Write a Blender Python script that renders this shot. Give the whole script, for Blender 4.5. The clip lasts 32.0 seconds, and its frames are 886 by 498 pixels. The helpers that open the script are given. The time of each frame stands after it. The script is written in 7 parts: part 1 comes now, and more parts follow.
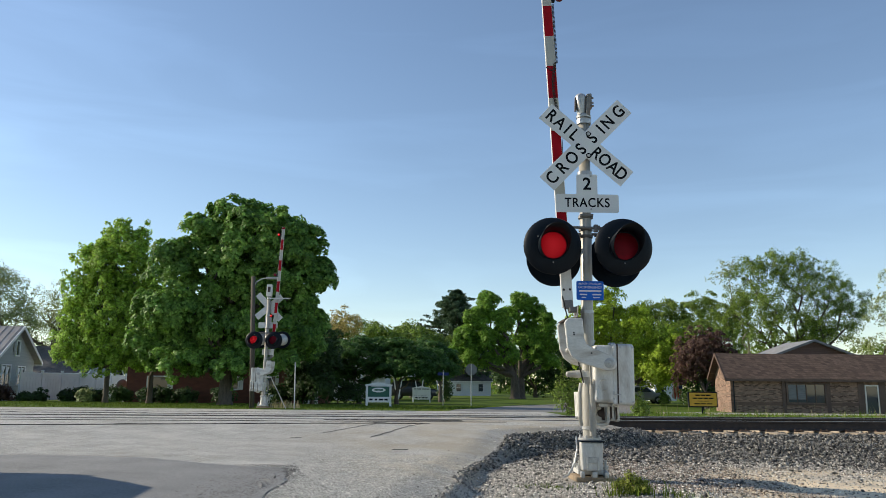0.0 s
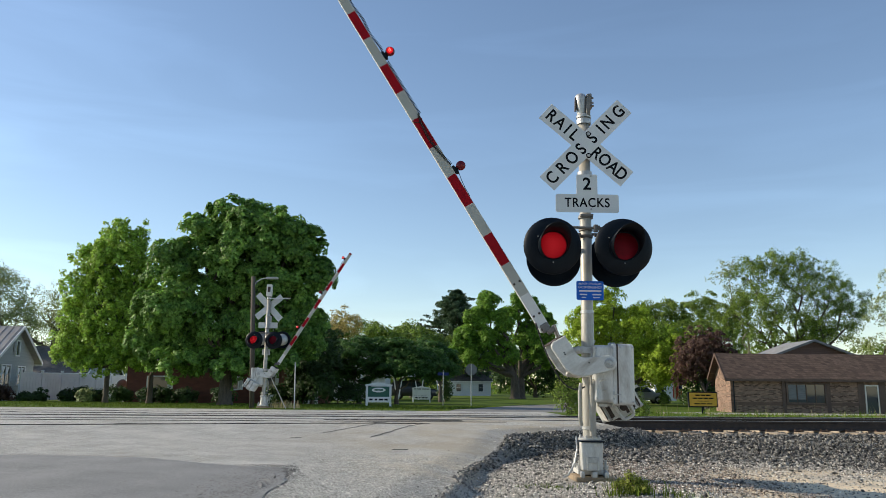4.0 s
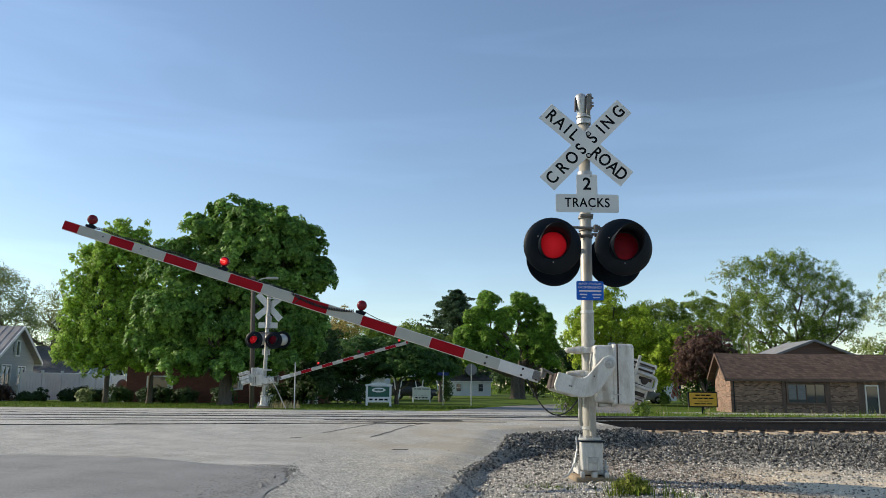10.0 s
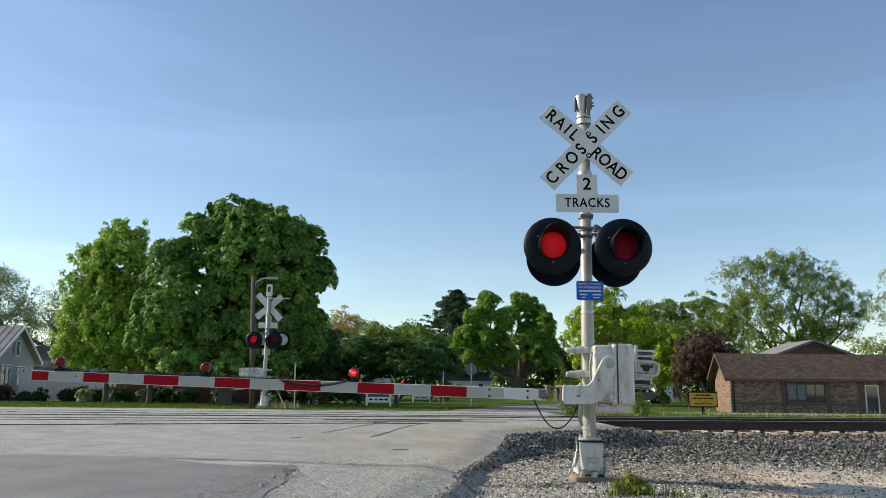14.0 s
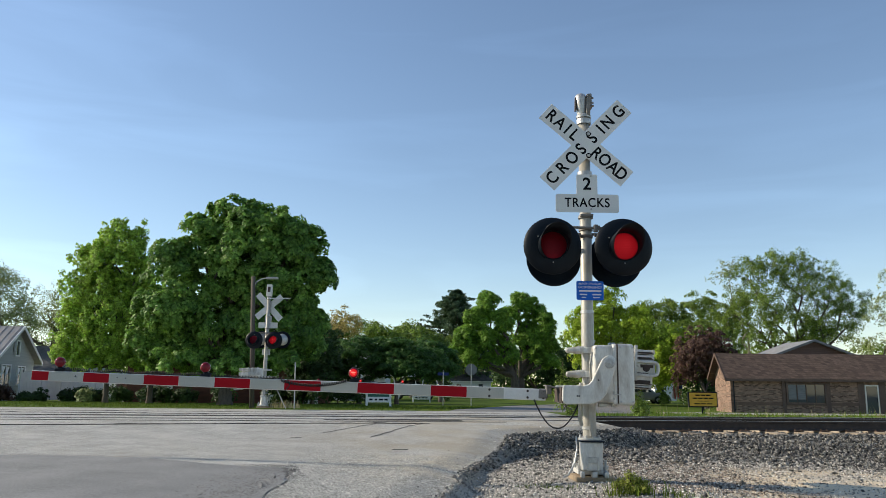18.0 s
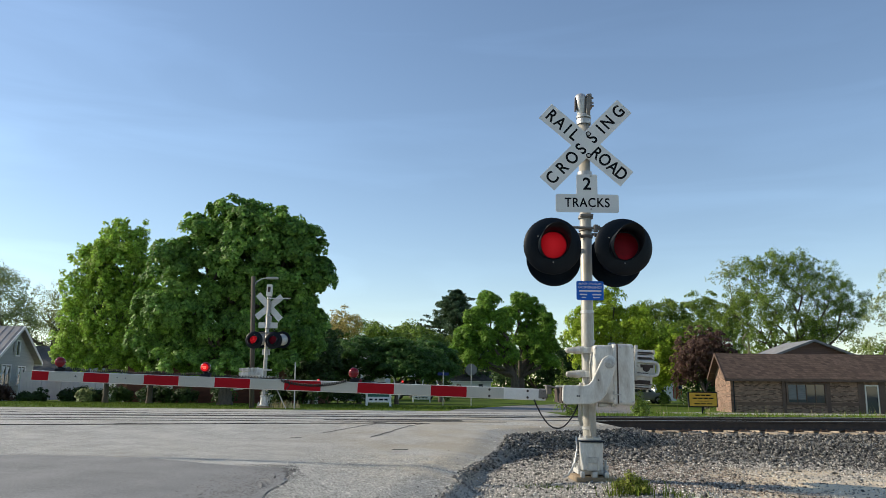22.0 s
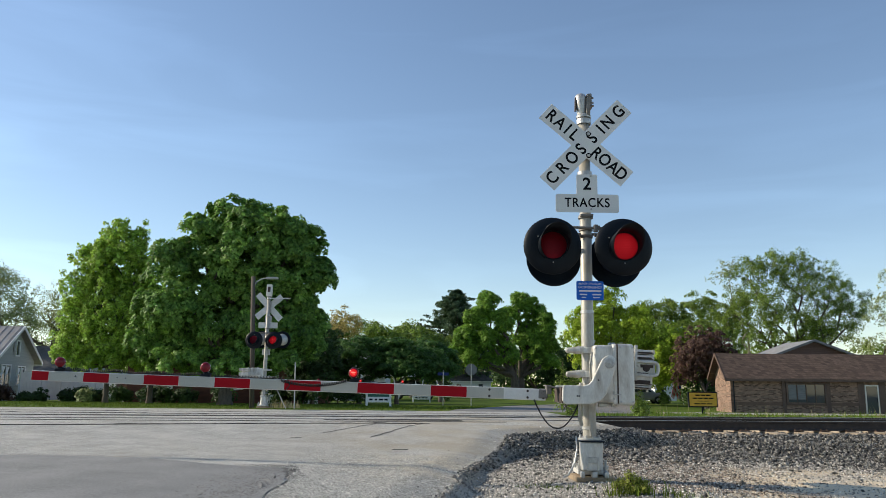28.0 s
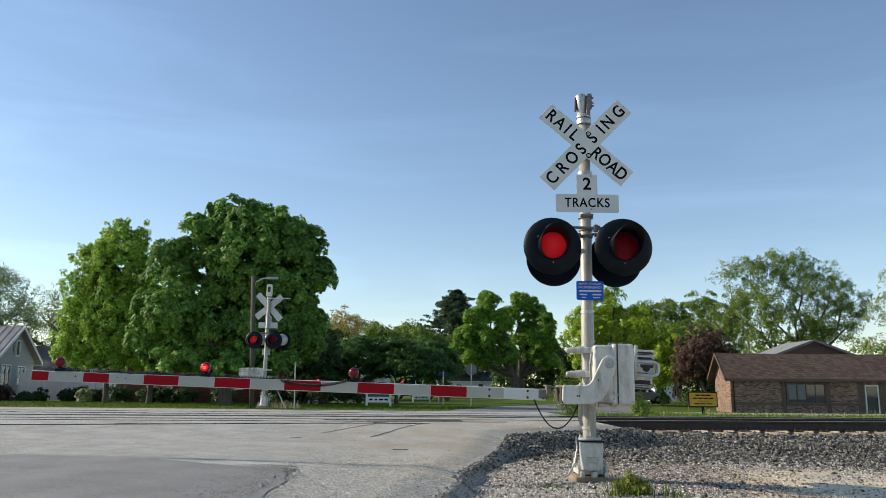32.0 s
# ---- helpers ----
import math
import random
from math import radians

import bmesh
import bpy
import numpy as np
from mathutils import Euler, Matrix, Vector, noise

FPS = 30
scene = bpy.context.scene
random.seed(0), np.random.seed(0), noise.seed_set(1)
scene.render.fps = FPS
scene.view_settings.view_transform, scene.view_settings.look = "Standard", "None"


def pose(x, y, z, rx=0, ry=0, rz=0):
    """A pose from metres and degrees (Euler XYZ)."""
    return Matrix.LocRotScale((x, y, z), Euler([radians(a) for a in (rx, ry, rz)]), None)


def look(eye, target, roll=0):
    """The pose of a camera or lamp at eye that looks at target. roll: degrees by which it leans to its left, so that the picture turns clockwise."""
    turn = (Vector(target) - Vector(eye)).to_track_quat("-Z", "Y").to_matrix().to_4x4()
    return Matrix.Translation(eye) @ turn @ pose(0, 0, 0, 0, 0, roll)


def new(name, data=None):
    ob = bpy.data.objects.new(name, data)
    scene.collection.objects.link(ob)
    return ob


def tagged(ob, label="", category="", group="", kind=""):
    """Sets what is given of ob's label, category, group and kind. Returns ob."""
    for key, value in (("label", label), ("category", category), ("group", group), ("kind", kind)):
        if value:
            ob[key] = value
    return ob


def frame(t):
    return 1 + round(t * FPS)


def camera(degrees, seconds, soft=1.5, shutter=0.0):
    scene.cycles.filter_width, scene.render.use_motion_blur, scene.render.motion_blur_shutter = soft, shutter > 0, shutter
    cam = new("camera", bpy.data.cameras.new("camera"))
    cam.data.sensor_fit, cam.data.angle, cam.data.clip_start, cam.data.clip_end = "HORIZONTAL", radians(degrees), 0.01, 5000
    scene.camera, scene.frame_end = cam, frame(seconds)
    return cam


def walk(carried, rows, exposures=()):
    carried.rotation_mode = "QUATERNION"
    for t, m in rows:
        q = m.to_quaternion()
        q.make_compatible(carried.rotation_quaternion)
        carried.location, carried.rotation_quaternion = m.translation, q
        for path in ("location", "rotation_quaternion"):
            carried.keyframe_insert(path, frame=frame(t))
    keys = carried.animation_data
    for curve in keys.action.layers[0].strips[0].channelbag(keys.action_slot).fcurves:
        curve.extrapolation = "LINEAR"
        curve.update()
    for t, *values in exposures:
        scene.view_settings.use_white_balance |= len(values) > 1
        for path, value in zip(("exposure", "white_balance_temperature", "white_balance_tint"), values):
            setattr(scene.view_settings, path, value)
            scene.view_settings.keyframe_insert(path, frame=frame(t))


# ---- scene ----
# ---- camera ----
EYE = (0.0, 0.0, 0.75)
cam = camera(60.3, 32.0, soft=0.5)
PITCH, ROLL = 10.29, 0.55
AIM = (0.0, math.cos(radians(PITCH)), 0.75 + math.sin(radians(PITCH)))
STAND = look(EYE, AIM, ROLL)
walk(cam, [(0.0, STAND), (32.0, STAND)])

# ---- sky, sun, exposure ----
SUN_EL, SUN_AZ = 28.0, -79.0
world = bpy.data.worlds.new("sky")
scene.world = world
world.use_nodes = True
wn = world.node_tree
sky = wn.nodes.new("ShaderNodeTexSky")
sky.sky_type = "NISHITA"
sky.sun_disc = False
sky.sun_elevation = radians(SUN_EL)
sky.sun_rotation = radians(SUN_AZ)
sky.altitude, sky.air_density, sky.dust_density, sky.ozone_density = 150.0, 1.0, 0.25, 1.4
wn.nodes["Background"].inputs["Strength"].default_value = 0.143
# thin high cirrus, drawn out along the horizon, all round the sky
coord = wn.nodes.new("ShaderNodeTexCoord")
stretch = wn.nodes.new("ShaderNodeMapping")
stretch.inputs["Scale"].default_value = (1.2, 1.2, 7.0)
stretch.inputs["Rotation"].default_value = (radians(8), radians(-6), 0)
cirrus = wn.nodes.new("ShaderNodeTexNoise")
cirrus.inputs["Scale"].default_value, cirrus.inputs["Detail"].default_value, cirrus.inputs["Distortion"].default_value = 2.2, 5.0, 0.6
veil = wn.nodes.new("ShaderNodeMapRange")
veil.inputs["From Min"].default_value, veil.inputs["From Max"].default_value = 0.48, 0.75
veil.inputs["To Min"].default_value, veil.inputs["To Max"].default_value = 1.0, 1.12
lift = wn.nodes.new("ShaderNodeVectorMath")
lift.operation = "SCALE"
wn.links.new(coord.outputs["Generated"], stretch.inputs[0])
wn.links.new(stretch.outputs[0], cirrus.inputs["Vector"])
wn.links.new(cirrus.outputs[0], veil.inputs["Value"])
wn.links.new(sky.outputs[0], lift.inputs[0])
wn.links.new(veil.outputs[0], lift.inputs["Scale"])
wn.links.new(lift.outputs[0], wn.nodes["Background"].inputs["Color"])

sun_data = bpy.data.lights.new("sun", "SUN")
sun_data.energy, sun_data.angle, sun_data.color = 5.0, radians(0.5), (1.0, 0.88, 0.70)
sun = new("sun", sun_data)
sx = math.sin(radians(SUN_AZ)) * math.cos(radians(SUN_EL))
sy = math.cos(radians(SUN_AZ)) * math.cos(radians(SUN_EL))
sz = math.sin(radians(SUN_EL))
sun.matrix_basis = look((sx * 90, sy * 90, sz * 90), (0, 0, 0))
scene.view_settings.exposure = 0.15


# ---- materials ----
def shade(name, dark, light, rough=0.6, metal=0.0, scale=8.0, fine=60.0, bump=0.2, depth=0.01, stain=None, amount=0.0,
          stain_scale=1.2, spread=0.0, island=False, translucent=0.0, coat=0.0, stretch=None, grain=0.45, lo=0.36, hi=0.64, spec=0.5):
    """Two-scale noise between two colours, with stains, relief and a spread from piece to piece."""
    m = bpy.data.materials.new(name)
    m.use_nodes = True
    nt = m.node_tree
    N, L = nt.nodes, nt.links
    b = N["Principled BSDF"]
    b.inputs["Roughness"].default_value = rough
    b.inputs["Metallic"].default_value = metal
    b.inputs["Coat Weight"].default_value = coat
    b.inputs["Specular IOR Level"].default_value = spec
    tc = N.new("ShaderNodeTexCoord")
    vec = tc.outputs["Object"]
    if stretch:
        mp = N.new("ShaderNodeMapping")
        mp.inputs["Scale"].default_value = stretch
        L.new(vec, mp.inputs[0])
        vec = mp.outputs[0]
    n1 = N.new("ShaderNodeTexNoise")
    n1.inputs["Scale"].default_value, n1.inputs["Detail"].default_value = scale, 5.0
    L.new(vec, n1.inputs["Vector"])
    n2 = N.new("ShaderNodeTexNoise")
    n2.inputs["Scale"].default_value, n2.inputs["Detail"].default_value = fine, 3.0
    L.new(vec, n2.inputs["Vector"])
    mixf = N.new("ShaderNodeMath")
    mixf.operation = "ADD"
    half = N.new("ShaderNodeMath")
    half.operation = "MULTIPLY"
    half.inputs[1].default_value = 1 - grain
    L.new(n1.outputs[0], half.inputs[0])
    half2 = N.new("ShaderNodeMath")
    half2.operation = "MULTIPLY"
    half2.inputs[1].default_value = grain
    L.new(n2.outputs[0], half2.inputs[0])
    L.new(half.outputs[0], mixf.inputs[0])
    L.new(half2.outputs[0], mixf.inputs[1])
    ramp = N.new("ShaderNodeValToRGB")
    ramp.color_ramp.elements[0].position, ramp.color_ramp.elements[1].position = lo, hi
    ramp.color_ramp.elements[0].color, ramp.color_ramp.elements[1].color = (*dark, 1), (*light, 1)
    L.new(mixf.outputs[0], ramp.inputs[0])
    col = ramp.outputs[0]
    if stain:
        n3 = N.new("ShaderNodeTexNoise")
        n3.inputs["Scale"].default_value, n3.inputs["Detail"].default_value = stain_scale, 6.0
        L.new(vec, n3.inputs["Vector"])
        r3 = N.new("ShaderNodeValToRGB")
        r3.color_ramp.elements[0].position, r3.color_ramp.elements[1].position = 0.5, 0.68
        r3.color_ramp.elements[0].color = (0, 0, 0, 1)
        r3.color_ramp.elements[1].color = (amount, amount, amount, 1)
        L.new(n3.outputs[0], r3.inputs[0])
        mx = N.new("ShaderNodeMix")
        mx.data_type = "RGBA"
        L.new(r3.outputs[0], mx.inputs[0])
        L.new(col, mx.inputs[6])
        mx.inputs[7].default_value = (*stain, 1)
        col = mx.outputs[2]
    if spread:
        hs = N.new("ShaderNodeHueSaturation")
        if island:
            src = N.new("ShaderNodeNewGeometry").outputs["Random Per Island"]
        else:
            src = N.new("ShaderNodeObjectInfo").outputs["Random"]
        mr = N.new("ShaderNodeMapRange")
        mr.inputs["To Min"].default_value, mr.inputs["To Max"].default_value = 1 - spread, 1 + spread
        L.new(src, mr.inputs["Value"])
        L.new(mr.outputs[0], hs.inputs["Value"])
        L.new(col, hs.inputs["Color"])
        col = hs.outputs[0]
    L.new(col, b.inputs["Base Color"])
    if bump:
        bp = N.new("ShaderNodeBump")
        bp.inputs["Strength"].default_value, bp.inputs["Distance"].default_value = bump, depth
        L.new(mixf.outputs[0], bp.inputs["Height"])
        L.new(bp.outputs[0], b.inputs["Normal"])
    if translucent:
        tr = N.new("ShaderNodeBsdfTranslucent")
        L.new(col, tr.inputs["Color"])
        ms = N.new("ShaderNodeMixShader")
        ms.inputs[0].default_value = translucent
        L.new(b.outputs[0], ms.inputs[1])
        L.new(tr.outputs[0], ms.inputs[2])
        L.new(ms.outputs[0], N["Material Output"].inputs["Surface"])
    return m


def region(m, colour, xs, ys, amount, scale=0.9):
    """A film of dust or dirt of another colour over a stretch of ground, with a ragged border."""
    nt = m.node_tree
    N, L = nt.nodes, nt.links
    base = N["Principled BSDF"].inputs["Base Color"]
    old = base.links[0].from_socket
    tc = N.new("ShaderNodeTexCoord")
    sep = N.new("ShaderNodeSeparateXYZ")
    L.new(tc.outputs["Object"], sep.inputs[0])
    fac = None
    for axis, (a, b, c, d) in ((0, xs), (1, ys)):
        for lo_, hi_ in ((a, b), (d, c)):
            mr = N.new("ShaderNodeMapRange")
            mr.interpolation_type = "SMOOTHSTEP"
            mr.inputs["From Min"].default_value, mr.inputs["From Max"].default_value = lo_, hi_
            L.new(sep.outputs[axis], mr.inputs["Value"])
            if fac is None:
                fac = mr.outputs[0]
            else:
                mu = N.new("ShaderNodeMath")
                mu.operation = "MULTIPLY"
                L.new(fac, mu.inputs[0])
                L.new(mr.outputs[0], mu.inputs[1])
                fac = mu.outputs[0]
    nz = N.new("ShaderNodeTexNoise")
    nz.inputs["Scale"].default_value, nz.inputs["Detail"].default_value = scale, 6.0
    L.new(tc.outputs["Object"], nz.inputs["Vector"])
    nr = N.new("ShaderNodeMapRange")
    nr.inputs["From Min"].default_value, nr.inputs["From Max"].default_value = 0.36, 0.58
    nr.inputs["To Max"].default_value = amount
    L.new(nz.outputs[0], nr.inputs["Value"])
    mu = N.new("ShaderNodeMath")
    mu.operation = "MULTIPLY"
    L.new(fac, mu.inputs[0])
    L.new(nr.outputs[0], mu.inputs[1])
    mx = N.new("ShaderNodeMix")
    mx.data_type = "RGBA"
    L.new(mu.outputs[0], mx.inputs[0])
    L.new(old, mx.inputs[6])
    mx.inputs[7].default_value = (*colour, 1)
    L.new(mx.outputs[2], base)


def glow(name, colour, strength):
    m = bpy.data.materials.new(name)
    m.use_nodes = True
    b = m.node_tree.nodes["Principled BSDF"]
    b.inputs["Base Color"].default_value = (0.12, 0.002, 0.004, 1)
    b.inputs["Emission Color"].default_value = (*colour, 1)
    b.inputs["Emission Strength"].default_value = strength
    b.inputs["Roughness"].default_value, b.inputs["Specular IOR Level"].default_value = 0.7, 0.12
    return m


def glass(name, colour=(0.05, 0.06, 0.07), rough=0.04):
    m = bpy.data.materials.new(name)
    m.use_nodes = True
    b = m.node_tree.nodes["Principled BSDF"]
    b.inputs["Base Color"].default_value = (*colour, 1)
    b.inputs["Roughness"].default_value = rough
    b.inputs["Specular IOR Level"].default_value = 0.8
    return m


M_ASPHALT = shade("asphalt", (0.25, 0.247, 0.228), (0.565, 0.555, 0.512), 0.92, scale=2.2, fine=75, bump=1.0, depth=0.02, grain=0.75, lo=0.41, hi=0.59, spec=0.2,
                  stain=(0.22, 0.205, 0.17), amount=0.35, stain_scale=0.45)
M_AGGREGATE = shade("road_aggregate", (0.30, 0.293, 0.267), (0.58, 0.565, 0.515), 0.9, scale=12, fine=80, bump=0.2, spread=0.45, spec=0.25, island=True)
M_STREET = shade("street_asphalt", (0.12, 0.117, 0.112), (0.25, 0.243, 0.23), 0.9, scale=1.2, fine=80, grain=0.6, spec=0.25, bump=0.6, depth=0.006)
M_WEIGHT = shade("weathered_grey_iron", (0.13, 0.125, 0.115), (0.25, 0.24, 0.22), 0.6, 0.2, scale=5, fine=50, bump=0.2, stain=(0.14, 0.09, 0.06), amount=0.6, stain_scale=6.0)
M_PATCH = shade("asphalt_patch", (0.145, 0.147, 0.146), (0.275, 0.277, 0.27), 0.9, scale=1.6, fine=80, grain=0.7, spec=0.25, bump=0.6, depth=0.006)
M_GRAVEL = shade("gravel_bed", (0.14, 0.131, 0.115), (0.46, 0.43, 0.37), 0.95, scale=1.3, fine=38, bump=0.9, depth=0.03,
                 stain=(0.50, 0.40, 0.25), amount=0.8, stain_scale=0.45)
region(M_ASPHALT, (0.36, 0.315, 0.235), (-3.0, 0.0, 9.0, 10.0), (8.5, 10.5, 20.0, 24.0), 0.65)
region(M_ASPHALT, (0.33, 0.31, 0.27), (-0.9, 0.0, 9.0, 10.0), (4.0, 5.0, 9.0, 10.0), 0.6, 2.0)
M_PATCHGRIT = shade("patch_grit", (0.12, 0.115, 0.108), (0.28, 0.268, 0.25), 0.9, scale=12, fine=80, bump=0.2, spread=0.4, spec=0.25, island=True)
region(M_AGGREGATE, (0.62, 0.55, 0.42), (-1.6, 0.2, 9.0, 10.0), (6.0, 8.5, 14.0, 16.0), 0.6, 2.0)
region(M_GRAVEL, (0.74, 0.60, 0.41), (2.5, 3.3, 14.0, 16.0), (5.5, 6.4, 9.8, 11.2), 0.97)
region(M_GRAVEL, (0.075, 0.072, 0.066), (0.9, 1.6, 20.0, 24.0), (9.4, 11.0, 20.0, 22.0), 1.0)
region(M_GRAVEL, (0.12, 0.10, 0.082), (1.4, 2.0, 3.0, 3.8), (7.6, 8.4, 10.4, 11.4), 0.7, 2.0)
M_STONE = shade("ballast_stone", (0.030, 0.029, 0.027), (0.25, 0.236, 0.205), 0.7, scale=12, fine=70, bump=0.4, spread=0.95, spec=0.4, island=True, lo=0.44, hi=0.58)
M_DEBRIS = shade("dirt_chips", (0.08, 0.065, 0.054), (0.36, 0.29, 0.235), 0.9, scale=9, fine=60, bump=0.3, spread=0.9, spec=0.2, island=True)
M_MIXED = shade("mixed_gravel", (0.13, 0.122, 0.11), (0.56, 0.53, 0.465), 0.9, scale=9, fine=60, bump=0.3, spread=0.9, spec=0.3, island=True)
M_PEBBLE = shade("pebble", (0.21, 0.197, 0.173), (0.60, 0.565, 0.50), 0.9, scale=12, fine=70, bump=0.3, spread=0.8, island=True)
M_GRASS = shade("lawn_ground", (0.048, 0.088, 0.012), (0.10, 0.145, 0.022), 0.95, spec=0.08, scale=0.5, fine=20, bump=0.6, depth=0.05,
                stain=(0.11, 0.115, 0.035), amount=0.5, stain_scale=0.2)
M_BLADE = shade("grass_blade", (0.09, 0.155, 0.02), (0.18, 0.26, 0.04), 0.8, spec=0.12, scale=3, fine=20, bump=0, spread=0.4, island=True, translucent=0.35)
M_LAWN = shade("lawn_blade", (0.07, 0.118, 0.014), (0.145, 0.195, 0.027), 0.8, spec=0.1, scale=3, fine=20, bump=0, spread=0.4, island=True, translucent=0.15)
M_DRY = shade("dry_grass", (0.28, 0.24, 0.12), (0.42, 0.36, 0.2), 0.9, scale=3, fine=20, bump=0, spread=0.3, island=True, translucent=0.3)
M_SILVER = shade("silver_paint", (0.50, 0.495, 0.46), (0.67, 0.66, 0.615), 0.5, 0.15, scale=3, fine=50, bump=0.12, depth=0.004,
                 stain=(0.24, 0.195, 0.14), amount=0.55, stain_scale=4.0, stretch=(2.2, 2.2, 0.6))
M_STEEL = shade("galvanised_steel", (0.36, 0.36, 0.35), (0.52, 0.52, 0.5), 0.45, 0.6, scale=9, fine=60, bump=0.1)
M_MAST = shade("mast_paint", (0.31, 0.295, 0.255), (0.44, 0.42, 0.37), 0.45, 0.2, scale=3, fine=40, bump=0.1, depth=0.003,
               stain=(0.36, 0.32, 0.25), amount=0.6, stain_scale=3.0, stretch=(1, 1, 0.35))
M_BLACK = shade("black_paint", (0.0025, 0.005, 0.0085), (0.0055, 0.0095, 0.015), 0.45, scale=5, fine=50, bump=0.1, spec=0.16)
M_RUBBER = shade("black_rubber", (0.012, 0.012, 0.012), (0.03, 0.03, 0.03), 0.7, scale=10, fine=60, bump=0.1)
M_SIGNWHITE = shade("white_sheeting", (0.60, 0.60, 0.58), (0.70, 0.70, 0.67), 0.35, scale=5, fine=90, bump=0.04, stain=(0.5, 0.5, 0.47), amount=0.4)
M_SIGNBACK = shade("bare_aluminium", (0.42, 0.42, 0.41), (0.55, 0.55, 0.54), 0.4, 0.6, scale=6, fine=50, bump=0.05)
M_INK = shade("black_ink", (0.006, 0.006, 0.007), (0.011, 0.011, 0.012), 0.6, scale=8, fine=50, bump=0, spec=0.08)
M_BLUE = shade("blue_sheeting", (0.008, 0.095, 0.46), (0.012, 0.12, 0.54), 0.5, scale=6, fine=60, bump=0.03, spec=0.2)
M_ARMWHITE = shade("grey_white_sheeting", (0.37, 0.365, 0.31), (0.45, 0.44, 0.385), 0.5, scale=4, fine=80, bump=0.05, stain=(0.38, 0.37, 0.33), amount=0.5, stain_scale=3)
M_ARMRED = shade("red_sheeting", (0.29, 0.003, 0.008), (0.35, 0.005, 0.013), 0.55, scale=4, fine=80, bump=0.05, spec=0.12, stain=(0.29, 0.006, 0.012), amount=0.5, stain_scale=3)
M_ARMPLAIN = shade("white_fibreglass", (0.60, 0.59, 0.56), (0.70, 0.69, 0.65), 0.45, scale=4, fine=60, bump=0.05, stain=(0.45, 0.43, 0.38), amount=0.4, stain_scale=4)
M_LENSOFF = shade("dark_red_lens", (0.13, 0.002, 0.009), (0.19, 0.003, 0.013), 0.5, scale=30, fine=120, bump=0.3, depth=0.004, spec=0.12)
M_LENSBALL = shade("red_plastic_lens", (0.13, 0.003, 0.008), (0.18, 0.005, 0.012), 0.2, scale=20, fine=90, bump=0.08, spec=0.35)
M_LED = glow("lit_red_diodes", (1.0, 0.045, 0.06), 0.62)
M_LEDBASE = glow("lit_red_panel", (1.0, 0.006, 0.02), 0.12)
M_STREAK = glow("lit_filament", (1.0, 0.22, 0.16), 1.3)
M_LEDCORE = glow("lit_arm_diodes", (1.0, 0.012, 0.018), 0.6)
# rail rust; reused where dark colour stands in for shade in hollows
M_RAILSIDE = shade("rust_brown_dark", (0.045, 0.036, 0.032), (0.085, 0.062, 0.05), 0.85, 0.2, scale=6, fine=40, bump=0.25)
M_RAILTOP = shade("rail_head", (0.45, 0.44, 0.43), (0.6, 0.59, 0.57), 0.28, 0.9, scale=4, fine=40, bump=0.05, stretch=(0.1, 4, 4))
M_FLANGE = shade("grimy_flangeway", (0.02, 0.018, 0.017), (0.22, 0.212, 0.195), 0.9, scale=1.6, fine=14, bump=0.2, stretch=(0.55, 3, 3), grain=0.35, lo=0.38, hi=0.52)
M_TIE = shade("creosoted_tie", (0.18, 0.145, 0.105), (0.36, 0.29, 0.21), 0.9, scale=3, fine=40, bump=0.5, depth=0.01, spread=0.3, stretch=(4, 1, 4))
M_PLATE = shade("rusty_plate", (0.09, 0.055, 0.035), (0.16, 0.10, 0.065), 0.8, 0.3, scale=8, fine=50, bump=0.3)
M_CONCRETE = shade("concrete", (0.26, 0.245, 0.21), (0.38, 0.36, 0.31), 0.9, scale=3, fine=40, bump=0.4)
M_WOODBASE = shade("weathered_plank", (0.22, 0.16, 0.10), (0.36, 0.28, 0.18), 0.9, scale=3, fine=30, bump=0.4, stretch=(1, 5, 5))
M_BARK = shade("bark", (0.06, 0.048, 0.036), (0.14, 0.115, 0.09), 0.95, scale=3, fine=16, bump=0.9, depth=0.04, stretch=(3, 3, 0.6))
M_BARKPALE = shade("pale_bark", (0.13, 0.11, 0.085), (0.24, 0.21, 0.17), 0.95, scale=3, fine=16, bump=0.6, depth=0.03)
M_POLE = shade("pole_wood", (0.06, 0.052, 0.043), (0.12, 0.10, 0.08), 0.95, scale=2, fine=18, bump=0.5, stretch=(4, 4, 0.4))


def leaf_mat(name, dark, light, spread=0.45):
    return shade(name, dark, light, 0.5, scale=0.7, fine=5, bump=0, spread=spread, island=True, translucent=0.38, spec=0.25)


L_MAPLE = leaf_mat("maple_leaf", (0.056, 0.14, 0.026), (0.265, 0.45, 0.085))
L_FRESH = leaf_mat("fresh_maple_leaf", (0.115, 0.23, 0.025), (0.255, 0.43, 0.055))
L_YOUNG = leaf_mat("young_leaf", (0.22, 0.36, 0.045), (0.45, 0.63, 0.10))
L_TUFT = leaf_mat("weed_leaf", (0.20, 0.24, 0.035), (0.38, 0.40, 0.08))
L_LIME = leaf_mat("lime_leaf", (0.235, 0.345, 0.025), (0.44, 0.56, 0.055))
L_MID = leaf_mat("green_leaf", (0.11, 0.18, 0.028), (0.245, 0.335, 0.06))
L_DARK = leaf_mat("dark_leaf", (0.028, 0.058, 0.016), (0.06, 0.11, 0.026))
L_CRAB = leaf_mat("spreading_tree_leaf", (0.042, 0.105, 0.024), (0.105, 0.205, 0.048))
L_PINE = leaf_mat("pine_needle", (0.045, 0.085, 0.045), (0.095, 0.155, 0.075))
L_PURPLE = leaf_mat("purple_leaf", (0.08, 0.047, 0.036), (0.17, 0.10, 0.076))
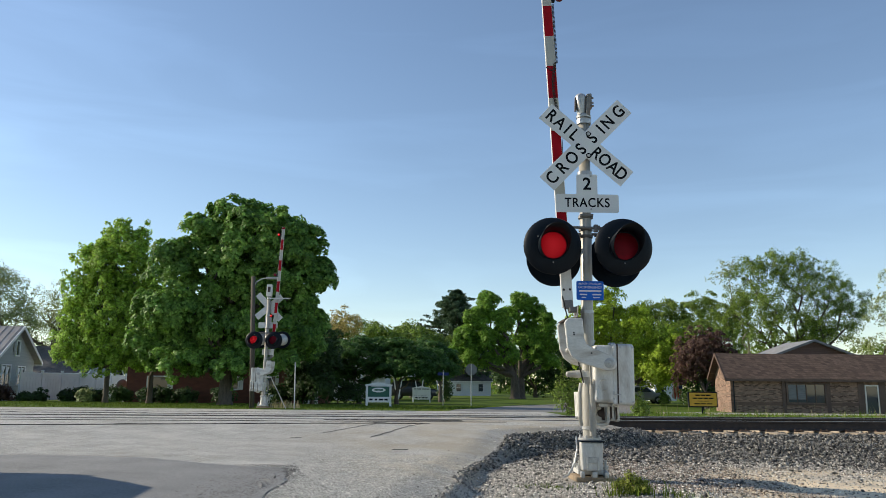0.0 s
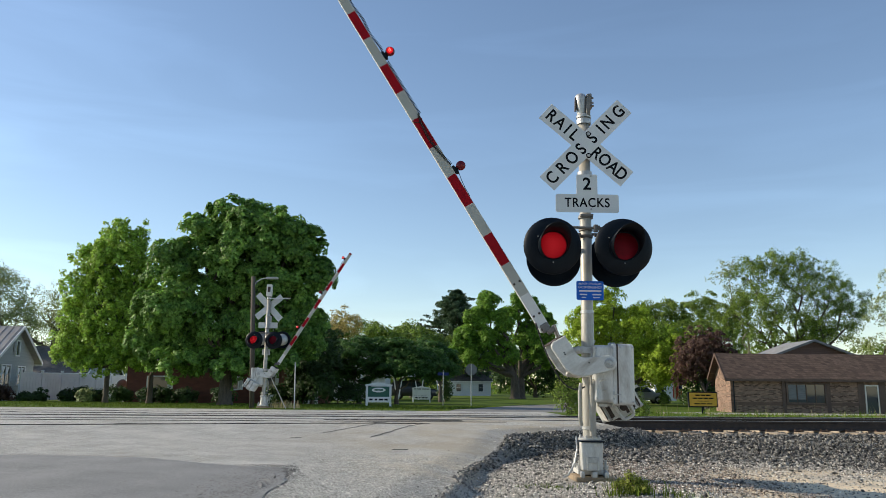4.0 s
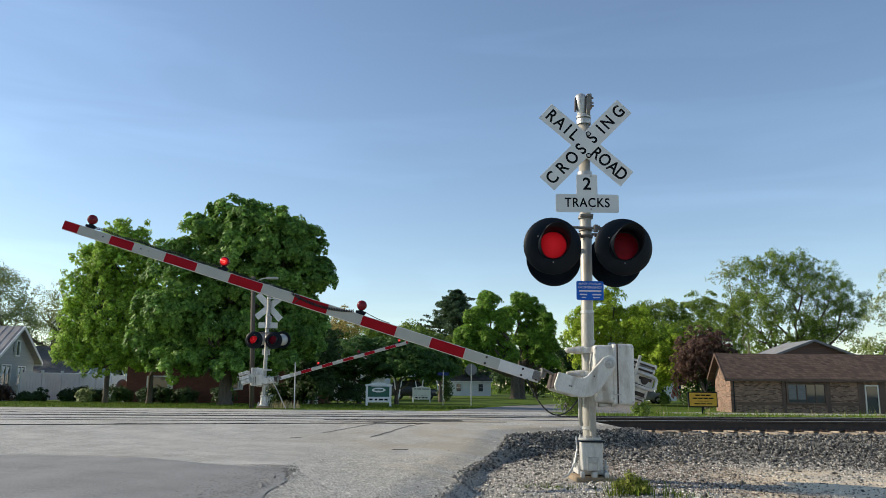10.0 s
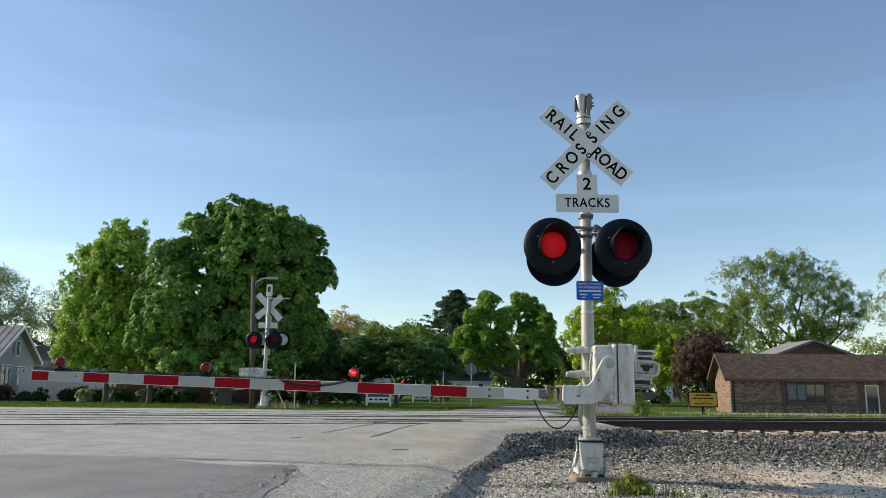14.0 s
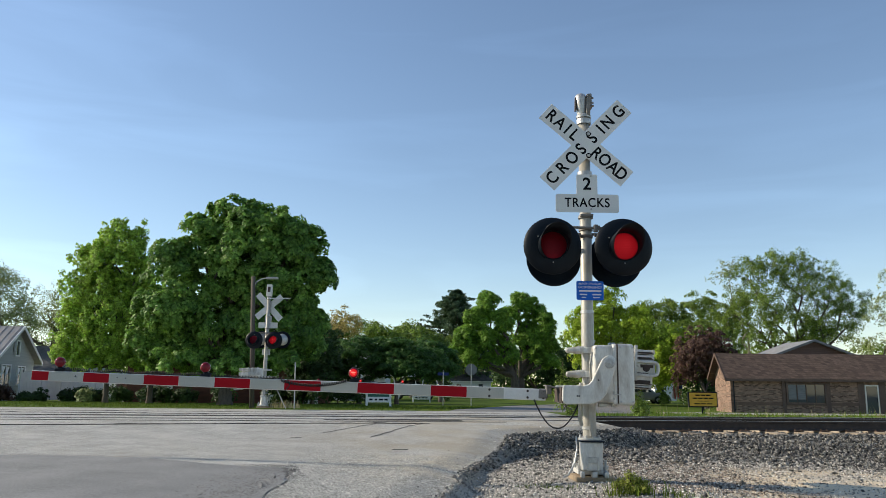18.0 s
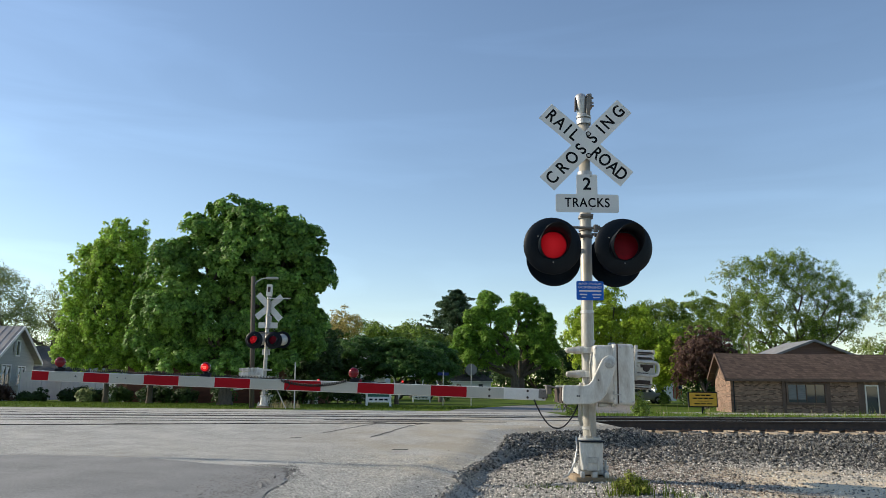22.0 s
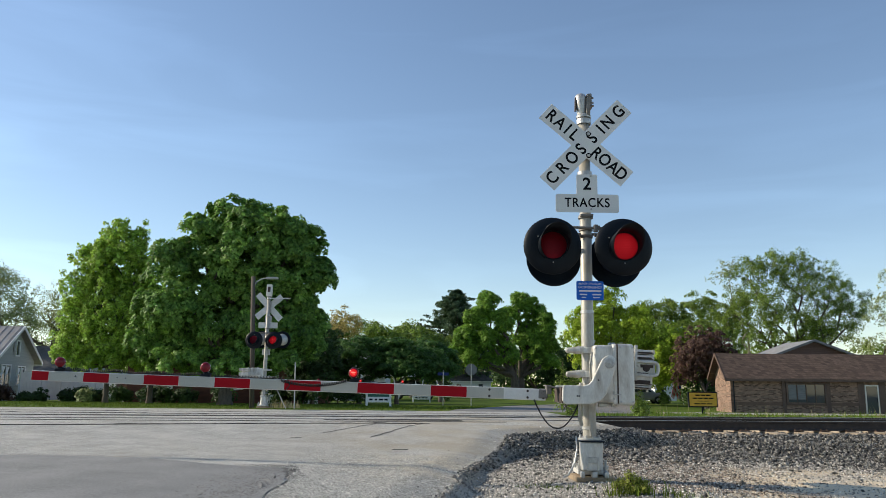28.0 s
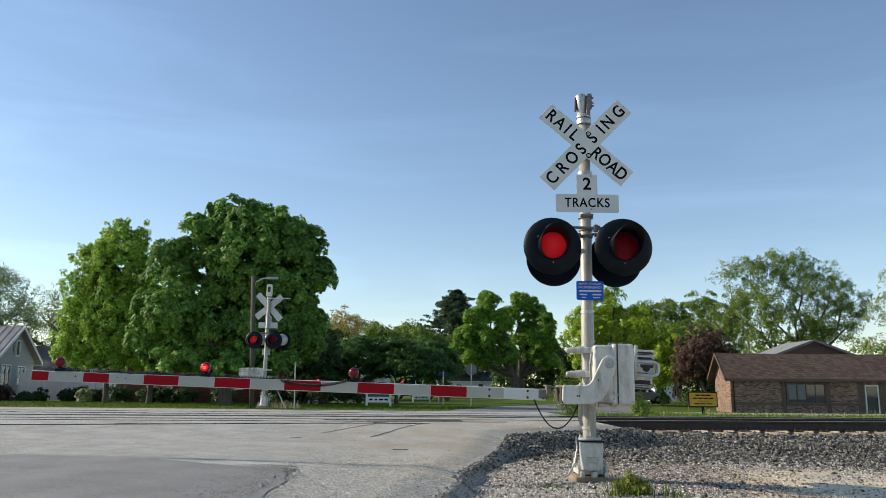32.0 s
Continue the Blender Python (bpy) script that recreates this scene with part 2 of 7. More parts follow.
L_PALE = leaf_mat("pale_spring_leaf", (0.20, 0.25, 0.09), (0.36, 0.41, 0.17))
L_TAN = leaf_mat("budding_leaf", (0.30, 0.25, 0.07), (0.44, 0.37, 0.13))


# ---- mesh helpers ----
def part(name, bm, material, parent=None, label="", smooth=False):
    """One mesh object from a bmesh, under a thing or a part."""
    me = bpy.data.meshes.new(name)
    bm.to_mesh(me)
    bm.free()
    if material:
        me.materials.append(material)
    if smooth:
        for p in me.polygons:
            p.use_smooth = True
    ob = new(name, me)
    if parent:
        ob.parent = parent
    if label:
        tagged(ob, label)
    return ob


def raw(name, verts, faces, material, parent=None, smooth=False):
    me = bpy.data.meshes.new(name)
    me.from_pydata(verts, [], faces)
    me.update()
    if material:
        me.materials.append(material)
    if smooth:
        me.polygons.foreach_set("use_smooth", [True] * len(me.polygons))
    ob = new(name, me)
    if parent:
        ob.parent = parent
    return ob


def root(name, m, label, category, group="", kind=""):
    ob = new(name)
    ob.empty_display_size = 0.2
    ob.matrix_basis = m
    return tagged(ob, label, category, group, kind)


def B():
    return bmesh.new()


def box(bm, c, s, rot=(0, 0, 0), bev=0.0, seg=2):
    """A box with centre c and size s, with rounded edges."""
    t = bmesh.new()
    bmesh.ops.create_cube(t, size=1.0)
    bmesh.ops.scale(t, vec=s, verts=t.verts)
    if bev:
        bmesh.ops.bevel(t, geom=t.edges[:], offset=bev, segments=seg, profile=0.5, affect="EDGES")
    bmesh.ops.transform(t, matrix=pose(*c, *rot), verts=t.verts)
    me = bpy.data.meshes.new("tmp")
    t.to_mesh(me)
    t.free()
    bm.from_mesh(me)
    bpy.data.meshes.remove(me)
    return bm


def rod(bm, a, b, r0, r1=None, n=16, caps=True):
    """A round bar from a to b."""
    a, b = Vector(a), Vector(b)
    r1 = r0 if r1 is None else r1
    q = (b - a).to_track_quat("Z", "Y").to_matrix()
    ra, rb = [], []
    for i in range(n):
        w = 2 * math.pi * i / n
        d = q @ Vector((math.cos(w), math.sin(w), 0))
        ra.append(bm.verts.new(a + d * r0))
        rb.append(bm.verts.new(b + d * r1))
    for i in range(n):
        bm.faces.new((ra[i], ra[(i + 1) % n], rb[(i + 1) % n], rb[i]))
    if caps:
        bm.faces.new(ra[::-1])
        bm.faces.new(rb)
    return bm


def turned(bm, profile, m=None, n=32):
    """Turn (radius, height) pairs round the z axis, then place by m."""
    m = m or Matrix()
    rings = []
    for r, z in profile:
        if r < 1e-5:
            rings.append([bm.verts.new(m @ Vector((0, 0, z)))])
        else:
            rings.append([bm.verts.new(m @ Vector((r * math.cos(2 * math.pi * i / n), r * math.sin(2 * math.pi * i / n), z))) for i in range(n)])
    for a, b in zip(rings, rings[1:]):
        for i in range(n):
            j = (i + 1) % n
            if len(a) == 1 and len(b) > 1:
                bm.faces.new((a[0], b[j], b[i]))
            elif len(b) == 1 and len(a) > 1:
                bm.faces.new((a[i], a[j], b[0]))
            elif len(a) > 1:
                bm.faces.new((a[i], a[j], b[j], b[i]))
    return bm


def slab(bm, pts, y0, y1, bev=0.0):
    """Extrude an outline given in x and z from y0 to y1."""
    t = bmesh.new()
    f = t.faces.new([t.verts.new((x, y0, z)) for x, z in pts])
    r = bmesh.ops.extrude_face_region(t, geom=[f])
    bmesh.ops.translate(t, vec=(0, y1 - y0, 0), verts=[v for v in r["geom"] if isinstance(v, bmesh.types.BMVert)])
    bmesh.ops.recalc_face_normals(t, faces=t.faces)
    if bev:
        bmesh.ops.bevel(t, geom=t.edges[:], offset=bev, segments=2, profile=0.5, affect="EDGES")
    me = bpy.data.meshes.new("tmp")
    t.to_mesh(me)
    t.free()
    bm.from_mesh(me)
    bpy.data.meshes.remove(me)
    return bm


def quad(bm, *pts):
    bm.faces.new([bm.verts.new(p) for p in pts])
    return bm


def wire(bm, pts, r, n=6):
    for a, b in zip(pts, pts[1:]):
        rod(bm, a, b, r, r, n)
    return bm


def sag(a, b, drop, n=10):
    a, b = Vector(a), Vector(b)
    return [a.lerp(b, i / n) - Vector((0, 0, 4 * drop * (i / n) * (1 - i / n))) for i in range(n + 1)]


def letters(text, size, material, parent, m, name="lettering", squeeze=1.0, label="", gap=1.0, bold=0.0):
    """Flat raised letters, centred, in the plane of m (x to the right, y up)."""
    c = bpy.data.curves.new("tmp", "FONT")
    c.body, c.size, c.align_x, c.align_y = text, size, "CENTER", "CENTER"
    c.extrude, c.space_character, c.offset = 0.0012, gap, bold
    t = bpy.data.objects.new("tmp", c)
    scene.collection.objects.link(t)
    me = bpy.data.meshes.new_from_object(t.evaluated_get(bpy.context.evaluated_depsgraph_get()))
    bpy.data.objects.remove(t)
    me.transform(Matrix.Diagonal((squeeze, 1, 1, 1)))
    me.materials.clear()
    me.materials.append(material)
    ob = new(name, me)
    ob.parent = parent
    ob.matrix_basis = m
    if label:
        tagged(ob, label)
    return ob


# ---- the lie of the land ----
def smooth(a, b, v):
    t = min(1.0, max(0.0, (v - a) / (b - a)))
    return t * t * (3 - 2 * t)


def road_z(x, y):
    z = 0.13 * smooth(9, 13.6, y) - 0.13 * smooth(16.8, 21.0, y) - 0.12 * smooth(21.5, 29.5, y) - 0.2 * smooth(30, 55, y) - 0.3 * smooth(55, 120, y)
    return z - 0.06 * smooth(-3.2, -0.2, x) * (1 - smooth(9.5, 13, y))


def road_edge(y):
    """The broken right-hand edge of the pavement."""
    x = -0.20 + 0.15 * (max(y, 4.0) - 5.5) + 0.20 * smooth(8.5, 12.0, y) if y < 12 else 0.975 + 2.3 * smooth(12, 13.9, y)
    if y > 18.5:
        x = 3.3 + 0.9 * smooth(21, 27, y)
    return x + 0.09 * noise.noise((y * 1.3, 3.1, 0)) + 0.05 * noise.noise((y * 4.1, 7.7, 0))


def shoulder_z(x, y):
    """The gravel beside the road, and the ballast that rises to the track."""
    z = -0.22 - 0.02 * max(0.0, x - 2) + 0.10 * smooth(12.3, 14.0, y - 0.09 * x) + 0.03 * noise.noise((x * 0.7, y * 0.7, 1.0))
    z += 0.012 * noise.noise((x * 3, y * 3, 5.0))
    e = road_edge(y)
    z -= 0.008 * (1 - smooth(e + 0.3, e + 1.3, x)) - 0.04 * noise.noise((x * 1.6, y * 1.3, 8)) * smooth(10.5, 12, y)
    k = 1 - smooth(e + 0.01, e + 0.2 + 0.9 * smooth(10.6, 12.6, y) + (0.05 + 0.15 * smooth(10, 12.5, y)) * noise.noise((y * 2, 9, 0)), x + 0.12 * smooth(10.5, 12, y) * noise.noise((x * 2.5, y * 2.5, 6)))
    return z * (1 - k) + (road_z(x, y) - 0.065) * k


def rail_y(x):
    return 15.2 + 0.09 * x


# ---- ground, pavement, gravel ----
def grid(xs, ys, zfun, name, material):
    verts = [(x, y, zfun(x, y)) for y in ys for x in xs]
    w = len(xs)
    faces = [(j * w + i, j * w + i + 1, (j + 1) * w + i + 1, (j + 1) * w + i) for j in range(len(ys) - 1) for i in range(w - 1)]
    return raw(name, verts, faces, material, smooth=True)


def land_z(x, y):
    if y < 29:
        z = road_z(-5, y) - 0.7 + 0.45 * smooth(20, 24, y)
    else:
        z = road_z(-5, y) - 0.02
        z -= 0.2 * (1 - smooth(29, 30.5, y))
    z -= 0.42 * smooth(4, 14, x) * smooth(27, 40, y) * (1 - smooth(60, 90, y))
    return z + 0.02 * noise.noise((x * 0.3, y * 0.3, 2.0))


def steps(a, b, d):
    n = max(1, round((b - a) / d))
    return [a + (b - a) * i / n for i in range(n)]


gx = steps(-1500, -200, 130) + steps(-200, -50, 15) + steps(-50, 60, 1.0) + steps(60, 200, 14) + steps(200, 1500, 130) + [1500]
gy = steps(-200, -20, 20) + steps(-20, 20, 2) + steps(20, 70, 1.0) + steps(70, 150, 4) + steps(150, 400, 25) + steps(400, 3000, 200) + [3000]
ground = tagged(grid(gx, gy, land_z, "ground", M_GRASS), "mown spring lawn and verge reaching to the horizon", "ground", kind="structure")

# pavement: a sheet with a skirt, following its ragged right edge
rows_y = steps(-14, 4, 1.0) + steps(4, 15, 0.12) + steps(15, 29.2, 0.25) + [29.2]
rows_u = [i / 60 for i in range(61)]
pv, pf = [], []
for y in rows_y:
    e = road_edge(y)
    for u in rows_u:
        x = -60 + (e + 60) * (1 - (1 - u) ** 2.6)
        z = road_z(x, y) + 0.006 * noise.noise((x * 1.1, y * 1.1, 0)) - 0.07 * smooth(e - 0.4, e + 0.06, x)
        pv.append((x, y, z))
    pv.append((e + 0.06, y, road_z(e, y) - 0.4))
w = len(rows_u) + 1
for j in range(len(rows_y) - 1):
    for i in range(w - 1):
        pf.append((j * w + i, j * w + i + 1, (j + 1) * w + i + 1, (j + 1) * w + i))
road = tagged(raw("road", pv, pf, M_ASPHALT, smooth=True), "worn grey asphalt crossing with cracks and patches", "road", kind="structure")

# the street that goes on beyond the tracks
def street_left(y):
    return 0.4 + 0.25 * (y - 29) - 1.2 * (1 - smooth(28, 33, y))


fv, ff = [], []
for k in range(40):
    y = 28.6 + k * 2.5
    xl = street_left(y)
    for u in range(7):
        x = xl + 7.2 * u / 6
        fv.append((x, y, land_z(x, y) + 0.03))
for k in range(39):
    for u in range(6):
        ff.append((k * 7 + u, k * 7 + u + 1, (k + 1) * 7 + u + 1, (k + 1) * 7 + u))
tagged(raw("road_beyond", fv, ff, M_STREET, smooth=True), "dark asphalt street leading away between lawns", "road", kind="structure")

# gravel shoulder and ballast bed
sx_ = steps(-1.6, -0.4, 0.2) + steps(-0.4, 6, 0.09) + steps(6, 16, 0.25) + steps(16, 40, 1.5) + [40]
sy_ = steps(-14, 3, 1.0) + steps(3, 15.5, 0.1) + steps(15.5, 24, 0.5) + [24]


def bed_z(x, y):
    if y > 14:
        edge = road_edge(y)
        z = -0.12 - 0.02 * max(0.0, x - 2) * (1 - smooth(14.0, 15.1, y)) - 0.13 * smooth(16.9, 18.6, y - 0.09 * x) - 0.1 * smooth(20.6, 23.5, y - 0.09 * x) + 0.01 * noise.noise((x * 3, y * 3, 4))
        return min(z, shoulder_z(x, 14)) if x < edge else z * 1.0
    return shoulder_z(x, y) if x > road_edge(y) else road_z(x, y) - 0.09


gravel = tagged(grid(sx_, sy_, bed_z, "gravel_bed", M_GRAVEL), "grey gravel shoulder with sandy patches beside the track", "gravel", kind="structure")


# ---- the two tracks ----
def track(offset, name, label, top=0.14):
    m = pose(0, 15.2 + offset, 0, 0, 0, math.degrees(math.atan(0.09)))
    t = root(name, m, label, "railway track", kind="structure")
    for side in (0.0, 1.5):
        bm = B()
        z0 = top - 0.18
        half = [(-0.07, z0), (0.07, z0), (0.07, z0 + 0.012), (0.012, z0 + 0.035), (0.009, top - 0.04), (0.036, top - 0.034), (0.036, top - 0.006),
                (0.03, top), (-0.03, top), (-0.036, top - 0.006), (-0.036, top - 0.034), (-0.009, top - 0.04), (-0.012, z0 + 0.035), (-0.07, z0 + 0.012)]
        a = [bm.verts.new((-60, side + p, z)) for p, z in half]
        b = [bm.verts.new((60, side + p, z)) for p, z in half]
        n = len(half)
        for i in range(n):
            bm.faces.new((a[i], a[(i + 1) % n], b[(i + 1) % n], b[i]))
        rail = part("rail", bm, M_RAILSIDE, t)
        bm = B()
        box(bm, (0, side, top + 0.001), (120, 0.052, 0.004))
        part("running_surface", bm, M_RAILTOP, rail, "polished steel running surface")
        for dx in (-0.062, 0.062):
            bm = B()
            box(bm, (-28.4 + 0.2, side + dx, top - 0.012), (63.0, 0.045, 0.014))
            part("flangeway", bm, M_FLANGE, t, "dark grimy flangeway strip beside the rail")
    bm = B()
    box(bm, (0, 0, 0), (0.22, 2.6, 0.17), bev=0.012, seg=1)
    tie_mesh = bpy.data.meshes.new("tie")
    bm.to_mesh(tie_mesh)
    bm.free()
    tie_mesh.materials.append(M_TIE)
    bm = B()
    box(bm, (0, 0, 0), (0.19, 0.36, 0.02), bev=0.004, seg=1)
    for dx in (-0.06, 0.06):
        for dy in (-0.11, 0.11):
            box(bm, (dx, dy, 0.018), (0.03, 0.03, 0.03))
    plate_mesh = bpy.data.meshes.new("tie_plate")
    bm.to_mesh(plate_mesh)
    bm.free()
    plate_mesh.materials.append(M_PLATE)
    rng = random.Random(4)
    for i in range(52):
        x = 3.75 + i * 0.57 + rng.uniform(-0.03, 0.03)
        tie = new("tie", tie_mesh)
        tie.parent = t
        tie.matrix_basis = pose(x, 0.72 + rng.uniform(-0.06, 0.06), top - 0.18 - 0.1 + rng.uniform(-0.012, 0.006), rng.uniform(-1, 1), rng.uniform(-2, 2), rng.uniform(-2, 2))
        for side in (0.0, 1.5):
            pl = new("tie_plate", plate_mesh)
            pl.parent = t
            pl.matrix_basis = pose(x, side, top - 0.183)
    return t


track(0.0, "track_1", "nearer rusty railway track on ties, flush in the road")
track(4.25, "track_2", "farther rusty railway track on ties, flush in the road", 0.02)


# ---- crossing signal ----
def disc_lamp(parent, x, z, face, name="flashing_light", shell=None):
    """A flashing light on its round black background; face -1 looks down the y axis, +1 up it."""
    turn = pose(x, 0, z) @ (pose(0, 0, 0, 90, 0, 0) if face < 0 else pose(0, 0, 0, -90, 0, 0))
    # local z points out of the lamp
    bm = B()
    turned(bm, [(0, 0.09), (0.15, 0.09), (0.162, 0.10), (0.17, 0.1), (0.23, 0.096), (0.28, 0.082), (0.315, 0.06), (0.322, 0.05), (0.319, 0.046), (0.28, 0.065), (0.17, 0.08), (0, 0.08)], n=48)
    lamp = part(name, bm, M_BLACK, parent, "round black background with a red flashing light", True)
    lamp.matrix_basis = turn
    bm = B()
    k = 1.35 if shell else 1.0
    turned(bm, [(0.165 * k, 0.05), (0.165 * k, -0.02 * k), (0.14 * k, -0.08 * k), (0.09, -0.11 * k), (0, -0.115 * k)], n=32)
    part("housing", bm, shell or M_BLACK, lamp, "", True)
    # the visor, long at the top, cut back below
    bm = B()
    n = 40
    inner, outer, rim_i, rim_o = [], [], [], []
    for i in range(n + 1):
        a = math.radians(-60) + math.radians(300) * i / n
        up = 0.5 + 0.5 * math.sin(a)
        length = 0.03 + 0.40 * up ** 0.9
        drop = 0.012
        for lst, r, zz in ((outer, 0.168, 0.085), (rim_o, 0.166, 0.085 + length), (rim_i, 0.16, 0.085 + length), (inner, 0.162, 0.085)):
            lst.append(bm.verts.new((r * math.cos(a), r * math.sin(a) + (drop if zz > 0.1 else 0) * up, zz)))
    for p, q in ((outer, rim_o), (rim_o, rim_i), (rim_i, inner)):
        for i in range(n):
            bm.faces.new((p[i], p[i + 1], q[i + 1], q[i]))
    part("visor", bm, M_BLACK, lamp, "black hood over the lens", True)
    bm = B()
    turned(bm, [(0.15, 0.098), (0.12, 0.108), (0.08, 0.114), (0, 0.117)], n=40)
    part("lens", bm, M_LENSOFF, lamp, "dark red round lens", True)
    # lit panel: a glowing dish with a grid of diodes
    bm = B()
    turned(bm, [(0.147, 0.0), (0.118, 0.010), (0.08, 0.016), (0, 0.019)], n=40)
    panel = part("diode_panel", bm, M_LEDBASE, lamp, "red diode panel that lights up", True)
    panel.matrix_basis = pose(0, 0, 0.085)
    bm = B()
    s = 0.0205
    for j in range(-9, 10):
        for i in range(-9, 10):
            px, py = (i + 0.5 * (j % 2)) * s, j * s * 0.87
            r = math.hypot(px, py)
            if r < 0.136:
                zc = 0.0245 - 0.019 * (r / 0.147) ** 2
                q = 0.0068 - 0.026 * r
                vs = [bm.verts.new((px + q * math.cos(k * math.pi / 3), py + q * math.sin(k * math.pi / 3), zc)) for k in range(6)]
                bm.faces.new(vs)
    # joined with the panel as a second material
    me = bpy.data.meshes.new("tmp")
    bm.to_mesh(me)
    bm.free()
    full = B()
    full.from_mesh(panel.data)
    k = len(full.faces)
    full.from_mesh(me)
    full.faces.ensure_lookup_table()
    for f in full.faces[k:]:
        f.material_index = 1
    full.to_mesh(panel.data)
    full.free()
    panel.data.materials.append(M_LED)
    bpy.data.meshes.remove(me)
    for a in (90, 210, 330):
        bm = B()
        turned(bm, [(0, 0.012), (0.006, 0.01), (0.008, 0)], pose(0.19 * math.cos(radians(a + 180)), 0.19 * math.sin(radians(a + 180)), 0.098), 8)
        part("screw", bm, M_STEEL, lamp)
    return lamp, panel


BLINKERS = []   # (panel, which side, kind)


def crossing_signal(m, lettered, label, group):
    s = root("crossing_signal", m, label, "railway signal", group)
    # foundation and base casting
    bm = B()
    box(bm, (0.0, -0.04, 0.0), (0.42, 0.42, 0.05), (0, 0, 3), 0.012)
    part("foundation", bm, M_WOODBASE, s, "weathered tan base pad")
    bm = B()
    box(bm, (0, 0, 0.065), (0.32, 0.32, 0.05), bev=0.012)
    turned(bm, [(0.125, 0.09), (0.11, 0.14), (0.095, 0.3), (0.095, 0.40), (0.07, 0.40)], n=24)
    part("base_casting", bm, M_SILVER, s)
    for dx in (-0.14, 0.14):
        for dy in (-0.14, 0.14):
            bm = B()
            rod(bm, (dx, dy, 0.05), (dx, dy, 0.19), 0.016, n=8)
            turned(bm, [(0.034, 0.1), (0.034, 0.13), (0, 0.13)], pose(dx, dy, 0), 6)
            part("anchor_bolt", bm, M_STEEL, s)
    # junction box in front of the base
    bm = B()
    slab(bm, [(-0.108, 0.06), (0.108, 0.06), (0.12, 0.355), (-0.12, 0.355)], -0.26, -0.12, 0.016)
    jb = part("junction_box", bm, M_SILVER, s, "silver junction box at the foot of the mast")
    jb.matrix_basis = pose(-0.02, 0, 0.03)
    bm = B()
    box(bm, (0, -0.193, 0.36), (0.256, 0.165, 0.016), bev=0.007)
    part("lid", bm, M_BLACK, jb, "black-edged lid")
    bm = B()
    slab(bm, [(-0.045, 0.2), (0.045, 0.2), (0.05, 0.31), (-0.05, 0.31)], -0.266, -0.258, 0.003)
    part("cover_plate", bm, M_SILVER, jb)
    bm = B()
    for dx in (-0.055, 0.06):
        rod(bm, (dx, -0.27, 0.06), (dx, -0.27, 0.2), 0.009, n=8)
    box(bm, (0.0, -0.27, 0.17), (0.10, 0.014, 0.06), bev=0.006)
    part("hasp", bm, M_STEEL, jb)
    bm = B()
    turned(bm, [(0.09, 0.385), (0.125, 0.39), (0.125, 0.415), (0.07, 0.43)], n=24)
    part("mast_flange", bm, M_STEEL, s, "bolted flange under the mast")
    for k in range(8):
        w = 2 * math.pi * (k + 0.3) / 8
        bm = B()
        rod(bm, (0.105 * math.cos(w), 0.105 * math.sin(w), 0.38), (0.105 * math.cos(w), 0.105 * math.sin(w), 0.445), 0.014, 0.012, 6)
        part("flange_bolt", bm, M_STEEL, s)
    for dx, ww in ((-0.125, 0.05), (0.0, 0.06), (0.125, 0.05)):
        bm = B()
        box(bm, (dx, -0.235, 0.05), (ww, 0.08, 0.07), (0, 0, 12 * dx), 0.018, 3)
        part("base_lug", bm, M_STEEL, s, "cast lug of the base")
    bm = B()
    wire(bm, [(-0.16, -0.1, 0.43), (-0.17, -0.18, 0.3), (-0.2, -0.2, 0.16), (-0.27, -0.22, 0.04), (-0.33, -0.24, 0.02)], 0.009)
    part("ground_cable", bm, M_STEEL, s, "grey cable hanging from the base")
    # mast
    bm = B()
    turned(bm, [(0.071, 0.4), (0.071, 1.75), (0.066, 1.78), (0.066, 4.02), (0, 4.02)], n=28)
    part("mast", bm, M_MAST, s, "painted round steel mast", True)
    for r, z in ((0.071, 0.5), (0.066, 1.77)):
        bm = B()
        turned(bm, [(r, z), (r + 0.008, z + 0.005), (r + 0.008, z + 0.035), (r, z + 0.04)], n=28)
        part("mast_collar", bm, M_STEEL, s)
    # bell on the mast top
    bm = B()
    turned(bm, [(0.07, 4.0), (0.078, 4.0), (0.078, 4.05), (0.062, 4.06), (0.06, 4.12), (0, 4.12)], n=24)
    bell = part("bell_post", bm, M_MAST, s, "", True)
    if lettered:
        bm = B()
        turned(bm, [(0.05, 0.0), (0.056, 0.05), (0.064, 0.13), (0.07, 0.2), (0.068, 0.235), (0.055, 0.262), (0.03, 0.275), (0, 0.278)],
               pose(-0.022, 0, 4.1, 0, -3, 0) @ Matrix.Diagonal((1, 1.15, 1, 1)), 24)
        part("bell_housing", bm, M_STEEL, bell, "silver rounded bell housing on the mast top", True)
        bm = B()
        box(bm, (-0.098, -0.02, 4.24), (0.016, 0.05, 0.17), (0, 2, 0), 0.006)
        part("bell_clapper", bm, M_RAILSIDE, bell)
        bm = B()
        box(bm, (0.045, -0.02, 4.20), (0.05, 0.13, 0.22), (0, 3, 0), 0.01)
        box(bm, (0.058, -0.02, 4.335), (0.06, 0.12, 0.05), (0, -8, 0), 0.012)
        box(bm, (0.074, -0.04, 4.235), (0.03, 0.05, 0.12), (0, 0, 0), 0.008)
        for z in (4.30, 4.24, 4.20):
            rod(bm, (0.06, -0.07, z), (0.105, -0.07, z + 0.006), 0.016, 0.012, 10)
        part("bell_cover", bm, M_WEIGHT, bell, "weathered bell mechanism with bolts")
        bm = B()
        turned(bm, [(0.058, 4.07), (0.085, 4.075), (0.088, 4.10), (0.075, 4.12), (0.05, 4.125)], n=20)
        part("bell_flange", bm, M_STEEL, bell)
    else:
        bm = B()
        box(bm, (0.0, 0, 4.33), (0.2, 0.17, 0.46), bev=0.02)
